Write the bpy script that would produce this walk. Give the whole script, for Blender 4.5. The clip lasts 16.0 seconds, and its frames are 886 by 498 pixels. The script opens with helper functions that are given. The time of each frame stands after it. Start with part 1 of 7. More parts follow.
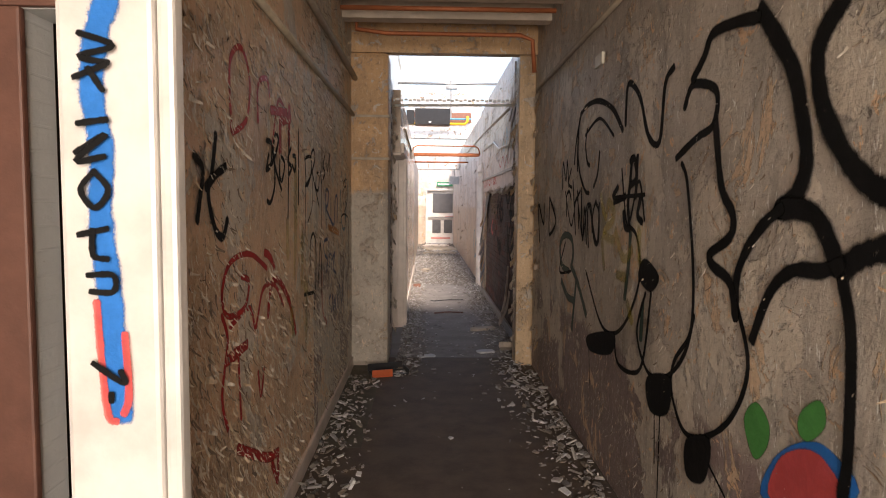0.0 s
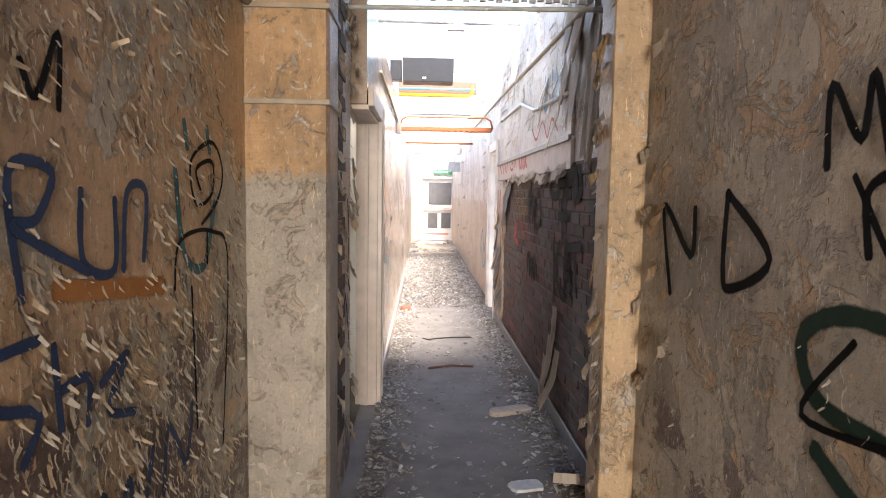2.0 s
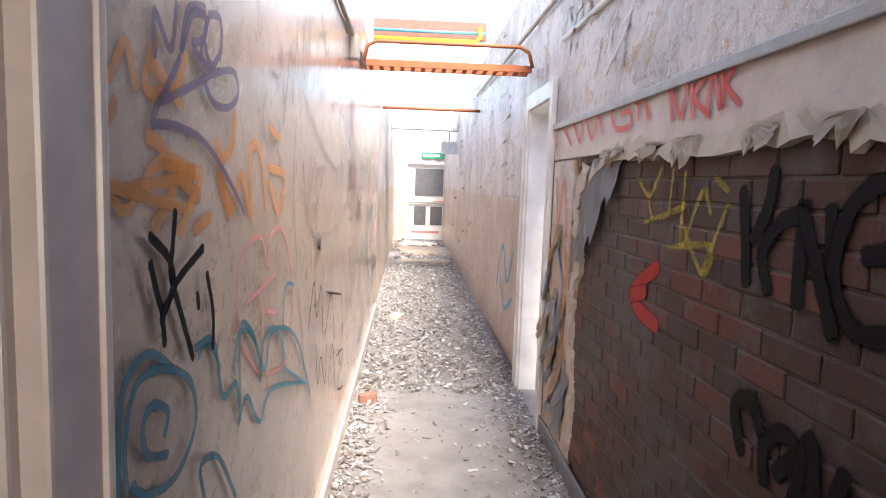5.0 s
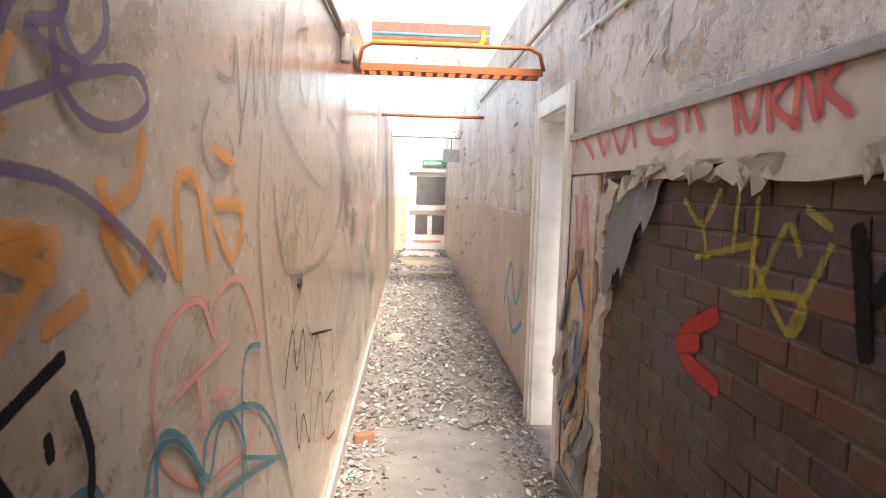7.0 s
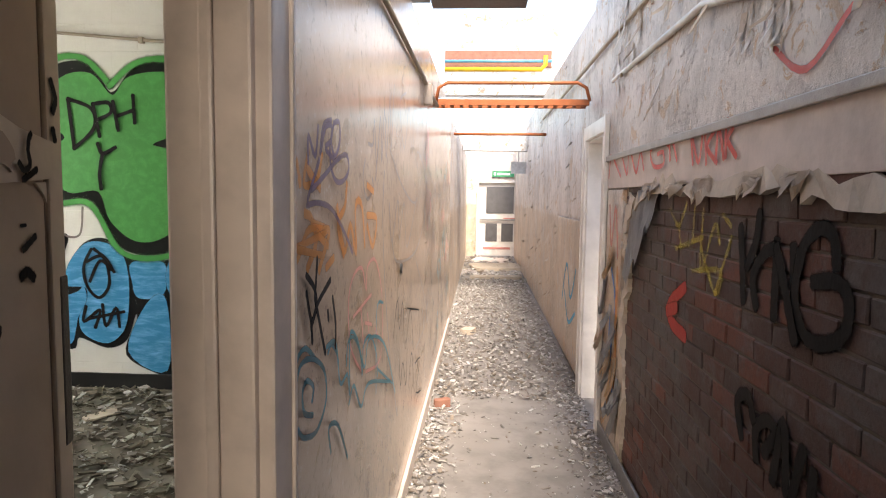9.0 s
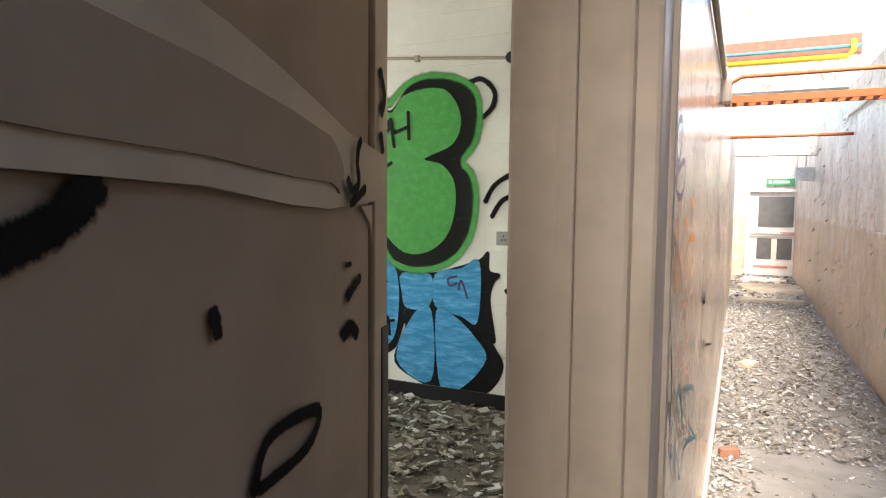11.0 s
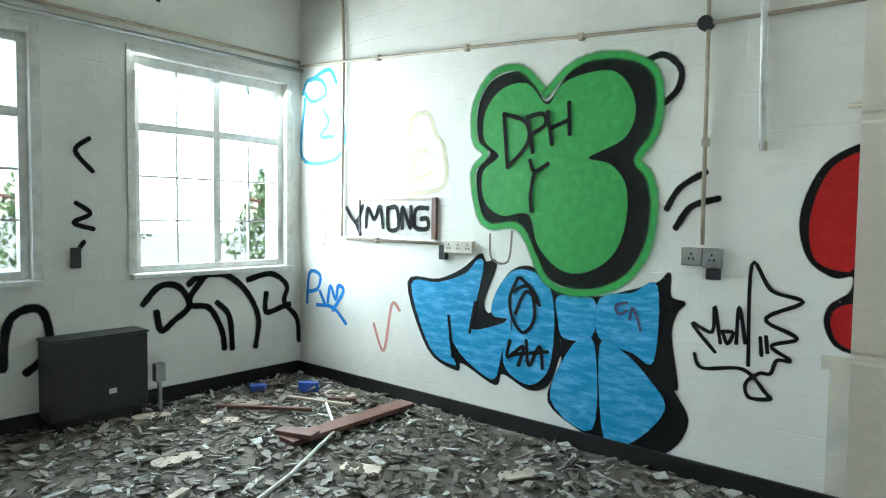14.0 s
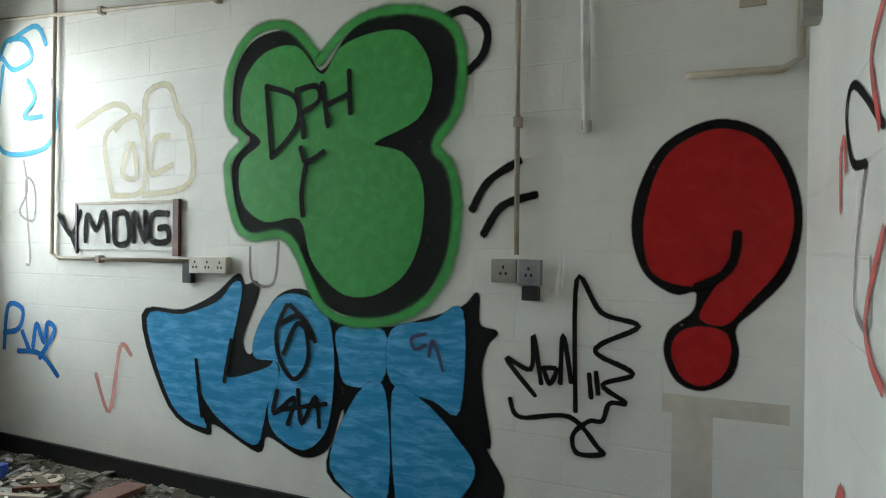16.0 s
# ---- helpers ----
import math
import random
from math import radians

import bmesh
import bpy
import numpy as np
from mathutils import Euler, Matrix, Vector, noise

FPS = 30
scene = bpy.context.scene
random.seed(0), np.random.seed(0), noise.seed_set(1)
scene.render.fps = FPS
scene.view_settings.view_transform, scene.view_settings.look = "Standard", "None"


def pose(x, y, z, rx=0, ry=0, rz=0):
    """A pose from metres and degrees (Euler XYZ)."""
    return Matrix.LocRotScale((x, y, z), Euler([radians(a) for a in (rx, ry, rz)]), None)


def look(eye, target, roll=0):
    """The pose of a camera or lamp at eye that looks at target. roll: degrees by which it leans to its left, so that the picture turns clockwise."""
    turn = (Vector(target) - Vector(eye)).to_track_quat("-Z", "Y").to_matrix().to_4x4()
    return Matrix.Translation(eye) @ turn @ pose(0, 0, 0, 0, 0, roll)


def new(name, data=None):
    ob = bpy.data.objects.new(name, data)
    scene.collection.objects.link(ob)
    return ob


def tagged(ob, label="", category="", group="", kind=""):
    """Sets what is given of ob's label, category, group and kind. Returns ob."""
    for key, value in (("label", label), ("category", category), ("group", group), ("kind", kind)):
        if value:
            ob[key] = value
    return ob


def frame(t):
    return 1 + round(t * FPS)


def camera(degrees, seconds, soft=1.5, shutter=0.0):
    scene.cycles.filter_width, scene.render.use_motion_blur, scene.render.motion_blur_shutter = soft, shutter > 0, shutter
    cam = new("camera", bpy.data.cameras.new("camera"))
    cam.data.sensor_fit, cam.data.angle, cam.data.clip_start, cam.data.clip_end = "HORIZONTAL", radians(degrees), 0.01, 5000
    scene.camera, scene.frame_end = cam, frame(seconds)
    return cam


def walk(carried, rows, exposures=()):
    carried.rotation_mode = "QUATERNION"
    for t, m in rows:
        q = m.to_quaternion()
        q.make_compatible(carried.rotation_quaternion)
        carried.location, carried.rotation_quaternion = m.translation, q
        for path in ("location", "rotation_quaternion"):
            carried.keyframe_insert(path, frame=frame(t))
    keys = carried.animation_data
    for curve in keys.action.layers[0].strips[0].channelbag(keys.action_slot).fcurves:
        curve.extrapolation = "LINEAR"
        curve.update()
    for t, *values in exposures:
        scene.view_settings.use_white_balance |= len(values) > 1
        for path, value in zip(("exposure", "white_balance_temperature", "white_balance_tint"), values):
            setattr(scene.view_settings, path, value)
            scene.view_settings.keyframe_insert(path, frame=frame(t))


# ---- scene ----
cam = camera(70.4, 16.0, soft=1.0)
ROWS = [
    (0, pose(0.033, 0.025, 1.499, 85.98, -0.49, -1.50)),
    (0.5, pose(0.039, 0.837, 1.497, 85.63, -0.54, -1.63)),
    (1, pose(0.063, 1.617, 1.509, 85.36, -0.78, -1.71)),
    (1.5, pose(0.089, 2.362, 1.557, 85.17, -0.79, -1.76)),
    (2, pose(0.079, 3.146, 1.546, 85.02, -0.93, -1.84)),
    (2.5, pose(0.100, 3.868, 1.535, 84.62, -1.02, -2.11)),
    (3, pose(0.066, 4.538, 1.542, 84.17, -1.25, -2.64)),
    (3.5, pose(0.073, 5.183, 1.553, 83.87, -1.19, -3.11)),
    (4, pose(0.126, 5.835, 1.598, 83.39, -1.19, -3.00)),
    (4.5, pose(0.110, 6.491, 1.584, 83.67, -1.48, -3.26)),
    (5, pose(0.125, 7.062, 1.561, 84.01, -1.94, -3.02)),
    (7.5, pose(0.136, 7.511, 1.634, 84.67, -1.37, -2.85)),
    (8, pose(0.106, 7.152, 1.633, 84.92, -0.97, -2.89)),
    (8.5, pose(0.100, 6.810, 1.637, 85.15, -0.91, -1.35)),
    (9, pose(0.158, 6.567, 1.656, 85.19, -0.72, 3.57)),
    (9.5, pose(0.100, 6.531, 1.662, 85.72, -0.59, 10.61)),
    (10, pose(-0.020, 6.610, 1.690, 85.97, -0.60, 16.97)),
    (10.2, pose(-0.045, 6.650, 1.688, 85.96, -0.62, 18.90)),
    (11.3, pose(-0.150, 6.960, 1.665, 85.85, -0.50, 27.50)),
    (12.5, pose(-0.276, 7.285, 1.651, 85.40, -0.32, 35.41)),
    (13, pose(-0.316, 7.385, 1.658, 85.45, -0.56, 38.18)),
    (13.5, pose(-0.350, 7.453, 1.680, 85.55, -0.92, 40.57)),
    (14, pose(-0.490, 7.632, 1.627, 87.10, -0.73, 40.19)),
    (14.5, pose(-0.701, 7.735, 1.655, 86.74, -0.83, 35.20)),
    (15, pose(-0.775, 8.133, 1.586, 87.85, -0.80, 29.41)),
    (15.5, pose(-0.759, 8.589, 1.593, 88.31, -0.45, 25.58)),
    (16, pose(-0.847, 8.764, 1.520, 89.70, -0.60, 24.49)),
]
EXPOSURES = [(0, 1.5, 7600, 17), (0.5, 2.05, 7300, 14), (1, 2.5, 7300, 14), (1.5, 2.65, 7400, 14), (2.5, 2.6, 6900, 12), (3, 2.65, 6900, 12), (3.5, 2.25, 6800, 12), (5, 2.3, 6800, 13), (7.5, 2.0, 8000, 13), (10, 1.95, 7600, 12), (12.5, 2.6, 7200, 1), (13.5, 2.3, 6100, -3), (14.0, 2.1, 6000, -4), (14.5, 1.6, 6000, -4), (15, 1.3, 6100, -2), (16, 1.05, 6500, 3)]
walk(cam, ROWS, EXPOSURES)

from mathutils import geometry

# ---- light ----
world = bpy.data.worlds.new("sky")
scene.world = world
world.use_nodes = True
wn = world.node_tree
sky = wn.nodes.new("ShaderNodeTexSky")
sky.sky_type, sky.sun_disc = "NISHITA", False
sky.sun_elevation, sky.sun_rotation = radians(54), radians(164)
wn.links.new(sky.outputs["Color"], wn.nodes["Background"].inputs["Color"])
wn.nodes["Background"].inputs["Strength"].default_value = 0.15
sun = new("sun", bpy.data.lights.new("sun", "SUN"))
sun.data.energy, sun.data.angle, sun.data.color = 2.8, radians(22), (1.0, 0.95, 0.88)
sun.matrix_world = look((0, 0, 20), (-2.0, 7.0, 10))


def window_light(name, place, target, w, h, watts, color=(0.93, 0.97, 1.0)):
    """Daylight that falls in through an opening."""
    lamp = new(name, bpy.data.lights.new(name, "AREA"))
    lamp.data.shape, lamp.data.size, lamp.data.size_y = "RECTANGLE", w, h
    lamp.data.energy, lamp.data.color = watts, color
    lamp.matrix_world = look(place, target)
    return lamp


window_light("daylight_window_a", (-6.3, 10.7, 2.2), (-3.6, 10.6, 0.0), 1.6, 2.0, 52)
window_light("daylight_window_b", (-6.3, 8.5, 2.2), (-3.4, 8.9, 0.0), 1.6, 2.0, 9)
window_light("daylight_window_c", (-6.3, 6.3, 2.1), (0, 6.3, 1.0), 1.6, 2.0, 4)
window_light("daylight_entrance", (0.2, -2.9, 1.7), (0.2, 5, 1.0), 1.5, 2.2, 80, (1.0, 0.95, 0.88))

# ---- materials ----


def nodes(name):
    m = bpy.data.materials.new(name)
    m.use_nodes = True
    t = m.node_tree
    return m, t, t.nodes["Principled BSDF"]


def noise_of(t, scale, detail=6.0, rough=0.6, vec=None, distort=0.0):
    n = t.nodes.new("ShaderNodeTexNoise")
    n.inputs["Scale"].default_value, n.inputs["Detail"].default_value = scale, detail
    n.inputs["Roughness"].default_value, n.inputs["Distortion"].default_value = rough, distort
    if vec:
        t.links.new(vec, n.inputs["Vector"])
    return n.outputs["Fac"]


def ramp(t, fac, lo, hi):
    r = t.nodes.new("ShaderNodeMapRange")
    r.inputs["From Min"].default_value, r.inputs["From Max"].default_value = lo, hi
    t.links.new(fac, r.inputs["Value"])
    return r.outputs["Result"]


def mixed(t, fac, a, b):
    """Colour a where fac is 0 and b where it is 1; each a colour or a socket."""
    m = t.nodes.new("ShaderNodeMix")
    m.data_type = "RGBA"
    for k, c in ((6, a), (7, b)):
        if isinstance(c, tuple):
            m.inputs[k].default_value = (*c, 1)
        else:
            t.links.new(c, m.inputs[k])
    if isinstance(fac, float):
        m.inputs[0].default_value = fac
    else:
        t.links.new(fac, m.inputs[0])
    return m.outputs[2]


def bumped(t, p, height, strength, dist=0.01):
    b = t.nodes.new("ShaderNodeBump")
    b.inputs["Strength"].default_value, b.inputs["Distance"].default_value = strength, dist
    t.links.new(height, b.inputs["Height"])
    t.links.new(b.outputs["Normal"], p.inputs["Normal"])


def place_of(t):
    return t.nodes.new("ShaderNodeNewGeometry").outputs["Position"]


def plain(name, color, rough=0.6, metal=0.0, vary=0.25, scale=9.0, bump=0.25, dirt=(0.10, 0.08, 0.06), dirty=0.35):
    """A surface with fine grain, broad colour change and some dirt."""
    m, t, p = nodes(name)
    v = place_of(t)
    dark = tuple(c * (1 - vary) for c in color)
    col = mixed(t, ramp(t, noise_of(t, scale, vec=v), 0.35, 0.65), dark, color)
    col = mixed(t, ramp(t, noise_of(t, scale * 0.25, 8, 0.7, v), 0.55, 0.55 + 0.3 / max(dirty, 0.05)), col, dirt)
    t.links.new(col, p.inputs["Base Color"])
    p.inputs["Roughness"].default_value, p.inputs["Metallic"].default_value = rough, metal
    bumped(t, p, noise_of(t, scale * 8, 4, vec=v), bump, 0.004)
    return m


def peeling(name, paint, under, plaster, lo=0.50, rough=0.5, scale=3.2, split=None, lower=None, depth=0.6, grime=0.0, bare=(0.72, 0.50, 0.32)):
    """Old paint that has come off in patches down to an undercoat and the plaster; split: the height of the old dado line."""
    m, t, p = nodes(name)
    v = place_of(t)
    n1 = noise_of(t, scale, 9, 0.68, v, 0.4)
    n2 = noise_of(t, scale * 2.3, 8, 0.7, v, 0.8)
    m1, m2 = ramp(t, n1, lo, lo + 0.02), ramp(t, n2, 0.58, 0.60)
    coat = paint
    if split:
        xyz = t.nodes.new("ShaderNodeSeparateXYZ")
        t.links.new(v, xyz.inputs[0])
        mix = t.nodes.new("ShaderNodeMath")
        mix.operation = "MULTIPLY_ADD"
        t.links.new(noise_of(t, 5, 6, vec=v), mix.inputs[0])
        mix.inputs[1].default_value = 0.25
        t.links.new(xyz.outputs["Z"], mix.inputs[2])
        coat = mixed(t, ramp(t, mix.outputs[0], split + 0.1, split + 0.15), lower, paint)
    col = mixed(t, m1, coat, under)
    col = mixed(t, m2, col, plaster)
    col = mixed(t, ramp(t, noise_of(t, 1.3, 5, vec=v), 0.45, 1.1), col, (0.08, 0.07, 0.06))
    grain = noise_of(t, 26, 8, 0.75, v)
    col = mixed(t, ramp(t, grain, 0.58, 0.85), col, (0.75, 0.72, 0.66))
    col = mixed(t, ramp(t, grain, 0.46, 0.2), col, (0.05, 0.045, 0.04))
    if grime:
        down = t.nodes.new("ShaderNodeMapping")
        t.links.new(v, down.inputs["Vector"])
        down.inputs["Scale"].default_value = (1, 1, 0.28)
        soot = noise_of(t, 7, 9, 0.72, down.outputs[0], 0.5)
        col = mixed(t, ramp(t, soot, 0.50, 0.50 + 0.22 / grime), col, (0.045, 0.036, 0.03))
        blot = noise_of(t, 1.9, 6, 0.6, v, 0.6)
        col = mixed(t, ramp(t, blot, 0.50, 0.50 + 0.3 / grime), col, (0.09, 0.07, 0.058))
        chip = noise_of(t, 9, 9, 0.66, v, 0.9)
        col = mixed(t, ramp(t, chip, 0.622, 0.63), col, bare)
        scratch = noise_of(t, 55, 5, 0.7, down.outputs[0], 1.2)
        col = mixed(t, ramp(t, scratch, 0.60, 0.66), col, tuple(min(0.85, c * 1.5) for c in under))
    t.links.new(col, p.inputs["Base Color"])
    p.inputs["Roughness"].default_value = rough
    add = t.nodes.new("ShaderNodeMath")
    add.operation = "ADD"
    t.links.new(m1, add.inputs[0])
    t.links.new(m2, add.inputs[1])
    add2 = t.nodes.new("ShaderNodeMath")
    add2.operation = "MULTIPLY_ADD"
    t.links.new(noise_of(t, 30, 6, 0.7, v), add2.inputs[0])
    add2.inputs[1].default_value = 1.2
    t.links.new(add.outputs[0], add2.inputs[2])
    bumped(t, p, add2.outputs[0], depth, 0.011 if grime else 0.006)
    return m


def brick_mat(name, a, b, c):
    m, t, p = nodes(name)
    info = t.nodes.new("ShaderNodeObjectInfo")
    v = place_of(t)
    pick = t.nodes.new("ShaderNodeMath")
    pick.operation = "POWER"
    t.links.new(info.outputs["Random"], pick.inputs[0])
    pick.inputs[1].default_value = 2.2
    col = mixed(t, pick.outputs[0], a, b)
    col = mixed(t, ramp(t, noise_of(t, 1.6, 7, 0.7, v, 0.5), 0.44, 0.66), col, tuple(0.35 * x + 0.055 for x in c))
    col = mixed(t, ramp(t, noise_of(t, 6, 8, 0.7, v), 0.52, 0.7), col, c)
    col = mixed(t, ramp(t, noise_of(t, 60, 4, vec=v), 0.5, 0.9), col, (0.06, 0.04, 0.035))
    t.links.new(col, p.inputs["Base Color"])
    p.inputs["Roughness"].default_value = 0.85
    bumped(t, p, noise_of(t, 70, 5, 0.7, v), 0.5, 0.005)
    return m


def painted_block(name, paint, dirt, w=0.44, h=0.215, turn=False):
    """White painted blockwork; turn: for a wall that runs along y."""
    m, t, p = nodes(name)
    v = place_of(t)
    xyz, com = t.nodes.new("ShaderNodeSeparateXYZ"), t.nodes.new("ShaderNodeCombineXYZ")
    t.links.new(v, xyz.inputs[0])
    t.links.new(xyz.outputs["Y" if turn else "X"], com.inputs["X"])
    t.links.new(xyz.outputs["Z"], com.inputs["Y"])
    b = t.nodes.new("ShaderNodeTexBrick")
    t.links.new(com.outputs[0], b.inputs["Vector"])
    b.inputs["Scale"].default_value = 1.0
    b.inputs["Brick Width"].default_value, b.inputs["Row Height"].default_value = w, h
    b.inputs["Mortar Size"].default_value, b.inputs["Mortar Smooth"].default_value = 0.006, 0.6
    col = mixed(t, ramp(t, noise_of(t, 2.0, 8, 0.65, v), 0.35, 0.75), paint, tuple(c * 0.86 for c in paint))
    col = mixed(t, ramp(t, noise_of(t, 7, 8, 0.75, v), 0.66, 0.85), col, dirt)
    col = mixed(t, ramp(t, noise_of(t, 90, 3, vec=v), 0.72, 0.8), col, dirt)
    t.links.new(col, p.inputs["Base Color"])
    p.inputs["Roughness"].default_value = 0.45
    add = t.nodes.new("ShaderNodeMath")
    add.operation = "MULTIPLY_ADD"
    t.links.new(b.outputs["Fac"], add.inputs[0])
    add.inputs[1].default_value = -0.5
    t.links.new(noise_of(t, 40, 4, vec=v), add.inputs[2])
    bumped(t, p, add.outputs[0], 0.45, 0.006)
    return m


def spray(name, color, rough=0.45, streak=False, dense=1.0):
    """Spray paint: thins out towards the rim of a stroke and is worn off in spots; dense: how well it covers."""
    m, t, p = nodes(name)
    v = place_of(t)
    n = t.nodes.new("ShaderNodeMapping")
    t.links.new(v, n.inputs["Vector"])
    n.inputs["Scale"].default_value = (2.0, 2.0, 9) if streak else (5, 5, 5)
    n.inputs["Rotation"].default_value = (0, 0.3 if streak else 0, 0)
    k = noise_of(t, 2.5, 8, 0.7, n.outputs[0], 0.4)
    light = tuple(min(1, c * 1.35 + 0.14) for c in color) if streak else tuple(min(1, c * 1.3 + 0.004) for c in color)
    t.links.new(mixed(t, ramp(t, k, 0.45, 0.72), color, light), p.inputs["Base Color"])
    p.inputs["Roughness"].default_value, p.inputs["Specular IOR Level"].default_value = rough, 0.2
    bumped(t, p, noise_of(t, 40, 4, vec=v), 0.3, 0.006)
    cover = t.nodes.new("ShaderNodeAttribute")
    cover.attribute_name = "cover"

    def calc(op, a, b):
        q = t.nodes.new("ShaderNodeMath")
        q.operation, q.use_clamp = op, op != "ADD"
        for i, x in enumerate((a, b)):
            if isinstance(x, float):
                q.inputs[i].default_value = x
            else:
                t.links.new(x, q.inputs[i])
        return q.outputs[0]
    speck = ramp(t, noise_of(t, 220, 3, 0.7, v), 0.25, 0.75)
    rim = ramp(t, calc("ADD", cover.outputs["Fac"], calc("MULTIPLY", speck, 0.5)), 0.42, 1.05)
    worn = ramp(t, noise_of(t, 17, 7, 0.75, v), 0.74, 0.67)
    keep = calc("MULTIPLY", rim, calc("MAXIMUM", worn, 0.35))
    t.links.new(calc("MULTIPLY", keep, dense), p.inputs["Alpha"])
    return m


def shards_mat(name, cols):
    """Loose bits: each island picks one of the colours."""
    m, t, p = nodes(name)
    rnd = t.nodes.new("ShaderNodeNewGeometry").outputs["Random Per Island"]
    cr = t.nodes.new("ShaderNodeValToRGB")
    cr.color_ramp.interpolation = "CONSTANT"
    e = cr.color_ramp.elements
    while len(e) < len(cols):
        e.new(0.5)
    for i, c in enumerate(cols):
        e[i].position, e[i].color = i / len(cols), (*c, 1)
    t.links.new(rnd, cr.inputs[0])
    col = mixed(t, ramp(t, noise_of(t, 25, 6, vec=place_of(t)), 0.5, 0.8), cr.outputs[0], (0.12, 0.10, 0.08))
    t.links.new(col, p.inputs["Base Color"])
    p.inputs["Roughness"].default_value = 0.6
    return m


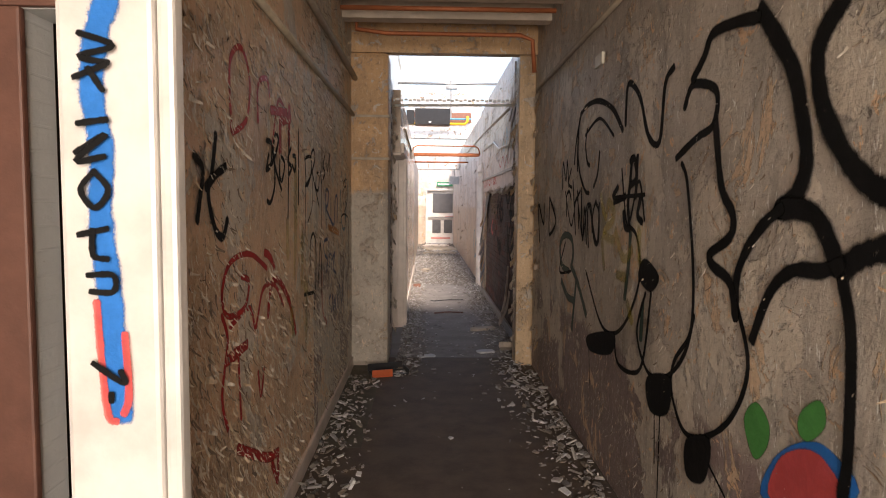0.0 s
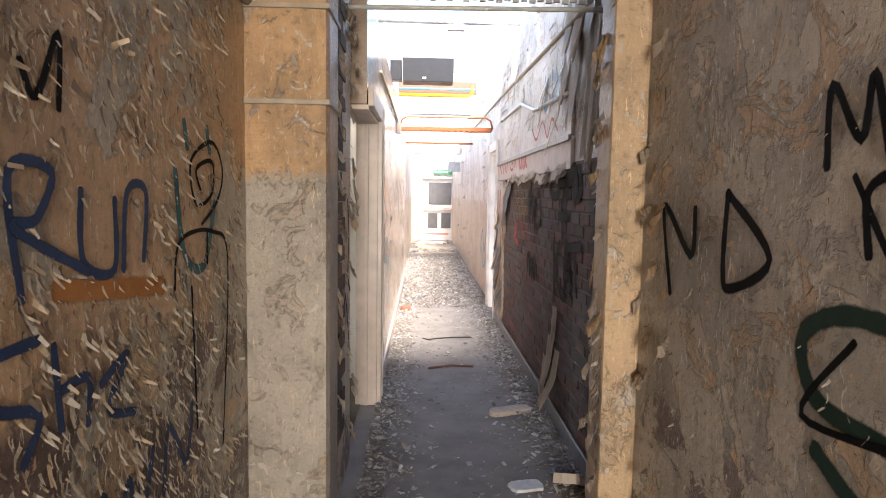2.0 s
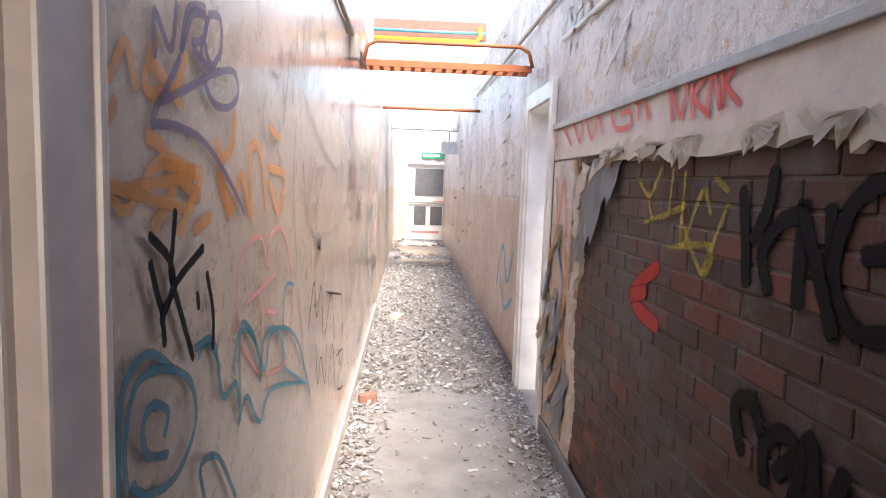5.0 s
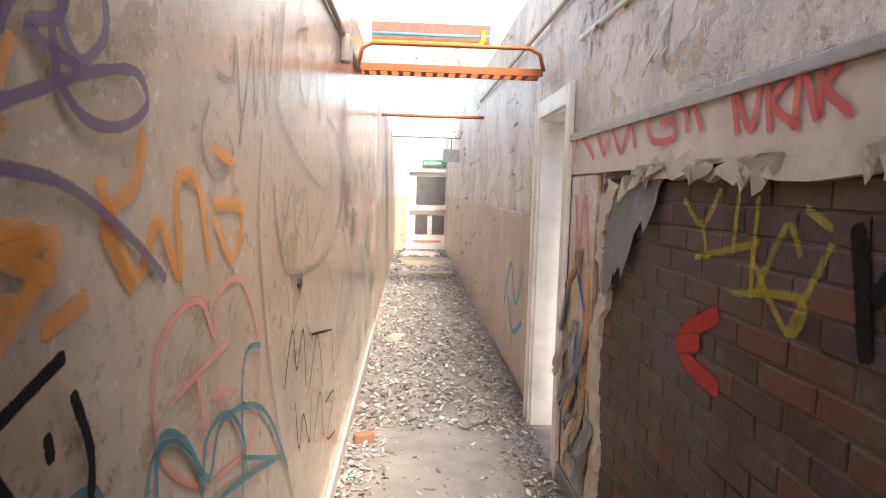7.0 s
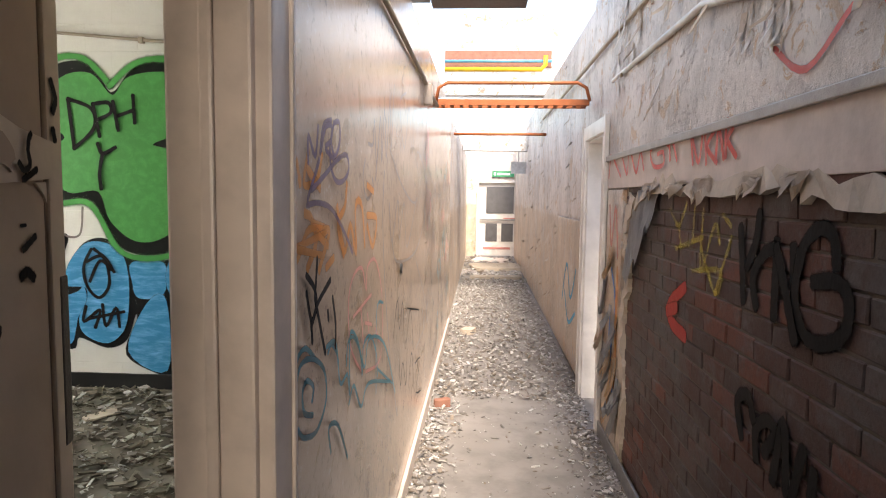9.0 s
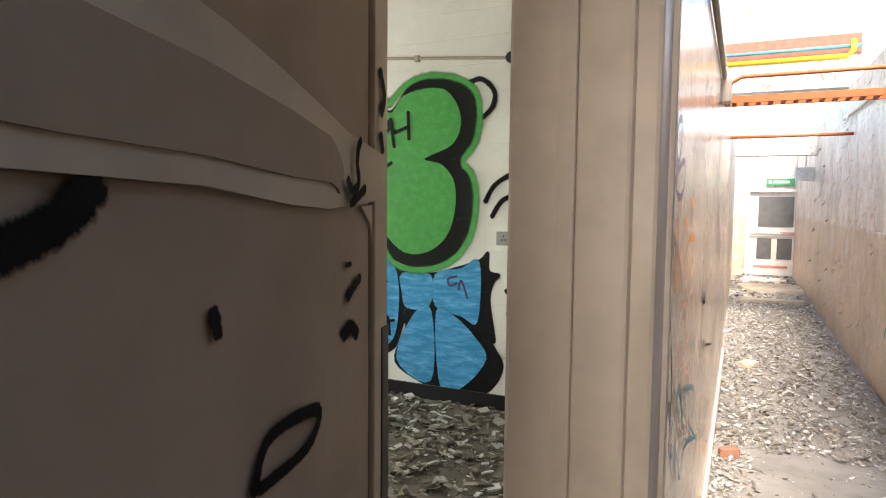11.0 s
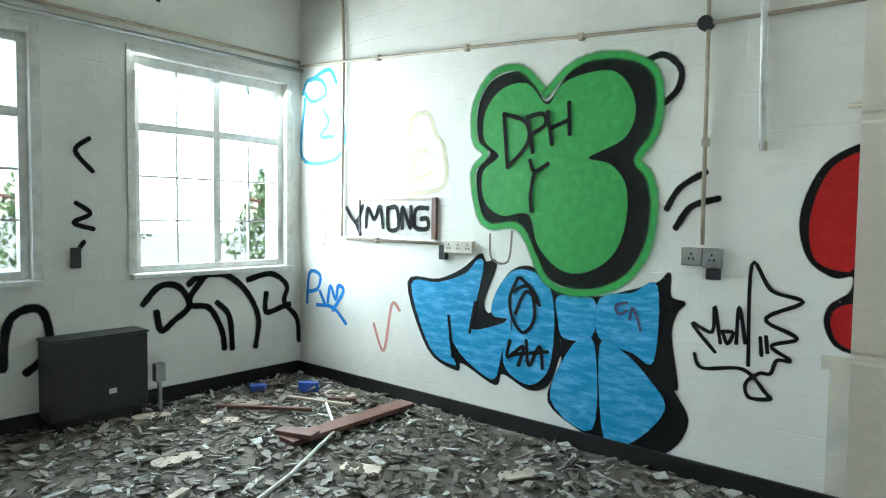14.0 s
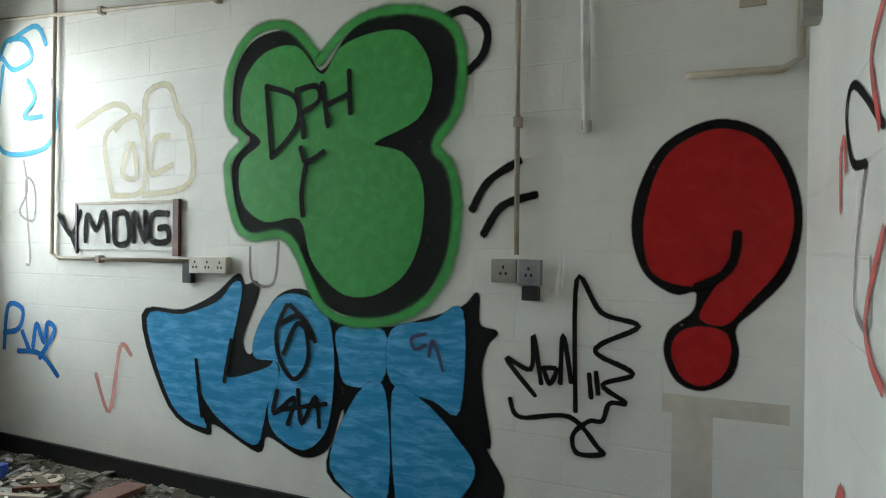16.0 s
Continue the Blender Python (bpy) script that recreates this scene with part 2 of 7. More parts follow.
M = {
    "near_left": peeling("peeling_cream_paint", (0.70, 0.47, 0.29), (0.60, 0.54, 0.46), (0.68, 0.48, 0.30), 0.50, 0.35, 1.5, 1.12, (0.20, 0.135, 0.125), depth=0.9, grime=0.5),
    "near_plain": peeling("peeling_cream_plaster", (0.74, 0.50, 0.32), (0.62, 0.55, 0.47), (0.74, 0.54, 0.36), 0.53, 0.35, 1.5, depth=0.9, grime=0.35),
    "near_right": peeling("peeling_grey_paint", (0.56, 0.50, 0.44), (0.72, 0.64, 0.55), (0.74, 0.54, 0.37), 0.53, 0.5, 1.5, 0.75, (0.30, 0.225, 0.215), depth=0.9, grime=0.42),
    "pillar": peeling("peeling_pillar_paint", (0.60, 0.38, 0.20), (0.46, 0.36, 0.26), (0.48, 0.40, 0.33), 0.62, 0.4, 3.0, 1.62, (0.46, 0.41, 0.35), depth=0.7, grime=0.35, bare=(0.55, 0.50, 0.44)),
    "pillar_tan": peeling("peeling_tan_paint", (0.62, 0.44, 0.27), (0.54, 0.40, 0.27), (0.60, 0.52, 0.44), 0.60, 0.35, 3.0, depth=0.7, grime=0.3, bare=(0.50, 0.46, 0.42)),
    "far_left": peeling("scuffed_gloss_paint", (0.50, 0.385, 0.30), (0.46, 0.355, 0.28), (0.38, 0.28, 0.19), 0.66, 0.20, 1.4, depth=0.12),
    "far_right": peeling("flaking_white_paint", (0.72, 0.66, 0.62), (0.58, 0.52, 0.48), (0.62, 0.44, 0.30), 0.56, 0.4, 2.2, 1.45, (0.58, 0.47, 0.38), grime=0.3, bare=(0.52, 0.36, 0.24)),
    "upper": peeling("flaking_upper_paint", (0.74, 0.73, 0.74), (0.60, 0.58, 0.56), (0.40, 0.30, 0.22), 0.55, 0.5, 2.4),
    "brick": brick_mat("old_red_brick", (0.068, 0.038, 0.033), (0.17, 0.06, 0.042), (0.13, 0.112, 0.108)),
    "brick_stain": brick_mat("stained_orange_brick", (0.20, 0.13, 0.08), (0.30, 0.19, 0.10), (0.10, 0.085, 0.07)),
    # joints between bricks; also the dark colour of the lobby doorway's backing
    "mortar": plain("grimy_mortar_and_dark_backing", (0.15, 0.125, 0.11), 0.95, scale=25),
    "plaster": plain("broken_plaster", (0.55, 0.47, 0.39), 0.85, scale=12),
    "white_wood": plain("worn_white_gloss", (0.76, 0.73, 0.70), 0.32, scale=5, bump=0.12, dirty=0.18),
    "frame_wood": plain("grimy_cream_gloss", (0.76, 0.65, 0.58), 0.35, scale=6, bump=0.15, dirty=0.3, dirt=(0.25, 0.16, 0.10)),
    "door_board": plain("grimy_hardboard", (0.46, 0.36, 0.27), 0.5, scale=3, bump=0.12, dirty=0.35, dirt=(0.24, 0.17, 0.11)),
    "room_wall": painted_block("white_painted_blockwork", (0.80, 0.79, 0.74), (0.52, 0.46, 0.36)),
    "room_wall_side": painted_block("white_painted_blockwork_side", (0.76, 0.76, 0.72), (0.50, 0.45, 0.36), turn=True),
    "lobby_tile": painted_block("white_painted_brick", (0.66, 0.68, 0.68), (0.30, 0.28, 0.25), 0.225, 0.075),
    "ceiling": plain("stained_ceiling_board", (0.60, 0.54, 0.46), 0.8, scale=3, dirty=0.6),
    "rafter": plain("rafter_paint", (0.66, 0.56, 0.46), 0.7, scale=8, dirty=0.5),
    "floor": plain("dusty_concrete_floor", (0.27, 0.25, 0.24), 0.75, vary=0.35, scale=3.5, bump=0.5, dirt=(0.13, 0.115, 0.105), dirty=0.9),
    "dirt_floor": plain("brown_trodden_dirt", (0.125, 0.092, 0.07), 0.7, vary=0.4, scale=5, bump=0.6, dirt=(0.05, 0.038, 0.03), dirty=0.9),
    "room_floor": plain("dusty_wooden_floor", (0.13, 0.115, 0.09), 0.8, vary=0.45, scale=4, bump=0.5, dirt=(0.10, 0.09, 0.075), dirty=0.9),
    "skirt": plain("black_gloss_skirting", (0.008, 0.008, 0.009), 0.5, scale=8, dirty=0.15),
    "black": spray("black_spray", (0.004, 0.004, 0.0045), 0.75),
    "green": spray("green_spray", (0.06, 0.30, 0.075)),
    "blue": spray("blue_spray", (0.03, 0.26, 0.50), streak=True),
    "red": spray("red_spray", (0.36, 0.012, 0.012)),
    "redlet": spray("scarlet_spray", (0.62, 0.09, 0.08), dense=0.8),
    "pink": spray("pink_spray", (0.70, 0.28, 0.25), dense=0.6),
    "cream": spray("cream_spray", (0.70, 0.63, 0.42), dense=0.6),
    "cyan": spray("cyan_spray", (0.06, 0.40, 0.66), dense=0.8),
    "skyblue": spray("sky_blue_spray", (0.015, 0.16, 0.52)),
    "teal": spray("teal_spray", (0.03, 0.19, 0.25), dense=0.9),
    "orange": spray("orange_spray", (0.70, 0.27, 0.05), dense=0.55),
    "purple": spray("purple_spray", (0.10, 0.07, 0.15), dense=0.75),
    "grey": spray("grey_spray", (0.26, 0.22, 0.21), dense=0.6),
    "yellow": spray("yellow_spray", (0.55, 0.45, 0.04), dense=0.38),
    "darkgreen": spray("dark_green_spray", (0.02, 0.05, 0.04)),
    "greenleaf": spray("leaf_green_spray", (0.06, 0.26, 0.07)),
    "bluepen": spray("dark_blue_spray", (0.03, 0.06, 0.16)),
    "flake_sheet": plain("hanging_paint_sheet", (0.60, 0.50, 0.41), 0.5, scale=7, bump=0.3, dirty=0.5, dirt=(0.22, 0.17, 0.13)),
    "blue_grey": plain("blue_grey_old_paint", (0.40, 0.41, 0.43), 0.5, scale=6, dirty=0.5, dirt=(0.30, 0.20, 0.13)),
    "door_cream": plain("worn_cream_gloss", (0.66, 0.57, 0.45), 0.4, scale=5, bump=0.15, dirty=0.3, dirt=(0.26, 0.18, 0.11)),
    "rust_stain": plain("brown_grime", (0.16, 0.11, 0.075), 0.7, scale=6),
    "board": plain("flaking_pale_board", (0.66, 0.58, 0.55), 0.4, scale=7, dirty=0.3, dirt=(0.45, 0.25, 0.2)),
    "rust": plain("rusty_orange_metal", (0.42, 0.13, 0.05), 0.6, 0.3, scale=14, dirty=0.5),
    "pipe_old": plain("old_painted_conduit", (0.46, 0.39, 0.30), 0.5, scale=12, dirty=0.5, dirt=(0.18, 0.10, 0.06)),
    "pipe_white": plain("white_conduit", (0.72, 0.72, 0.69), 0.35, scale=10, dirty=0.15),
    "pipe_yellow": plain("yellow_gas_pipe", (0.75, 0.45, 0.02), 0.4, scale=10, dirty=0.15),
    "pipe_blue": plain("pale_blue_pipe", (0.10, 0.36, 0.55), 0.4, scale=10, dirty=0.15),
    "steel": plain("dull_steel", (0.40, 0.40, 0.40), 0.4, 0.8, scale=14),
    "socket": plain("grey_metal_socket", (0.42, 0.40, 0.36), 0.4, 0.4, scale=20),
    "cover": plain("aged_white_plastic", (0.66, 0.63, 0.54), 0.4, scale=15),
    "black_case": plain("black_plastic_case", (0.02, 0.02, 0.023), 0.35, scale=12, dirty=0.1),
    "plank": plain("brown_stained_plank", (0.16, 0.07, 0.05), 0.5, scale=9, dirty=0.3),
    "pale_plank": plain("pale_splintered_wood", (0.42, 0.36, 0.29), 0.7, scale=9, dirty=0.3),
    "shards": shards_mat("fallen_paint_and_plaster", [(0.42, 0.40, 0.38), (0.24, 0.215, 0.195), (0.14, 0.13, 0.125), (0.52, 0.51, 0.51), (0.20, 0.165, 0.135), (0.30, 0.285, 0.285)]),
    "room_shards": shards_mat("fallen_floor_pieces", [(0.11, 0.098, 0.07), (0.21, 0.19, 0.15), (0.08, 0.07, 0.052), (0.36, 0.36, 0.34), (0.10, 0.09, 0.065), (0.18, 0.17, 0.15)]),
    "flakes": shards_mat("curled_paint_flakes", [(0.78, 0.64, 0.47), (0.70, 0.63, 0.54), (0.86, 0.80, 0.71), (0.26, 0.20, 0.15)]),
    "flakes_white": shards_mat("curled_white_flakes", [(0.66, 0.64, 0.62), (0.55, 0.46, 0.36), (0.48, 0.38, 0.30), (0.70, 0.68, 0.66)]),
    "scar": plain("old_pipe_scar", (0.68, 0.64, 0.55), 0.8, scale=5, dirty=0.5),
    "pink_dry": plain("dry_pink_paint", (0.66, 0.26, 0.24), 0.5),
    "sign": plain("green_exit_sign", (0.03, 0.30, 0.14), 0.4, scale=20),
    "window_dark": plain("boarded_dark_pane", (0.10, 0.10, 0.11), 0.3, scale=6),
    "leaf": plain("sunlit_leaves", (0.08, 0.13, 0.04), 0.6, scale=30),
    "ground": plain("bare_ground", (0.25, 0.23, 0.2), 0.9, scale=2),
    "red_plastic": plain("orange_plastic", (0.60, 0.12, 0.04), 0.35, scale=15),
    "paper": plain("crumpled_paper", (0.70, 0.72, 0.74), 0.6, scale=20),
    "blue_plastic": plain("blue_plastic", (0.05, 0.12, 0.55), 0.35, scale=15),
    "brick_bit": plain("loose_red_brick", (0.30, 0.14, 0.10), 0.9, scale=15),
}
glass, gt, gp = nodes("dusty_window_glass")
gp.inputs["Base Color"].default_value = (0.95, 0.97, 0.97, 1)
gp.inputs["Roughness"].default_value, gp.inputs["Transmission Weight"].default_value, gp.inputs["IOR"].default_value = 0.08, 1.0, 1.1
M["glass"] = glass

# ---- mesh helpers ----


def box(bm, x0, x1, y0, y1, z0, z1, m=None):
    vs = [bm.verts.new((x, y, z)) for x in (x0, x1) for y in (y0, y1) for z in (z0, z1)]
    for f in ((0, 1, 3, 2), (4, 6, 7, 5), (0, 4, 5, 1), (2, 3, 7, 6), (0, 2, 6, 4), (1, 5, 7, 3)):
        bm.faces.new([vs[i] for i in f])
    if m is not None:
        bmesh.ops.transform(bm, matrix=m, verts=vs)
    return vs


def part(name, bm, material, parent=None, label="", bevel=0.0, smooth=False):
    me = bpy.data.meshes.new(name)
    bmesh.ops.recalc_face_normals(bm, faces=bm.faces)
    if bevel:
        bmesh.ops.bevel(bm, geom=list(bm.edges), offset=bevel, segments=2, profile=0.6, affect="EDGES", clamp_overlap=True)
    bm.to_mesh(me)
    bm.free()
    me.materials.append(M[material])
    if smooth:
        for f in me.polygons:
            f.use_smooth = True
    ob = new(name, me)
    if parent:
        ob.parent = parent
    if label:
        tagged(ob, label)
    return ob


def boxes(name, material, *specs, parent=None, label="", bevel=0.0, m=None):
    bm = bmesh.new()
    for s in specs:
        box(bm, *s, m)
    return part(name, bm, material, parent, label, bevel)


def setting(name, material, label, *specs, bevel=0.0):
    return tagged(boxes(name, material, *specs, bevel=bevel), label, "building", kind="structure")


def root(name, label, category, group="", kind="", at=(0, 0, 0)):
    ob = new(name)
    ob.location = at
    ob.empty_display_size = 0.05
    bpy.context.view_layer.update()
    return tagged(ob, label, category, group, kind)


def tube(bm, pts, r, n=8):
    """A round pipe along pts."""
    pts = [Vector(p) for p in pts]
    rings = []
    for i, p in enumerate(pts):
        d = (pts[min(i + 1, len(pts) - 1)] - pts[max(i - 1, 0)]).normalized()
        a = d.orthogonal().normalized() if not rings else (rings[-1][1] - d * rings[-1][1].dot(d)).normalized()
        b = d.cross(a)
        rings.append(([bm.verts.new(p + r * (math.cos(k * math.tau / n) * a + math.sin(k * math.tau / n) * b)) for k in range(n)], a))
    for (u, _), (w, _) in zip(rings, rings[1:]):
        for k in range(n):
            bm.faces.new((u[k], u[(k + 1) % n], w[(k + 1) % n], w[k]))
    bm.faces.new(rings[0][0][::-1])
    bm.faces.new(rings[-1][0])


def pipe(name, material, pts, r, label="", category="pipe", parent=None):
    bm = bmesh.new()
    tube(bm, pts, r)
    ob = part(name, bm, material, parent, smooth=True)
    return tagged(ob, label, category) if not parent else ob


def spline(pts, closed=False, steps=6):
    n = len(pts)
    out = []
    for i in range(n if closed else n - 1):
        p = [Vector(pts[(i + k) % n] if closed else pts[min(max(i + k, 0), n - 1)]) for k in (-1, 0, 1, 2)]
        for s in range(steps):
            t = s / steps
            out.append(0.5 * (2 * p[1] + (p[2] - p[0]) * t + (2 * p[0] - 5 * p[1] + 4 * p[2] - p[3]) * t * t + (3 * p[1] - p[0] - 3 * p[2] + p[3]) * t ** 3))
    if not closed:
        out.append(Vector(pts[-1]))
    return out


SURFACE = {
    "G": lambda u, v, d: (u, 11.6 - d, v),
    "R": lambda u, v, d: (1.03 - d - (0.016 if u > 6.2 and d < 0.015 and v < 1.75 else 0), u, v),
    "L": lambda u, v, d: (-0.25 + d, u, v),
    "N": lambda u, v, d: (-0.65 + d, u, v),
    "W": lambda u, v, d: (-5.75 + d, u, v),
    "E": lambda u, v, d: (-0.57 - d, u, v),
    "S": lambda u, v, d: (1.02 - d, u, v),
    "P": lambda u, v, d: (1.006 - d, u, v),
    "F": lambda u, v, d: (1.06 - d, u, v),
    "Q": lambda u, v, d: (1.008 - d, u, v),
    "T": lambda u, v, d: (0.87 - d, u, v),
    "D": lambda u, v, d: (-0.33 + d, u, v),
    "B": lambda u, v, d: (1.004 - d, u, v),
    "O": lambda u, v, d: (u, 1.198 - d, v),
    "C": lambda u, v, d: (0.985 - d, u, v),
}
MURALS = {}


def painted(name, label, color, meshes):
    """Whole murals gather their layers under the first; a tag stands alone, with its further strokes as parts."""
    whole = name in ("graffiti_green", "graffiti_blue", "graffiti_question_mark", "graffiti_flower")
    top = MURALS.get(name) if whole else None
    if not top:
        top = MURALS[name] = tagged(part(name, meshes.pop(0), color), label, "graffiti")
    for bm in meshes:
        part("paint_stroke", bm, color, top)
    return top


def stroke(name, label, wall, color, layer, width, lines, core=0.72):
    """Sprayed lines: ribbons whose cover fades to nothing at the rim and at both ends."""
    at = SURFACE[wall]
    rnd = random.Random(len(lines) * 7 + int(width * 1000) + int(lines[0][0][0] * 100))
    meshes = []
    for k, pts in enumerate(lines):
        bm = bmesh.new()
        lay = bm.verts.layers.float.new("cover")
        path = spline(pts)
        e0, e1 = (path[0] - path[1]).normalized(), (path[-1] - path[-2]).normalized()
        path = [path[0] + e0 * width * 0.6, path[0] + e0 * width * 0.3] + path + [path[-1] + e1 * width * 0.3, path[-1] + e1 * width * 0.6]
        d = 0.003 * layer + 0.0006 * (k % 5)
        last, prev = len(path) - 1, None
        for i, p in enumerate(path):
            e = path[min(i + 1, last)] - path[max(i - 1, 0)]
            e = e.normalized() if e.length else Vector((1, 0))
            end = min(i, last - i)
            w = width * 0.5 * (0.9 + 0.2 * rnd.random()) * (0.5, 0.85)[end] if end < 2 else width * 0.5 * (0.9 + 0.2 * rnd.random())
            q = Vector((-e.y, e.x)) * w
            f = d + 0.0012 * i / len(path)
            row = []
            for side, c in ((-1.35, 0.0), (-core, 1.0), (core, 1.0), (1.35, 0.0)):
                v = bm.verts.new(at(p.x + q.x * side, p.y + q.y * side, f))
                v[lay] = c if end else 0.0
                row.append(v)
            if prev:
                for j in range(3):
                    bm.faces.new((prev[j], prev[j + 1], row[j + 1], row[j]))
            prev = row
        meshes.append(bm)
    return painted(name, label, color, meshes)


def fill(name, label, wall, color, layer, shapes):
    at = SURFACE[wall]
    meshes = []
    for k, pts in enumerate(shapes):
        bm = bmesh.new()
        lay = bm.verts.layers.float.new("cover")
        ring = spline(pts, True, 5)
        vs, rim = [], []
        for i, p in enumerate(ring):
            e = (ring[(i + 1) % len(ring)] - ring[i - 1])
            q = Vector((e.y, -e.x)).normalized() * 0.012 if e.length else Vector((0, 0))
            vs.append(bm.verts.new(at(p.x, p.y, 0.003 * layer + 0.0004 * k)))
            rim.append(bm.verts.new(at(p.x + q.x, p.y + q.y, 0.003 * layer + 0.0004 * k)))
            vs[-1][lay] = 1.0
        area = sum(a.x * b.y - b.x * a.y for a, b in zip(ring, ring[1:] + ring[:1]))
        if area < 0:
            for v, r in zip(vs, rim):
                r.co = v.co * 2 - r.co
        for i in range(len(ring)):
            j = (i + 1) % len(ring)
            bm.faces.new((vs[i], vs[j], rim[j], rim[i]))
        for a, b, c in geometry.tessellate_polygon([[Vector((p.x, p.y, 0)) for p in ring]]):
            try:
                bm.faces.new((vs[a], vs[b], vs[c]))
            except ValueError:
                continue
        meshes.append(bm)
    return painted(name, label, color, meshes)


def stuff(name, material, label, category, verts, faces):
    me = bpy.data.meshes.new(name)
    me.from_pydata(verts, [], faces)
    me.materials.append(M[material])
    return tagged(new(name, me), label, category, kind="stuff")


def scatter(name, material, label, count, where, size, flat=0.25, seed=1, tilt=0.35, base=0.0):
    """Loose shards lying on the floor; where(rnd) gives x, y, z."""
    rnd = random.Random(seed)
    verts, faces = [], []
    for _ in range(count):
        x, y, z = where(rnd)
        s = size * (0.3 + 1.4 * rnd.random() ** 2.5)
        lx, ly, h = s * (0.6 + rnd.random()), s * (0.25 + 0.6 * rnd.random()), max(0.003, s * flat * (0.4 + rnd.random() * 0.6))
        m = Euler((rnd.gauss(0, tilt), rnd.gauss(0, tilt), rnd.random() * math.tau)).to_matrix()
        b = len(verts)
        cut = [(1 - 0.5 * rnd.random(), 1 - 0.5 * rnd.random()) for _ in range(4)]
        for zz in (0, h):
            for (sx, sy), (cx, cy) in zip(((-1, -1), (1, -1), (1, 1), (-1, 1)), cut):
                verts.append(m @ Vector((sx * cx * lx / 2, sy * cy * ly / 2, zz)) + Vector((x, y, z + base)))
        for f in ((3, 2, 1, 0), (4, 5, 6, 7), (0, 1, 5, 4), (1, 2, 6, 5), (2, 3, 7, 6), (3, 0, 4, 7)):
            faces.append([b + i for i in f])
    return stuff(name, material, label, "debris", verts, faces)


def flaking(name, material, label, count, wall, u0, u1, v0, v1, size, seed, spare=-0.05):
    """Curled paint flakes that still hang from a wall."""
    rnd = random.Random(seed)
    at = SURFACE[wall]
    verts, faces = [], []
    while count:
        u, v = rnd.uniform(u0, u1), rnd.uniform(v0, v1)
        if noise.noise((u * 1.7, v * 1.7, seed)) + 0.35 * noise.noise((u * 6, v * 6, 3)) < spare + 0.25 * rnd.random():
            continue
        count -= 1
        s = size * (0.4 + 1.3 * rnd.random() ** 2)
        a, w = rnd.gauss(-math.pi / 2, 0.6), s * rnd.uniform(0.16, 0.45)
        ca, sa, b = math.cos(a), math.sin(a), len(verts)
        lift = rnd.uniform(0.15, 0.6)
        for k, dist in ((0, 0.001), (0.5, 0.08 * lift * s + 0.002), (1, lift * s * 0.7 + 0.002)):
            ww = w * (1 - 0.75 * k * rnd.uniform(0.5, 1))
            for side in (-0.5, 0.5):
                du, dv = k * s * ca - side * ww * sa, k * s * sa + side * ww * ca
                verts.append(at(u + du, v + dv, dist + 0.002 * rnd.random()))
        faces += [[b, b + 1, b + 3, b + 2], [b + 2, b + 3, b + 5, b + 4]]
    return stuff(name, material, label, "peeling paint", verts, faces)


# ---- structure ----
setting("floor", "floor", "dusty grey concrete corridor floor strewn with rubble", (-4, 4, -4, 26, -0.25, 0))
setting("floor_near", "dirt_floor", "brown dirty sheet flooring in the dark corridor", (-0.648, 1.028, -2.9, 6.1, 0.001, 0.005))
setting("floor_room", "room_floor", "dirty wooden room floor under fallen debris", (-5.75, -0.36, 3.8, 11.6, 0, 0.006))
setting("ground", "ground", "bare ground outside the windows", (-400, 400, -400, 400, -0.9, -0.6))
setting("wall_near_left", "near_plain", "cream paint peeling off grey plaster", (-0.72, -0.65, 1.45, 3.83, 0, 3.14))
setting("wall_near_left_dado", "near_left", "peeling grey plaster above a dark dado", (-0.72, -0.648, 3.831, 5.758, 0, 3.14))
setting("wall_near_right", "near_right", "grey peeling plaster wall covered with graffiti", (1.03, 1.4, -3, 6.0, 0, 3.14))
setting("wall_door_side", "near_left", "short peeling wall beside the room door", (-0.95, -0.33, 6.1, 6.72, 0, 2.75), (-0.95, -0.721, 5.5, 6.1, 0, 3.14), (-0.5, -0.345, 6.72, 6.84, 0, 2.75))
# brick wall with a doorway on the right
setting("wall_right", "far_right", "flaking painted wall with a doorway and bare brick", (1.03, 1.4, 6.0, 11.0, 0, 3.24), (1.03, 1.4, 11.0, 11.75, 2.12, 3.2), (1.06, 1.4, 11.75, 24.3, 0, 3.2))
setting("wall_left", "far_left", "beige gloss wall with scuffs and graffiti", (-0.385, -0.25, 7.67, 8.3, 0, 2.72), (-0.45, -0.25, 8.3, 14.5, 0, 2.72), (-0.385, -0.25, 6.84, 7.67, 2.06, 2.72))
setting("wall_left_far", "far_right", "pale flaking wall at the far end", (-0.45, -0.27, 14.5, 24.3, 0, 2.72))
setting("wall_end", "far_right", "pale end wall round the far door", (-0.6, 0.0, 24.0, 24.3, 0, 3.4), (1.3, 1.5, 24.0, 24.3, 0, 3.4), (0.0, 1.3, 24.0, 24.3, 2.1, 3.4))
setting("wall_bulkhead", "upper", "white beam across the corridor below the open roof", (-0.45, 1.4, 16.3, 16.6, 3.2, 4.4))
setting("beam", "upper", "second pale beam across the corridor", (-0.25, 1.06, 19.6, 19.9, 2.6, 3.1))
setting("lintel", "pillar", "painted lintel between the two pilasters", (-0.649, 1.029, 5.78, 5.898, 2.86, 3.139))
setting("pilaster_left", "pillar", "tan painted square pilaster with flaking base", (-0.72, -0.31, 5.76, 6.098, 0, 2.86), bevel=0.05)
setting("pilaster_right", "pillar_tan", "tan flaking pilaster", (0.87, 1.029, 5.8, 6.02, 0, 2.86), bevel=0.02)
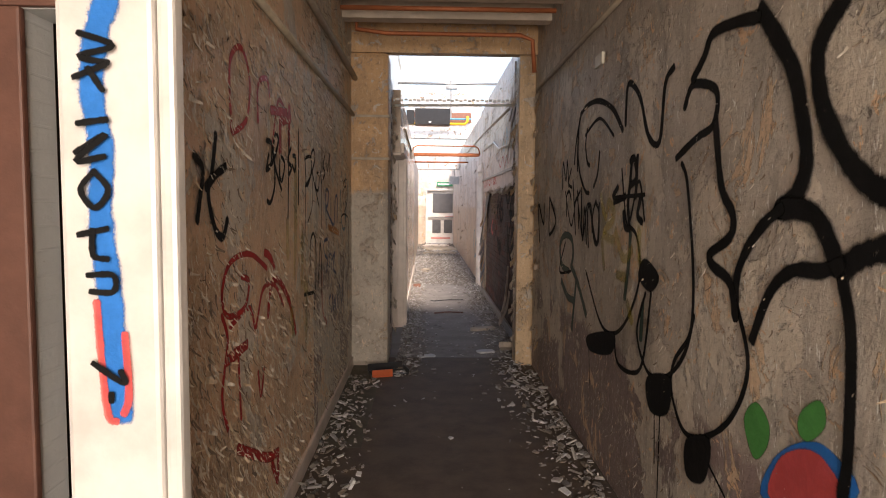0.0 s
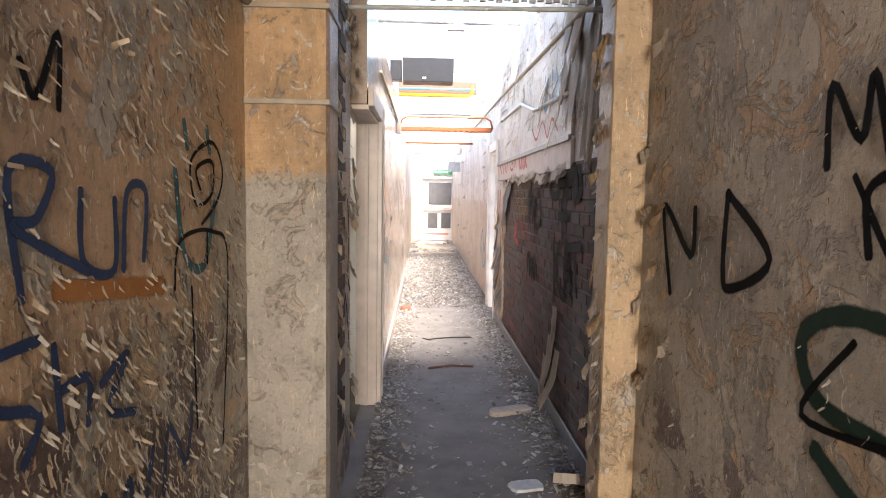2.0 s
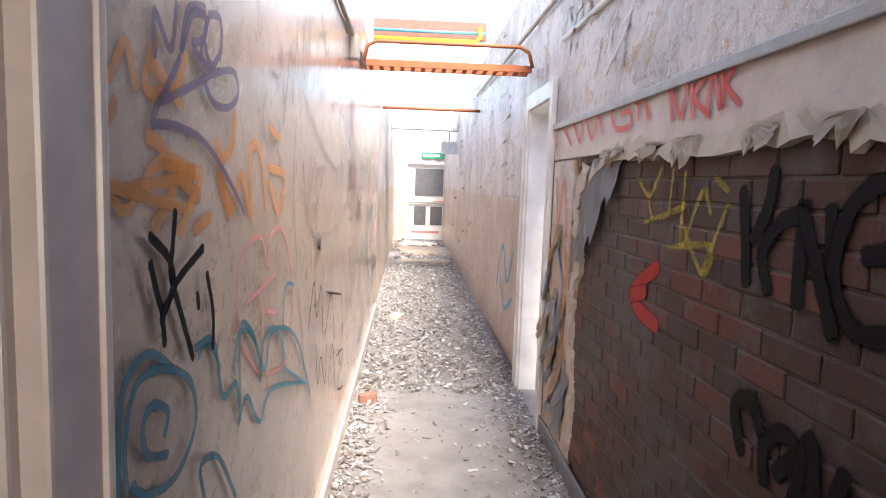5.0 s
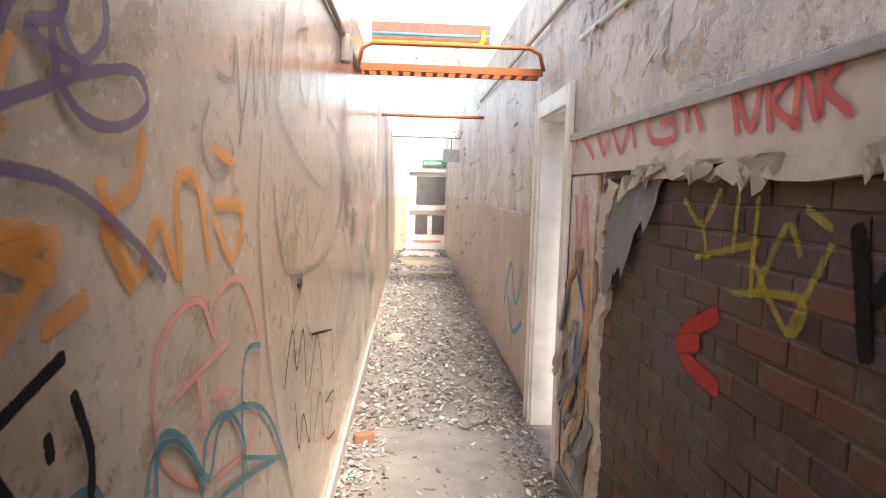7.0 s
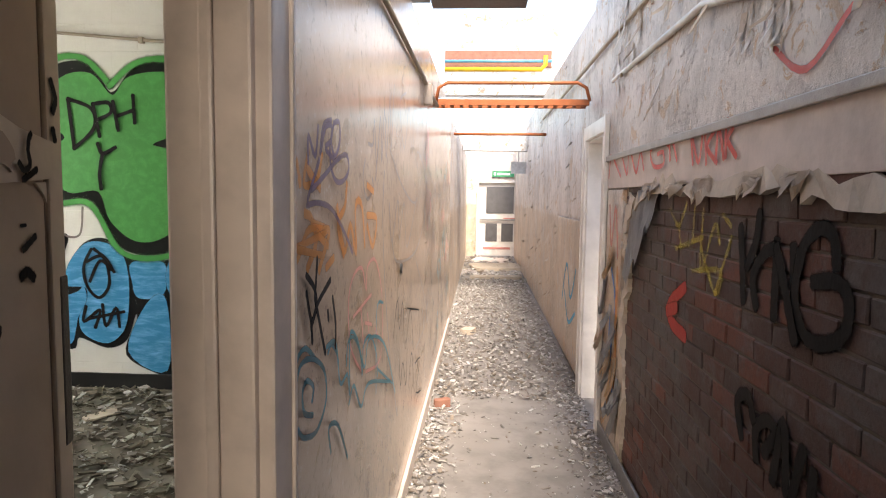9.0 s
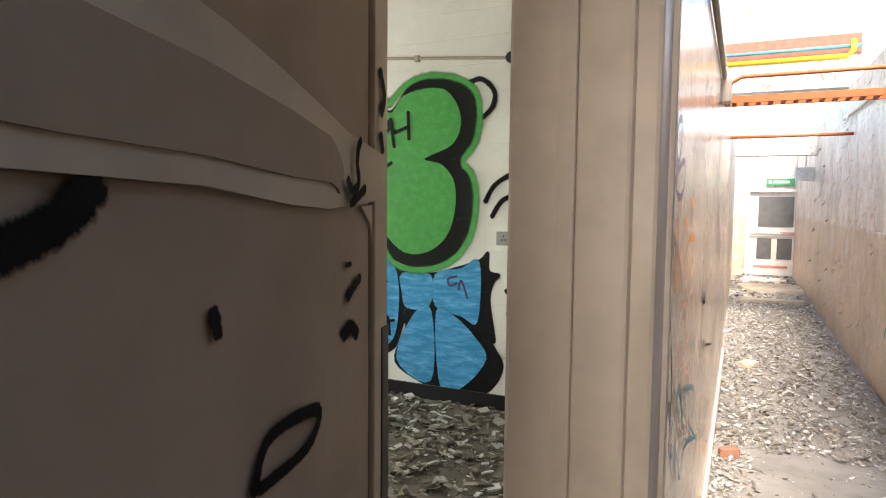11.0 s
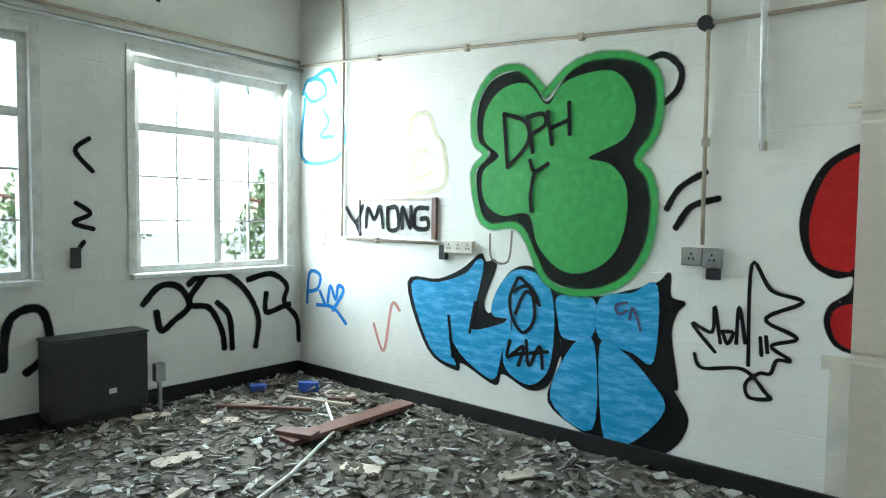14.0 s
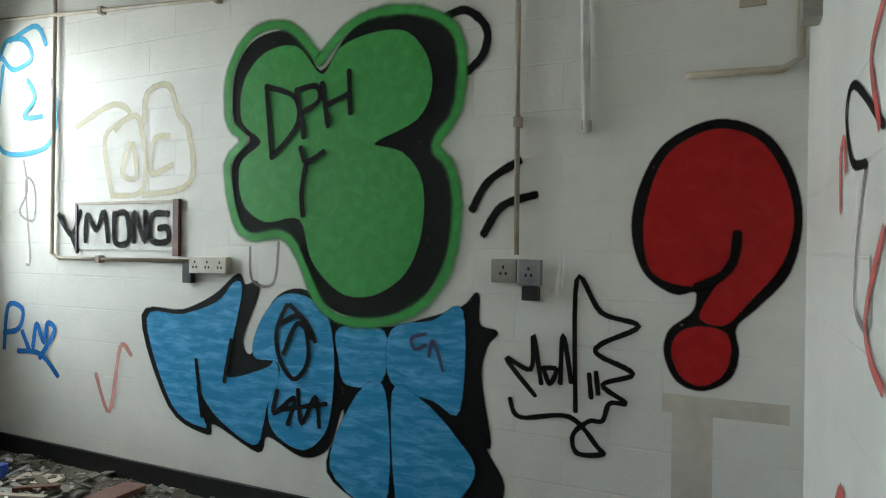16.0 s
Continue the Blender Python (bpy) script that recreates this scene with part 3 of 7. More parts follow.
# roof over the near corridor
bm = bmesh.new()
box(bm, -1.0, 1.4, -3, 5.9, 3.14, 3.25)
for k in range(14):
    y = 5.15 - 0.55 * k
    box(bm, -0.65, 1.03, y, y + 0.13, 2.98, 3.139)
# unseen slab past the lintel, added to keep skylight off the door side
box(bm, -1.15, 1.4, 5.901, 7.1, 3.24, 3.36)
tagged(part("ceiling", bm, "rafter"), "boarded ceiling with pale painted rafters, and an added shading slab past the lintel", "ceiling", kind="structure")
# room shell
setting("wall_room_north", "room_wall", "white painted blockwork wall with big graffiti", (-6.1, -0.42, 11.6, 11.9, 0, 3.9))
setting("wall_room_east", "room_wall_side", "white painted room side of the corridor wall", (-0.57, -0.452, 8.3, 11.6, 0, 3.9), (-0.57, -0.452, 6.75, 8.3, 2.72, 3.9), (-1.15, -0.955, 3.6, 6.75, 0, 3.9))
WIN = ((9.95, 11.42), (7.75, 9.2), (5.55, 7.0))
specs, last = [], 3.6
for a, b in sorted(WIN):
    specs += [(-6.1, -5.75, last, a, 0, 3.9), (-6.1, -5.75, a, b, 0, 1.13), (-6.1, -5.75, a, b, 2.92, 3.9)]
    last = b
specs.append((-6.1, -5.75, last, 11.6, 0, 3.9))
setting("wall_room_west", "room_wall_side", "white outer wall with tall windows", *specs)
setting("wall_room_south", "room_wall", "plain white wall closing the room", (-6.1, -0.95, 3.6, 3.8, 0, 3.9))
setting("ceiling_room", "ceiling", "flat off-white room ceiling", (-6.1, -0.45, 3.6, 11.9, 3.9, 4.05))
setting("skirting_north", "skirt", "black gloss skirting with chipped edge", (-5.75, -0.6, 11.575, 11.598, 0.006, 0.13), bevel=0.004)
setting("skirting_west", "skirt", "black gloss skirting under the windows", (-5.748, -5.725, 3.8, 11.574, 0.006, 0.14), bevel=0.004)
# lobby beside the start, and the way in behind the camera
setting("wall_lobby", "lobby_tile", "white painted brick lobby wall with a dark doorway", (-0.8, -0.72, 1.9, 2.05, 0, 3.1), (-4, -1.13, 1.9, 2.05, 0, 3.1), (-1.13, -0.8, 1.9, 2.05, 2.05, 3.1))
# closes the lobby doorway; the opening's darkness is put into its colour
setting("lobby_dark_backing", "mortar", "dark-coloured backing that stands for the unlit space behind the lobby doorway", (-4, -0.7, 3.2, 3.3, 0, 3.1))
setting("wall_lobby_west", "lobby_tile", "white painted brick lobby side wall", (-4.1, -4, -3, 3.3, 0, 3.1))
setting("wall_behind", "near_right", "plain wall behind with an open doorway", (-4, -0.6, -3.2, -3, 0, 3.1), (0.95, 1.4, -3.2, -3, 0, 3.1), (-0.6, 0.95, -3.2, -3, 2.7, 3.1))
setting("ceiling_lobby", "ceiling", "flat pale lobby ceiling", (-4.1, -1.0, -3.2, 3.3, 3.14, 3.25))
# yard space beyond the right doorway
setting("wall_yard", "far_right", "pale wall beyond the open side doorway", (3.0, 3.2, 9, 14, 0, 2.2))

# base trims
setting("baseboard_left", "frame_wood", "broken skirting along the beige wall", (-0.249, -0.228, 7.85, 14.4, 0, 0.12), bevel=0.004)
setting("baseboard_right", "steel", "grey skirting along the brick wall", (0.985, 1.0, 6.3, 10.9, 0, 0.11), bevel=0.004)
setting("baseboard_near", "frame_wood", "dirty skirting along the peeling wall", (-0.649, -0.63, 1.6, 5.75, 0, 0.1), bevel=0.004)

# ---- door frames and doors ----


def framed(name, label, x0, x1, y0, y1, top, w, proud, material, near=True):
    """A frame in a wall that runs along y: lining, stop and architraves."""
    r = root(name, label, "door frame", kind="structure", at=(x1, y0, 0))
    inv = r.matrix_world.inverted()

    def add(nm, *specs, bevel=0.006):
        o = boxes(nm, material, *specs, parent=r, bevel=bevel)
        o.matrix_parent_inverse = inv
    add("jamb", (x0, x1 if near else x0 + 0.04, y0, y0 + 0.03, 0, top))
    add("jamb", (x0, x1, y1 - 0.03, y1, 0, top))
    xs = x0 + 0.065 if proud > 0 else x1 - 0.09
    add("stop_bead", (xs, xs + 0.025, y1 - 0.042, y1 - 0.031, 0, top - 0.03))
    add("head", (x0, x1, y0 + 0.031, y1 - 0.031, top - 0.03, top))
    xa, xb = (x1 - 0.005, x1 + proud) if proud > 0 else (x0 + proud, x0 + 0.005)
    for ya, yb in ((y0 - w, y0 + 0.012), (y1 - 0.012, y1 + w))[0 if near else 1:]:
        add("architrave", (xa, xb, ya, yb, 0, top + w))
    xe = (xa, xb + 0.008) if proud > 0 else (xa - 0.008, xb)
    for ya in (y0 - w - 0.004, y1 + w - 0.014)[0 if near else 1:]:
        add("architrave_bead", (*xe, ya, ya + 0.018, 0, top + w + 0.004))
    add("architrave_head", (xa, xb, y0 + 0.013, y1 - 0.013, top - 0.01, top + w))
    return r


framed("door_frame_1", "cream gloss frame of the open room door", -0.395, -0.24, 6.84, 7.67, 2.06, 0.1, 0.03, "frame_wood", near=False)
framed("door_frame_2", "white gloss frame of the open side doorway", 1.0, 1.4, 11.0, 11.75, 2.12, 0.1, -0.02, "white_wood")

leaf = root("door_1", "ajar hardboard-faced door with torn mid rail and black marks", "door", kind="structure", at=(-0.375, 6.875, 0))
def leaf_sheet(name, material, label, outline, x0, x1):
    """A thin piece on the door's face, its outline given as along, up."""
    bm = bmesh.new()
    lo, hi = [bm.verts.new((x0, a, b + 0.025)) for a, b in outline], [bm.verts.new((x1, a, b + 0.025)) for a, b in outline]
    bm.faces.new(lo[::-1])
    bm.faces.new(hi)
    for k in range(len(lo)):
        j = (k + 1) % len(lo)
        bm.faces.new((lo[k], lo[j], hi[j], hi[k]))
    return part(name, bm, material, leaf, label)


boxes("door_panel", "door_board", (-0.036, 0.0, 0.0, 0.632, 0.01, 2.02), parent=leaf, bevel=0.003)
boxes("edge_groove", "rust_stain", (-0.036, -0.003, 0.633, 0.641, 0.01, 2.02), parent=leaf, label="brown stained joint beside the board")
boxes("edge_strip", "door_cream", (-0.04, 0.004, 0.642, 0.690, 0.01, 2.02), parent=leaf, bevel=0.003, label="cream lipping on the door edge")
boxes("lock_plate", "black_case", (-0.03, 0.006, 0.665, 0.6915, 1.24, 1.52), parent=leaf, bevel=0.003, label="dark mortice lock plate")
leaf_sheet("mid_rail", "door_cream", "raised pale rail with torn paper edges", ((0.02, 1.665), (0.16, 1.660), (0.30, 1.657), (0.42, 1.645), (0.50, 1.641), (0.58, 1.646), (0.645, 1.650), (0.648, 1.707), (0.60, 1.713), (0.55, 1.719), (0.50, 1.732), (0.40, 1.755), (0.33, 1.768), (0.20, 1.785), (0.03, 1.790)), 0.001, 0.007)
leaf_sheet("torn_paper", "door_board", "brown torn hardboard skin over the rail", ((0.04, 1.685), (0.18, 1.678), (0.30, 1.676), (0.42, 1.668), (0.50, 1.666), (0.515, 1.661), (0.521, 1.656), (0.519, 1.668), (0.531, 1.674), (0.528, 1.686), (0.516, 1.698), (0.50, 1.709), (0.42, 1.722), (0.30, 1.736), (0.16, 1.744), (0.04, 1.742)), 0.007, 0.010)
leaf_sheet("torn_paper", "door_cream", "curled cream paper edge at the rail", ((0.598, 1.643), (0.632, 1.645), (0.632, 1.612), (0.624, 1.625)), 0.001, 0.004)
leaf_sheet("bottom_rail", "door_cream", "cream bottom rail", ((0.02, 0.02), (0.62, 0.02), (0.62, 0.24), (0.3, 0.25), (0.02, 0.23)), 0.001, 0.010)
SURFACE["K"] = lambda u, v, d: (d, u, v + 0.025)
for color, width, layer, lines in (
        ("black", 0.010, 4, [[(0.572, 1.712), (0.565, 1.704), (0.561, 1.688), (0.565, 1.672), (0.559, 1.663), (0.546, 1.660), (0.534, 1.669)]]),
        ("black", 0.010, 4, [[(0.545, 1.647), (0.562, 1.653), (0.582, 1.662)]]),
        ("black", 0.011, 1, [[(0.558, 1.548), (0.574, 1.556), (0.590, 1.564)]]),
        ("black", 0.005, 1, [[(0.552, 1.582), (0.564, 1.582)]]),
        ("black", 0.016, 1, [[(0.549, 1.510), (0.563, 1.515), (0.580, 1.505)]]),
        ("black", 0.022, 1, [[(0.075, 1.609), (0.089, 1.596), (0.078, 1.586)], [(0.032, 1.592), (0.037, 1.562), (0.057, 1.539)], [(0.042, 1.498), (0.054, 1.482), (0.070, 1.451)], [(0.143, 1.622), (0.180, 1.634), (0.205, 1.652)]]),
        ("black", 0.012, 1, [[(0.313, 1.571), (0.316, 1.558)], [(0.362, 1.426), (0.388, 1.459), (0.478, 1.452), (0.455, 1.425), (0.37, 1.424)], [(0.345, 1.392), (0.385, 1.356), (0.422, 1.349)], [(0.335, 1.343), (0.402, 1.299), (0.422, 1.334)]]),
        ("black", 0.014, 2, [[(0.655, 1.80), (0.668, 1.775), (0.656, 1.755)], [(0.655, 1.725), (0.658, 1.712)]])):
    mark = stroke("black_mark", "black sprayed mark on the door", "K", color, layer, width, lines)
    mark.parent = leaf
    del mark["category"]
leaf.rotation_euler = (0, 0, radians(12.5))

# post at the start
post = root("door_post", "white gloss doorway post with blue spray and black marks", "door frame", kind="structure", at=(-0.6, 1.3, 0))
pinv = post.matrix_world.inverted()


def on_post(o):
    o.matrix_parent_inverse = pinv


on_post(boxes("post_core", "white_wood", (-0.64, -0.465, 1.2, 1.262, 0, 3.1), parent=post, bevel=0.01))
on_post(boxes("post_edge", "white_wood", (-0.464, -0.432, 1.212, 1.262, 0, 3.1), parent=post, bevel=0.01))
on_post(boxes("hinge", "rust", (-0.65, -0.634, 1.196, 1.203, 1.86, 1.98), parent=post, bevel=0.002))
pipe("rusty_pipe", "rust", [(-0.63, 1.72, 0), (-0.63, 1.72, 3.1)], 0.016, "rusty orange upright pipe beside the post")

fr = root("lobby_door_frame", "brown stained frame of a dark lobby doorway", "door frame", kind="structure", at=(-1.2, 1.9, 0))
for s in ((-1.26, -1.12, 1.87, 1.899, 0, 2.05), (-0.81, -0.73, 1.87, 1.899, 0, 2.05), (-1.26, -0.73, 1.872, 1.899, 2.051, 2.14)):
    o = boxes("frame_piece", "plank", s, parent=fr, bevel=0.008)
    o.matrix_parent_inverse = fr.matrix_world.inverted()

# far door at the corridor's end
fd = root("door_2", "white panelled double exit door with dark boarded panes", "door", kind="structure", at=(0.65, 24, 0))
fi = fd.matrix_world.inverted()


def on_far(name, mat, *s, label="", bevel=0.006):
    o = boxes(name, mat, *s, parent=fd, label=label, bevel=bevel)
    o.matrix_parent_inverse = fi


on_far("door_panel", "white_wood", (0.06, 1.24, 24.06, 24.1, 0.02, 2.04))
on_far("door_frame", "white_wood", (0.0, 0.06, 23.97, 24.2, 0, 2.1))
on_far("door_frame", "white_wood", (1.24, 1.3, 23.97, 24.2, 0, 2.1))
on_far("door_frame", "white_wood", (0.061, 1.239, 23.97, 24.2, 2.041, 2.1))
for x0, x1, z0, z1 in ((0.27, 1.03, 1.2, 1.93), (0.26, 0.58, 0.42, 0.92), (0.70, 1.02, 0.42, 0.92)):
    on_far("pane", "window_dark", (x0, x1, 24.045, 24.059, z0, z1), label="dark boarded pane", bevel=0.003)
on_far("push_bar", "steel", (0.1, 1.2, 23.99, 24.02, 1.0, 1.05))
on_far("pink_scrawl", "pink_dry", (0.2, 0.95, 24.05, 24.056, 0.2, 0.26), label="pink sprayed line")
on_far("pink_scrawl", "pink_dry", (0.75, 1.2, 24.05, 24.056, 1.03, 1.08), label="pink sprayed line")
sg = tagged(boxes("exit_sign", "sign", (0.42, 1.02, 23.94, 23.97, 2.2, 2.36), bevel=0.004), "green and white emergency exit sign above the far door", "sign")
boxes("lettering", "paper", (0.55, 0.9, 23.934, 23.939, 2.25, 2.31), parent=sg)
boxes("arrow", "paper", (0.46, 0.52, 23.934, 23.939, 2.24, 2.32), parent=sg)

# ---- windows of the room ----


def window(name, y0, y1):
    r = root(name, "white metal-framed window with many dusty panes", "window", kind="structure", at=(-5.85, (y0 + y1) / 2, 1.13))
    inv = r.matrix_world.inverted()

    def add(nm, mat, *s, bevel=0.004):
        o = boxes(nm, mat, *s, parent=r, bevel=bevel)
        o.matrix_parent_inverse = inv
        return o
    xa, xb, z0, z1 = -5.87, -5.80, 1.13, 2.92
    mid, tz = (y0 + y1) / 2 + 0.02, 2.35
    add("window_frame", "pipe_white", (xa, xb, y0, y0 + 0.06, z0, z1))
    add("window_frame", "pipe_white", (xa, xb, y1 - 0.06, y1, z0, z1))
    add("window_frame", "pipe_white", (xa, xb, y0 + 0.061, y1 - 0.061, z1 - 0.07, z1))
    add("window_frame", "pipe_white", (xa, xb, y0 + 0.061, y1 - 0.061, z0, z0 + 0.06))
    add("mullion", "pipe_white", (xa + 0.004, xb + 0.004, mid - 0.035, mid + 0.035, z0 + 0.061, z1 - 0.071))
    for a, b in ((y0 + 0.061, mid - 0.036), (mid + 0.036, y1 - 0.061)):
        add("transom", "pipe_white", (xa, xb, a, b, tz - 0.035, tz + 0.035))
        c = (a + b) / 2
        for lo, hi, n in ((z0 + 0.061, tz - 0.036, 3), (tz + 0.036, z1 - 0.071, 1)):
            add("glazing_bar", "pipe_white", (xa + 0.02, xb - 0.02, c - 0.009, c + 0.009, lo, hi), bevel=0.002)
            for k in range(1, n):
                z = lo + (hi - lo) * k / n
                add("glazing_bar", "pipe_white", (xa + 0.022, xb - 0.022, a, b, z - 0.009, z + 0.009), bevel=0.002)
            for k in range(n):
                g = add("pane", "glass", (xa + 0.031, xa + 0.035, a, c, lo + (hi - lo) * k / n, lo + (hi - lo) * (k + 1) / n), bevel=0)
                g.visible_shadow = False
                g = add("pane", "glass", (xa + 0.031, xa + 0.035, c, b, lo + (hi - lo) * k / n, lo + (hi - lo) * (k + 1) / n), bevel=0)
                g.visible_shadow = False
    add("window_sill", "pipe_white", (-5.80, -5.68, y0 - 0.05, y1 + 0.05, z0 - 0.045, z0 - 0.002), bevel=0.008)
    add("architrave", "pipe_white", (-5.749, -5.73, y0 - 0.07, y0, z0, z1 + 0.07))
    add("architrave", "pipe_white", (-5.749, -5.73, y1, y1 + 0.07, z0, z1 + 0.07))
    add("architrave", "pipe_white", (-5.749, -5.73, y0, y1, z1, z1 + 0.07))
    return r


for i, (a, b) in enumerate(WIN):
    window("window_%d" % (i + 1), a, b)
# ---- corridor things ----
board = root("wall_board", "pale long board fixed above the bare bricks, red spray on it", "board", at=(1.0, 9.1, 1.8))
binv = board.matrix_world.inverted()


def on_board(name, mat, *s, label="", bevel=0.004):
    o = boxes(name, mat, *s, parent=board, label=label, bevel=bevel)
    o.matrix_parent_inverse = binv


on_board("fascia", "board", (1.004, 1.029, 7.1, 10.95, 1.72, 1.92))
on_board("top_batten", "steel", (0.985, 1.003, 7.1, 10.95, 1.90, 1.935), label="bright metal edge")
tagged(boxes("wall_panel", "far_right", (1.006, 1.0285, 7.12, 10.9, 1.94, 3.1), bevel=0.003), "large white panel with hanging torn paper above the board", "panel")
# cable tray, bars and pipes across the corridor
tray = root("cable_tray", "rusty orange perforated cable tray across the corridor", "cable tray", at=(0.4, 12, 2.5))
ti = tray.matrix_world.inverted()
for s in ((-0.25, 1.03, 11.92, 11.935, 2.42, 2.47), (-0.25, 1.03, 12.1, 12.115, 2.42, 2.47)):
    boxes("side_rail", "rust", s, parent=tray, bevel=0.002).matrix_parent_inverse = ti
for k in range(16):
    x = -0.21 + 0.08 * k
    boxes("rung", "rust", (x, x + 0.03, 11.936, 12.099, 2.425, 2.435), parent=tray).matrix_parent_inverse = ti
pipe("rusty_pipe", "rust", [(-0.25, 11.9, 2.42), (-0.22, 11.9, 2.56), (-0.15, 11.9, 2.6), (0.93, 11.9, 2.6), (1.0, 11.9, 2.56), (1.03, 11.9, 2.45)], 0.014, "thin rusty bent pipe above the cable tray")
pipe("rusty_bar", "rust", [(-0.27, 15.8, 2.56), (1.06, 15.8, 2.56)], 0.02, "rusty bar across the corridor")
pipe("yellow_pipe", "pipe_yellow", [(-0.44, 16.15, 3.55), (1.0, 16.15, 3.55), (1.06, 16.15, 3.62), (1.06, 16.15, 3.75)], 0.035, "yellow gas pipe in front of the beam")
pipe("blue_pipe", "pipe_blue", [(-0.44, 16.2, 3.68), (1.16, 16.2, 3.68)], 0.022, "pale blue pipe above the yellow pipe")
setting("brick_band", "brick_bit", "brown brick band behind the pipes", (-0.44, 1.16, 16.27, 16.299, 3.6, 3.85))
pipe("steel_bar", "pipe_white", [(-0.5, 6.5, 2.5), (1.03, 6.5, 2.52)], 0.013, "pale metal bar across the corridor")
ch = bmesh.new()
for k in range(36):
    x = -0.5 + 0.043 * k
    box(ch, x, x + 0.034, 6.49, 6.51, 2.545 + 0.008 * (k % 2), 2.565 + 0.008 * (k % 2))
tagged(part("chain", ch, "steel"), "thin metal chain along the bar", "chain")
lamp = root("hanging_case", "black box hanging from the open roof frame", "box", at=(0.1, 10.3, 2.75))
li = lamp.matrix_world.inverted()
for nm, mat, s in (("case", "black_case", (-0.16, 0.4, 10.2, 10.45, 2.78, 3.04)), ("round_housing", "black_case", (-0.3, -0.17, 10.25, 10.4, 2.8, 3.02)), ("hanger", "steel", (0.4, 0.43, 10.3, 10.33, 2.9, 3.5)), ("bracket", "steel", (0.33, 0.52, 10.28, 10.35, 3.36, 3.42)), ("label_strip", "paper", (0.06, 0.1, 10.195, 10.199, 2.81, 2.83))):
    boxes(nm, mat, s, parent=lamp, bevel=0.006).matrix_parent_inverse = li
pipe("roof_bar", "steel", [(-0.44, 10.32, 3.45), (1.16, 10.32, 3.45)], 0.02, "thin roof bar that carries the black box")
# conduits along the walls
pipe("conduit", "pipe_old", [(-0.635, 1.5, 2.3), (-0.63, 5.74, 2.3)], 0.018, "old painted conduit along the peeling wall")
pipe("conduit", "pipe_old", [(-0.62, 1.5, 2.62), (-0.61, 5.74, 2.62)], 0.024, "old painted conduit along the peeling wall")
pipe("rusty_pipe", "rust", [(-0.55, 5.3, 3.05), (-0.55, 5.3, 2.93), (-0.3, 5.3, 2.9), (0.8, 5.3, 2.9), (0.9, 5.3, 2.86), (0.92, 5.3, 2.6)], 0.018, "rusty copper pipe below the ceiling")
pipe("rusty_pipe", "rust", [(-0.6, 4.7, 2.92), (0.97, 4.7, 2.92)], 0.018, "rusty copper pipe below the ceiling")
pipe("conduit", "pipe_old", [(1.0, 2.0, 2.55), (1.0, 5.6, 2.52)], 0.016, "old conduit along the grey wall")
pipe("conduit", "pipe_old", [(-0.235, 7.8, 2.42), (-0.235, 12.0, 2.42)], 0.013, "thin conduit along the beige wall")
pipe("conduit", "pipe_white", [(1.0, 7.2, 2.2), (0.99, 8.4, 2.25), (0.99, 9.1, 2.4), (1.0, 10.8, 2.42)], 0.016, "white conduit on the upper panel")
pipe("conduit", "pipe_old", [(1.0, 6.0, 2.6), (1.0, 11.0, 2.72), (1.03, 16, 2.8)], 0.016, "old conduit high on the flaking wall")
for z in (1.9, 2.28):
    tagged(boxes("pillar_band", "pipe_old", (-0.66, -0.302, 5.747, 6.09, z, z + 0.022), bevel=0.004), "thin metal band round the tan pilaster", "band", "pilaster bands")
tagged(boxes("switch_plate", "cover", (1.012, 1.03, 3.6, 3.75, 2.3, 2.37), bevel=0.006), "pale rectangular plate on the grey wall", "switch plate")
jb = tagged(boxes("junction_box", "frame_wood", (-0.25, -0.2, 10.9, 11.0, 2.28, 2.42), bevel=0.006), "small junction box on the beige wall", "junction box")
boxes("lid", "cover", (-0.199, -0.195, 10.91, 10.99, 2.29, 2.41), parent=jb)
bm = bmesh.new()
tube(bm, [(-0.24, 9.7, 1.29), (-0.249, 9.7, 1.29)], 0.025, 10)
tagged(part("wall_hole", bm, "black_case"), "small dark hole in the beige wall", "hole")
sb = root("hanging_sign", "small white sign hanging near the end of the corridor", "sign", at=(0.9, 20, 2.3))
boxes("sign_plate", "paper", (0.75, 1.1, 20, 20.015, 2.15, 2.4), parent=sb, bevel=0.003).matrix_parent_inverse = sb.matrix_world.inverted()
boxes("sign_bracket", "steel", (0.9, 0.92, 20, 20.015, 2.401, 2.7), parent=sb).matrix_parent_inverse = sb.matrix_world.inverted()
tagged(boxes("plaster_board", "far_right", (1.02, 1.058, 12.1, 13.9, 0.1, 1.45), bevel=0.006), "pale sheet with blue spray leaning on the wall", "board")
# torn plaster edge round the bare bricks
rnd = random.Random(5)


def torn(name, label, pts, width, material="plaster"):
    bm = bmesh.new()
    path = spline(pts, False, 8)
    prev = None
    for p in path:
        a = (p.x + rnd.uniform(-0.02, 0.02), p.y + rnd.uniform(-0.02, 0.02))
        b = (p.x + rnd.gauss(0, 0.02) + width[0], p.y + rnd.gauss(0, 0.02) + width[1])
        ring = [bm.verts.new((1.0 - rnd.uniform(0, 0.02), *a)), bm.verts.new((1.004, *b)), bm.verts.new((1.026, *b)), bm.verts.new((1.026, *a))]
        if prev:
            for k in range(4):
                bm.faces.new((prev[k], prev[(k + 1) % 4], ring[(k + 1) % 4], ring[k]))
        prev = ring
    return tagged(part(name, bm, material), label, "plaster")


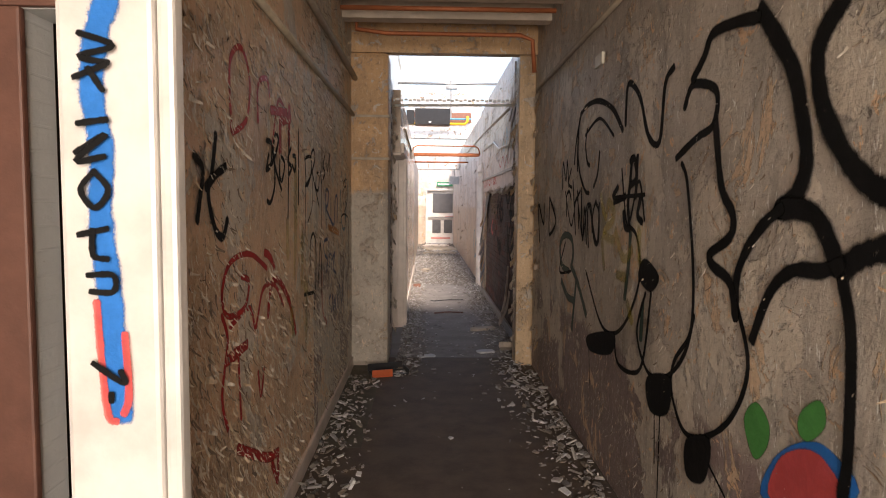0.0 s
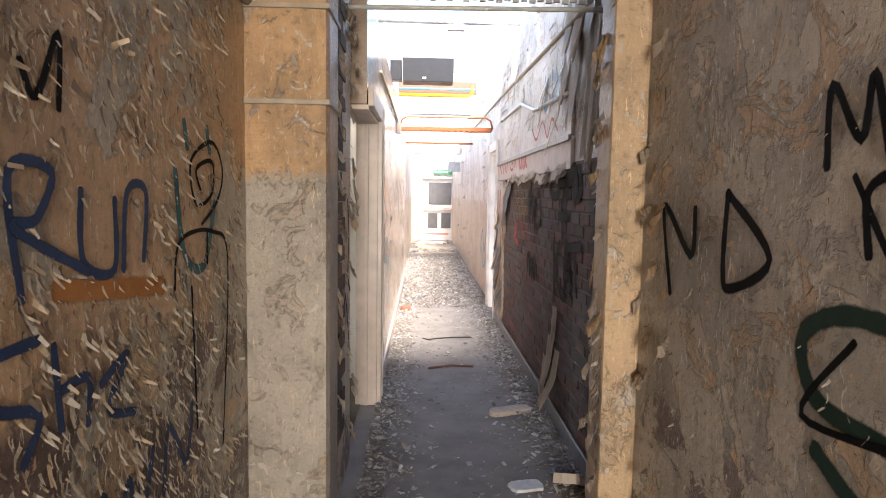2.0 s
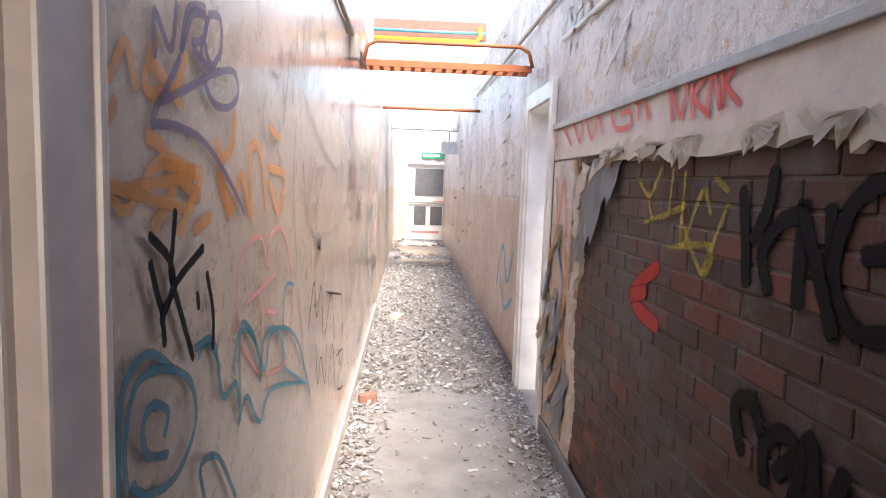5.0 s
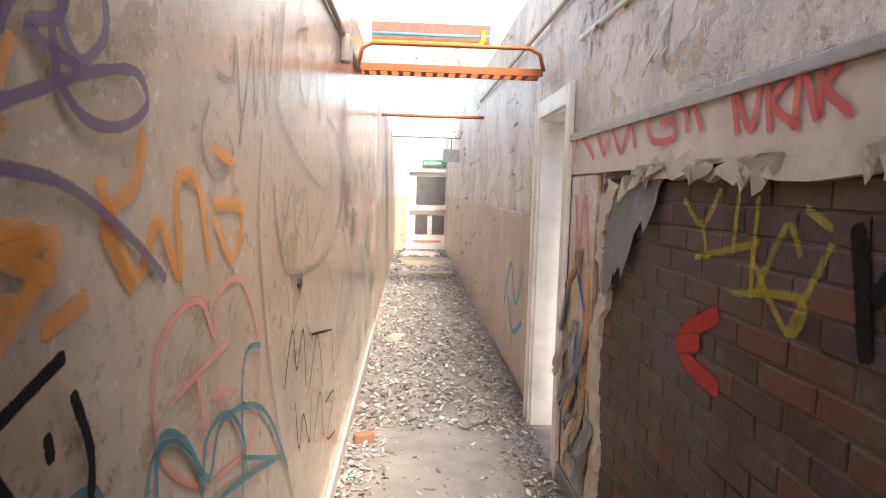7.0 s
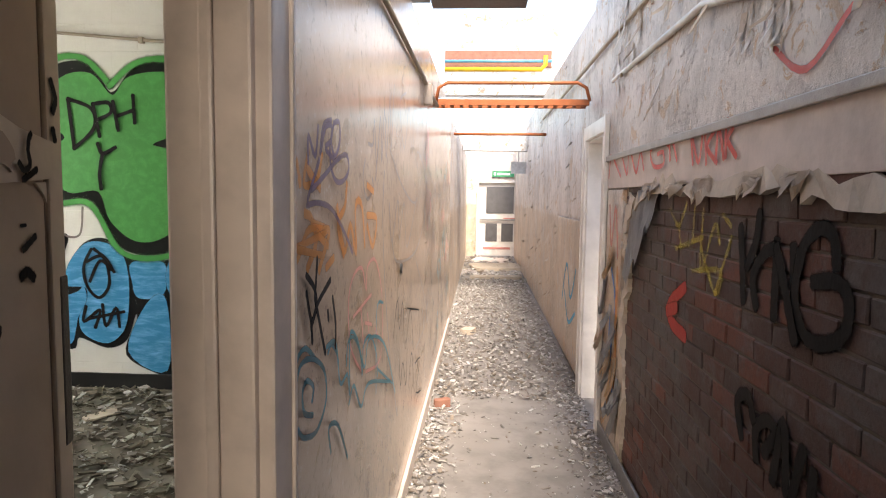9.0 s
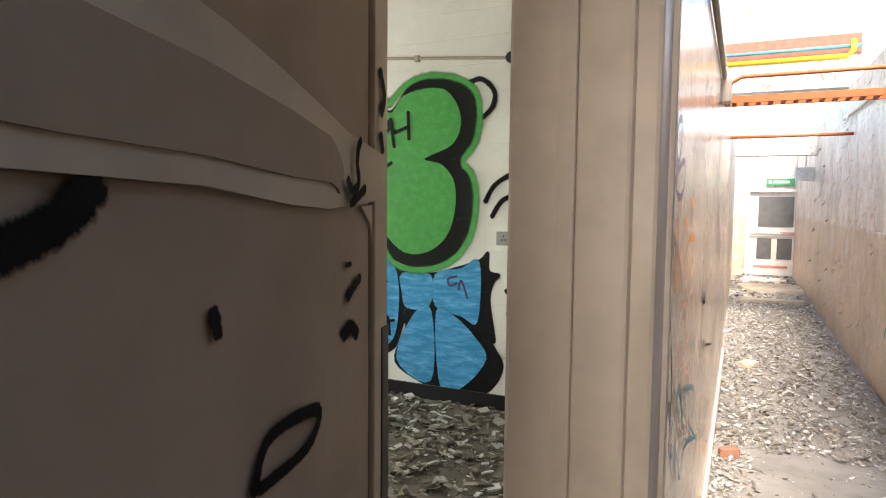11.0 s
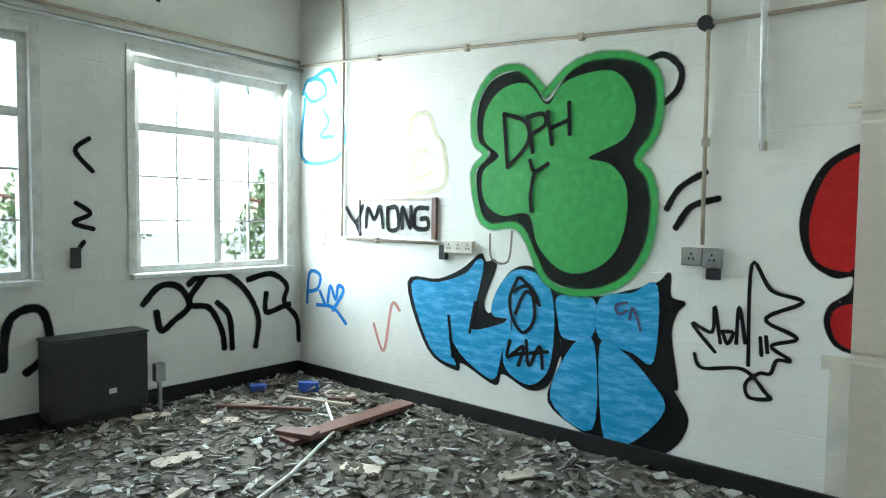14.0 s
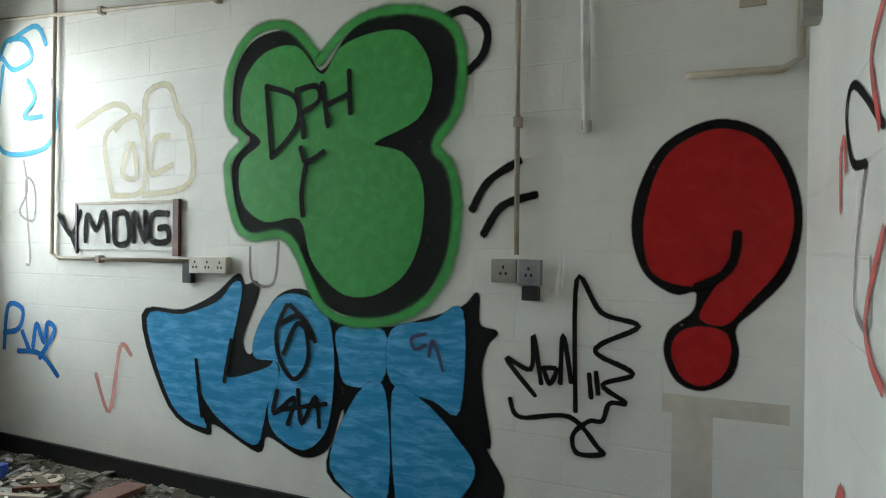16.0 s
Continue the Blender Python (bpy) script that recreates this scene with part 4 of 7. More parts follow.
torn("torn_plaster", "curling torn plaster edge above the bricks", [(7.2, 1.7), (8.0, 1.64), (8.4, 1.68), (9.0, 1.66), (9.6, 1.68), (10.1, 1.6)], (0, 0.07))
torn("torn_plaster", "torn plaster edge beside the bricks", [(10.1, 1.68), (10.25, 1.4), (10.15, 1.2), (10.28, 0.9), (10.2, 0.5), (10.25, 0.1)], (0.16, 0))
def shred(name, label, material, x, u, v, w, ln, curl, seed, lean=0.0, category="peeling paint", group="hanging paint sheets"):
    """A sheet of paint or paper that hangs from its top edge on a wall facing the corridor, its lower end curling out."""
    r = random.Random(seed)
    bm = bmesh.new()
    rows = []
    for q in range(8):
        f = q / 7
        wid = w * (1 - 0.55 * f ** 2.2) * r.uniform(0.85, 1.1)
        out = 0.004 + curl * f ** 2.4
        cu = u + lean * ln * f + r.uniform(-0.012, 0.012)
        row = []
        for c in range(5):
            g = c / 4 - 0.5
            row.append(bm.verts.new((x - out - abs(g) * 0.03 * f + 0.006 * math.sin(7 * g + seed), cu + g * wid, v - ln * f * (1 - 0.12 * curl) - 0.03 * f * math.cos(9 * g + seed))))
        rows.append(row)
    for a, b in zip(rows, rows[1:]):
        for c in range(4):
            bm.faces.new((a[c], a[c + 1], b[c + 1], b[c]))
    bmesh.ops.solidify(bm, geom=list(bm.faces), thickness=0.0025)
    return tagged(part(name, bm, material), label, category, group)


tagged(boxes("plaster_strip", "near_right", (1.008, 1.029, 5.96, 6.3, 0, 2.85), bevel=0.004), "strip of peeling plaster beside the pilaster", "plaster")
for y0, y1, z0, z1 in ((6.20, 6.25, 0.55, 1.95), (6.12, 6.15, 0.95, 1.85)):
    tagged(boxes("paint_strip", "rust", (1.003, 1.0075, y0, y1, z0, z1), bevel=0.001), "orange red painted strip on the plaster", "paint", "orange strips")
torn("torn_plaster", "ragged plaster between pilaster and bricks", [(6.36, 0.06), (6.33, 0.6), (6.38, 1.2), (6.34, 1.6), (6.45, 1.9), (6.5, 2.3)], (-0.10, 0), "near_right")
# low remains of plaster in front of the bricks
for k, (u, v, w, ln, c) in enumerate(((7.42, 0.78, 0.16, 0.34, 0.02), (7.55, 0.55, 0.22, 0.36, 0.05), (7.36, 0.50, 0.16, 0.40, 0.10), (7.72, 0.36, 0.2, 0.3, 0.03))):
    shred("torn_plaster", "torn plaster remains hanging low on the bricks", "flake_sheet", 1.012, u, v, w, ln, c, 40 + k, category="plaster")
# sheets that hang over the dark bricks under the ceiling
for k, (u, v, w, ln, c) in enumerate(((7.30, 2.55, 0.24, 0.40, 0.03), (7.05, 2.6, 0.26, 0.62, 0.04), (6.82, 2.62, 0.24, 0.55, 0.03), (6.62, 2.7, 0.22, 0.95, 0.04), (6.48, 2.5, 0.18, 0.80, 0.05), (6.95, 2.85, 0.3, 0.5, 0.05), (7.2, 2.9, 0.3, 0.45, 0.04), (6.7, 2.95, 0.3, 0.5, 0.03))):
    shred("hanging_sheet", "grey beige paint sheet torn off the bricks", "flake_sheet", 1.014, u, v, w, ln, c, 60 + k)
# curls round the right pilaster and its plaster strip
rq = random.Random(77)
for k in range(54):
    z = 0.25 + 2.5 * rq.random()
    if k % 3 == 0:
        x, u = 0.868, rq.uniform(5.84, 6.0)
    elif k % 3 == 1:
        x, u = 1.005, rq.choice((rq.uniform(6.02, 6.1), rq.uniform(6.26, 6.36)))
    else:
        x, u = 1.026, rq.uniform(5.45, 5.78)
    shred("paint_curl", "curled flake of cream and grey paint", rq.choice(("flake_sheet", "pillar_tan", "pillar_tan", "plaster")), x, u, z, rq.uniform(0.02, 0.06), rq.uniform(0.04, 0.12), rq.uniform(0.012, 0.035), k, rq.uniform(-0.3, 0.3), group="paint curls by the pilaster")
# curls on the far edge of the tan pilaster and the wall beside the room door
for k in range(34):
    z = 0.2 + 2.4 * rq.random()
    curl = shred("paint_curl", "curled flake of grey brown paint", rq.choice(("flake_sheet", "plaster", "near_left")), 0, 0, 0, rq.uniform(0.02, 0.05), rq.uniform(0.04, 0.12), rq.uniform(0.012, 0.03), 200 + k, rq.uniform(-0.3, 0.3), group="paint curls by the room door")
    curl.matrix_world = pose(-0.328 if k % 2 else -0.314, rq.choice((6.08, 6.5, 6.62, 6.68)) + rq.uniform(-0.03, 0.03), z, 0, 0, 180)
for k in range(16):
    u, z = rq.uniform(10.28, 10.9), rq.uniform(0.35, 1.35)
    shred("hanging_sheet", "torn strip of grey and orange paint by the doorway", rq.choice(("blue_grey", "flake_sheet", "pillar_tan", "blue_grey")), 1.003, u, z, rq.uniform(0.06, 0.16), rq.uniform(0.12, 0.3), rq.uniform(0.02, 0.06), 300 + k, rq.uniform(-0.2, 0.2))
for k, (u, z, w, ln) in enumerate(((9.75, 1.72, 0.26, 0.22), (9.95, 1.70, 0.22, 0.38), (10.12, 1.6, 0.2, 0.4))):
    shred("hanging_sheet", "pale torn plaster edge curling over the bricks", "blue_grey", 1.002, u, z, w, ln, 0.03, 330 + k)
for k in range(7):
    u = 7.4 + 0.4 * k + rq.uniform(-0.12, 0.12)
    shred("hanging_sheet", "cream torn paper edge under the long board", "flake_sheet", 1.000, u, 1.735, rq.uniform(0.1, 0.3), rq.uniform(0.05, 0.10), rq.uniform(0.01, 0.03), 340 + k)
tagged(boxes("plaster_patch", "far_right", (1.004, 1.029, 10.42, 10.88, 0.1, 1.71), bevel=0.004), "patched plaster with faded spray beside the doorway", "plaster")

# loose things on the floor
bx = root("broken_tray", "broken orange and black plastic tray on the floor", "litter", at=(-0.3, 5.5, 0))
for nm, mat, s in (("tray_base", "black_case", (-0.16, 0.16, -0.09, 0.09, 0.0, 0.02)), ("tray_wall", "red_plastic", (-0.16, 0.02, -0.1, -0.091, 0.0, 0.07)), ("tray_wall", "black_case", (-0.16, 0.16, 0.091, 0.1, 0.0, 0.08)), ("tray_end", "black_case", (0.161, 0.17, -0.09, 0.09, 0, 0.06))):
    boxes(nm, mat, s, parent=bx, bevel=0.003)
bx.rotation_euler = (0, 0, 0.3)


def slab(name, mat, label, x, y, rz, lx, ly, h, tilt=0.0, z=0.0, category="debris", group=""):
    """A loose broken board or plaster piece."""
    bm = bmesh.new()
    n = 7
    ring = []
    r = random.Random(int(x * 100) + int(y * 37))
    for k in range(4 * n // 2):
        a = math.tau * k / (2 * n)
        s = 1 / max(abs(math.cos(a)), abs(math.sin(a)))
        ring.append((0.5 * lx * s * math.cos(a) * r.uniform(0.86, 1), 0.5 * ly * s * math.sin(a) * r.uniform(0.86, 1)))
    lo = [bm.verts.new((a, b, 0)) for a, b in ring]
    hi = [bm.verts.new((a * 0.97, b * 0.97, h)) for a, b in ring]
    bm.faces.new(lo[::-1])
    bm.faces.new(hi)
    for k in range(len(ring)):
        bm.faces.new((lo[k], lo[(k + 1) % len(ring)], hi[(k + 1) % len(ring)], hi[k]))
    ob = tagged(part(name, bm, mat), label, category, group)
    ob.matrix_world = pose(x, y, z + abs(math.sin(radians(tilt))) * lx / 2, 0, tilt, rz)
    return ob


def timber(name, mat, label, x0, y0, x1, y1, w, h, z=0.0):
    d = math.hypot(x1 - x0, y1 - y0)
    ob = boxes(name, mat, (0, d, -w / 2, w / 2, 0, h), bevel=0.004)
    ob.matrix_world = pose(x0, y0, z, 0, 0, math.degrees(math.atan2(y1 - y0, x1 - x0)))
    return tagged(ob, label, "plank")


slab("paper", "paper", "crumpled white paper litter on the floor", 0.04, 6.15, 20, 0.19, 0.11, 0.012, category="litter")
slab("plaster_slab", "plaster", "pale broken plaster slab on the floor", 0.72, 7.5, 20, 0.34, 0.13, 0.03)
slab("plaster_slab", "paper", "bluish broken tile on the floor", 0.65, 6.35, 10, 0.2, 0.12, 0.015)
slab("plaster_slab", "plaster", "plaster lump leaning near the pilaster", 0.86, 6.3, 80, 0.2, 0.16, 0.05, 25)
slab("plaster_slab", "plaster", "plaster lump leaning near the pilaster", -0.42, 6.15, 60, 0.16, 0.1, 0.05, 20)
slab("brick_lump", "brick_bit", "loose red brick lump on the rubble", -0.13, 11.4, 30, 0.14, 0.08, 0.06)
slab("brick_lump", "plaster", "loose block on the rubble", 0.02, 14.1, 70, 0.22, 0.16, 0.06)
slab("fallen_board", "pale_plank", "fallen pale board lying across the far floor", 0.45, 19.3, 5, 1.15, 0.35, 0.05)
slab("fallen_board", "pale_plank", "large fallen sheet lying on the far floor", 0.5, 21.2, 10, 1.3, 1.3, 0.06)
slab("fallen_board", "board", "fallen sheet before the far door", 0.4, 22.8, -6, 1.0, 0.8, 0.05)
pipe("wire", "black_case", [(0.1, 9.75, 0.012), (0.16, 9.68, 0.012), (0.22, 9.72, 0.014), (0.4, 9.76, 0.02), (0.62, 9.82, 0.012)], 0.007, "bent dark wire on the floor", "wire")
pipe("stick", "plank", [(0.15, 8.6, 0.01), (0.35, 8.68, 0.014), (0.55, 8.66, 0.01)], 0.01, "thin dark stick on the floor", "stick")


def edge_spread(y0, y1, mid=0.1):
    def f(r):
        y = r.uniform(y0, y1)
        lo, hi = (-0.62, 1.0) if y < 5.4 else (-0.24, 1.0)
        k = r.random()
        if k < 0.42:
            x = lo + abs(r.gauss(0, 0.13))
        elif k < 1 - mid:
            x = hi - abs(r.gauss(0, 0.16))
        else:
            x = r.uniform(lo, hi)
        return (min(max(x, lo), hi), y, 0.001 + 0.02 * r.random() * (abs(x - 0.38) > 0.35))
    return f


scatter("rubble_near", "shards", "fallen paint flakes along the wall bases", 1900, edge_spread(1.5, 6.05, 0.03), 0.040, seed=3, base=0.005)
scatter("rubble_middle", "shards", "plaster rubble along both sides of the floor", 7000, edge_spread(6.1, 12.0, 0.10), 0.03, seed=4, flat=0.18)
scatter("rubble_far", "shards", "thick plaster rubble over the whole floor", 9000, lambda r: (r.uniform(-0.24, 1.02), r.uniform(11.6, 19), 0.002 + 0.03 * r.random()), 0.034, seed=5)
scatter("rubble_end", "shards", "plaster rubble near the far door", 700, lambda r: (r.uniform(-0.24, 1.02), r.uniform(19, 23.8), 0.002), 0.1, seed=6)

# ---- room things ----
pipe("conduit", "pipe_old", [(-5.73, 11.57, 3.12), (-3.6, 11.575, 2.96), (-1.77, 11.575, 2.81), (-0.62, 11.575, 2.78)], 0.013, "rusty painted conduit along the white wall")
pipe("conduit", "pipe_old", [(-5.08, 11.575, 3.7), (-5.06, 11.575, 3.1), (-5.08, 11.575, 1.44), (-5.0, 11.575, 1.41), (-3.75, 11.575, 1.41)], 0.013, "rusty painted conduit dropping to the sockets")
pipe("conduit", "pipe_old", [(-1.76, 11.575, 3.7), (-1.75, 11.575, 1.48)], 0.013, "painted conduit dropping to the double socket")
pipe("conduit", "pipe_white", [(-1.47, 11.57, 3.6), (-1.45, 11.57, 2.9), (-1.43, 11.57, 2.03)], 0.02, "white plastic conduit ending in mid wall")
pipe("conduit", "pipe_old", [(-1.02, 11.57, 2.24), (-0.66, 11.57, 2.23), (-0.60, 11.57, 2.27), (-0.6, 11.57, 3.2)], 0.016, "rusty conduit elbow on the white wall")
pipe("curtain_rail", "steel", [(-5.66, 3.9, 3.03), (-5.66, 11.55, 3.06)], 0.02, "grey pipe along the wall above the windows")
pipe("curtain_rail", "pipe_old", [(-5.70, 3.9, 3.12), (-5.70, 11.55, 3.15)], 0.016, "old pipe along the wall above the windows")
for x, z in ((-3.6, 2.96), (-2.6, 2.875), (-4.6, 3.035), (-1.75, 2.1), (-4.6, 1.41), (-1.43, 2.06)):
    o = boxes("pipe_clip", "pipe_old", (x - 0.02, x + 0.02, 11.555, 11.6, z - 0.025, z + 0.025), bevel=0.006)
    tagged(o, "small rusty pipe clip on the wall", "pipe clip", "pipe clips")
bm = bmesh.new()
tube(bm, [(-1.77, 11.6, 2.81), (-1.77, 11.55, 2.81)], 0.045, 14)
tagged(part("junction_box", bm, "black_case"), "round dark junction box on the conduit", "junction box")


def socket(name, label, x0, x1, z0, z1, mat, holes):
    o = boxes(name, mat, (x0, x1, 11.555, 11.6, z0, z1), bevel=0.006)
    tagged(o, label, "socket")
    for k in range(holes):
        c = x0 + (x1 - x0) * (k + 0.5) / holes
        for dx, dz in ((0, 0.018), (-0.013, -0.012), (0.013, -0.012)):
            boxes("socket_hole", "black_case", (c + dx - 0.005, c + dx + 0.005, 11.5525, 11.5545, (z0 + z1) / 2 + dz - 0.007, (z0 + z1) / 2 + dz + 0.007), parent=o)


socket("wall_socket", "old metal double socket at the end of a conduit", -1.87, -1.745, 1.35, 1.46, "socket", 1)
socket("wall_socket", "broken open socket box", -1.74, -1.63, 1.34, 1.46, "steel", 1)
tagged(boxes("box_remains", "black_case", (-1.72, -1.64, 11.56, 11.6, 1.27, 1.335), bevel=0.005), "broken dark socket remains", "socket")
socket("wall_socket", "row of three aged white sockets", -3.79, -3.5, 1.34, 1.44, "cover", 3)
tagged(boxes("box_remains", "black_case", (-3.85, -3.78, 11.56, 11.6, 1.28, 1.4), bevel=0.005), "dark broken switch beside the sockets", "socket")
nb = root("name_board", "narrow white notice board rail with black end strips", "board", at=(-4.4, 11.6, 1.6))
ni = nb.matrix_world.inverted()
for nm, mat, s in (("board_face", "pipe_white", (-4.83, -3.95, 11.588, 11.6, 1.47, 1.77)), ("end_strip", "plank", (-3.948, -3.9, 11.575, 11.6, 1.44, 1.79)), ("end_strip", "black_case", (-4.85, -4.831, 11.58, 11.6, 1.46, 1.78)), ("top_strip", "pipe_old", (-4.83, -3.95, 11.58, 11.587, 1.765, 1.785))):
    boxes(nm, mat, s, parent=nb, bevel=0.002).matrix_parent_inverse = ni
tagged(boxes("back_plate", "pipe_old", (-0.82, -0.72, 11.585, 11.6, 2.5, 2.64), bevel=0.004), "tan mounting plate high on the wall", "plate")
sw = tagged(boxes("switch_box", "socket", (-0.63, -0.57, 11.2, 11.3, 2.3, 2.45), bevel=0.006), "grey switch box near the corner", "switch box")
hb = root("radiator_cabinet", "black metal heater cabinet under the windows", "heater", at=(-5.6, 9.5, 0.006))
hi_ = hb.matrix_world.inverted()
for nm, mat, s in (("body", "black_case", (-5.74, -5.5, 9.22, 9.92, 0.1, 0.68)), ("plinth", "skirt", (-5.74, -5.52, 9.26, 9.88, 0.006, 0.099)), ("top_edge", "black_case", (-5.74, -5.49, 9.21, 9.93, 0.681, 0.70)), ("badge", "paper", (-5.499, -5.496, 9.62, 9.68, 0.24, 0.28)), ("valve", "steel", (-5.6, -5.53, 10.0, 10.08, 0.25, 0.4)), ("pipe_stub", "steel", (-5.58, -5.55, 10.03, 10.06, 0.006, 0.249))):
    boxes(nm, mat, s, parent=hb, bevel=0.006).matrix_parent_inverse = hi_
tagged(boxes("wall_switch", "black_case", (-5.75, -5.71, 9.45, 9.52, 1.2, 1.36), bevel=0.008), "dark switch between the windows", "switch")
timber("plank", "plank", "long brown stained plank lying on the debris", -4.05, 10.2, -4.05, 11.42, 0.16, 0.035, 0.05)
timber("plank", "plank", "short brown offcut nailed on the plank", -4.2, 10.25, -3.92, 10.35, 0.12, 0.03, 0.09)
timber("plank", "plank", "thin dark batten on the floor", -5.2, 10.35, -4.55, 10.82, 0.04, 0.03, 0.03)
timber("plank", "plank", "short dark batten by the wall", -4.7, 11.1, -4.5, 11.25, 0.04, 0.03, 0.03)
timber("plank", "pale_plank", "pale splintered batten on the floor", -3.6, 8.8, -3.9, 9.4, 0.05, 0.02, 0.03)
timber("plank", "pale_plank", "pale batten among the debris", -5.0, 10.9, -4.4, 11.1, 0.04, 0.02, 0.04)
pipe("cable", "pipe_white", [(-3.3, 9.2, 0.04), (-3.6, 9.9, 0.05), (-4.0, 10.6, 0.06), (-4.6, 11.0, 0.05)], 0.012, "loose pale cable across the debris", "cable")
slab("blue_bottle", "blue_plastic", "crushed blue plastic bottle in the debris", -5.1, 11.2, 30, 0.2, 0.09, 0.08, category="litter", z=0.02)
slab("blue_bottle", "blue_plastic", "crushed blue plastic bag in the debris", -5.45, 10.9, 70, 0.16, 0.1, 0.05, category="litter", z=0.02)
for k, (x, y, s, rz) in enumerate(((-5.2, 10.6, 0.4, 10), (-4.9, 10.2, 0.3, 50), (-4.4, 9.6, 0.35, 80), (-3.4, 10.3, 0.3, 20), (-2.6, 10.9, 0.28, 60), (-4.8, 11.3, 0.35, 15), (-3.2, 9.0, 0.4, 35), (-5.4, 9.9, 0.3, 70))):
    slab("fallen_sheet", "plaster" if k % 2 else "pale_plank", "broken sheet lying on the room floor", x, y, rz, s, s * 0.5, 0.012, z=0.02, group="fallen sheets")
scatter("room_debris", "room_shards", "matted fallen ceiling and floor pieces", 9000, lambda r: (r.uniform(-5.7, -0.7), r.uniform(7.2, 11.55), 0.006 + 0.03 * r.random()), 0.075, 0.1, 8, 0.2)
scatter("room_splinters", "room_shards", "pale splinters and paint flakes on the floor", 2600, lambda r: (r.uniform(-5.7, -1.2), r.uniform(8.0, 11.5), 0.03 + 0.02 * r.random()), 0.05, 0.2, 9, 0.4)
# stain under the question mark
st = bmesh.new()
box(st, -1.1, -0.62, 11.5985, 11.5995, 0.82, 0.9)
box(st, -1.06, -0.9, 11.5985, 11.5995, 0.0, 0.82)
tagged(part("pipe_scar", st, "scar"), "brown scar where a pipe was fixed", "stain")

# ---- trees outside the windows ----


def tree(x, y, h, seed):
    r = random.Random(seed)
    t = root("tree", "leafy green tree outside the windows", "tree", "trees outside", at=(x, y, -0.6))
    bm = bmesh.new()
    tube(bm, [(0, 0, 0), (0.1, 0, h * 0.3), (0.0, 0.15, h * 0.6), (0.1, 0.1, h * 0.85)], 0.16)
    for k in range(7):
        a = k * 0.9
        tube(bm, [(0, 0, h * (0.35 + 0.06 * k)), (math.cos(a) * 0.8, math.sin(a) * 0.8, h * (0.45 + 0.06 * k)), (math.cos(a) * 1.5, math.sin(a) * 1.5, h * (0.5 + 0.06 * k))], 0.05, 6)
    part("trunk", bm, "plank", t)
    verts, faces = [], []
    for _ in range(2600):
        a, q, z = r.uniform(0, math.tau), r.random() ** 0.5, r.uniform(0.3, 1.0)
        rad = 2.0 * (1 - abs(z - 0.62) * 1.4) * q * (0.8 + 0.4 * math.sin(3 * a + 5 * z))
        c = Vector((rad * math.cos(a), rad * math.sin(a), z * h))
        m = Euler((r.uniform(0, 6), r.uniform(0, 6), r.uniform(0, 6))).to_matrix()
        b = len(verts)
        verts += [c + m @ Vector(v) for v in ((-0.1, 0, 0), (0, -0.05, 0.02), (0.1, 0, 0), (0, 0.05, 0.02))]
        faces.append([b, b + 1, b + 2, b + 3])
    me = bpy.data.meshes.new("crown")
    me.from_pydata(verts, [], faces)
    me.materials.append(M["leaf"])
    c = new("crown", me)
    c.parent = t


tree(-14, 17.5, 3.4, 1)
tree(-15, 21.5, 3.6, 2)
tree(-16, 13.0, 3.3, 3)

# ---- graffiti ----
stroke("graffiti_band", "bright blue sprayed band down the white post", "O", "skyblue", 1, 0.042, [[(-0.545, 1.856), (-0.565, 1.796), (-0.575, 1.700), (-0.56, 1.588), (-0.565, 1.476), (-0.552, 1.328), (-0.545, 1.179), (-0.535, 1.104)]])
stroke("graffiti_band", "red sprayed streaks on the white post", "O", "redlet", 2, 0.014, [[(-0.575, 1.313), (-0.57, 1.216), (-0.56, 1.104), (-0.545, 1.089)], [(-0.525, 1.253), (-0.52, 1.142), (-0.53, 1.104)]])
POST = [[(-0.59, 1.800), (-0.53, 1.778), (-0.59, 1.759), (-0.54, 1.748)], [(-0.6, 1.722), (-0.545, 1.744)], [(-0.575, 1.737), (-0.55, 1.700)], [(-0.595, 1.640), (-0.545, 1.647)], [(-0.6, 1.588), (-0.545, 1.621), (-0.6, 1.573), (-0.55, 1.581)], [(-0.57, 1.554), (-0.595, 1.521), (-0.57, 1.488), (-0.545, 1.521), (-0.57, 1.554)], [(-0.6, 1.439), (-0.55, 1.450)], [(-0.575, 1.447), (-0.575, 1.402), (-0.55, 1.395)], [(-0.585, 1.365), (-0.54, 1.365), (-0.54, 1.335), (-0.58, 1.335)], [(-0.58, 1.201), (-0.525, 1.164), (-0.53, 1.186)], [(-0.55, 1.142), (-0.55, 1.130)]]
stroke("graffiti_tag", "unreadable black marker letters down the post", "O", "black", 4, 0.011, POST)

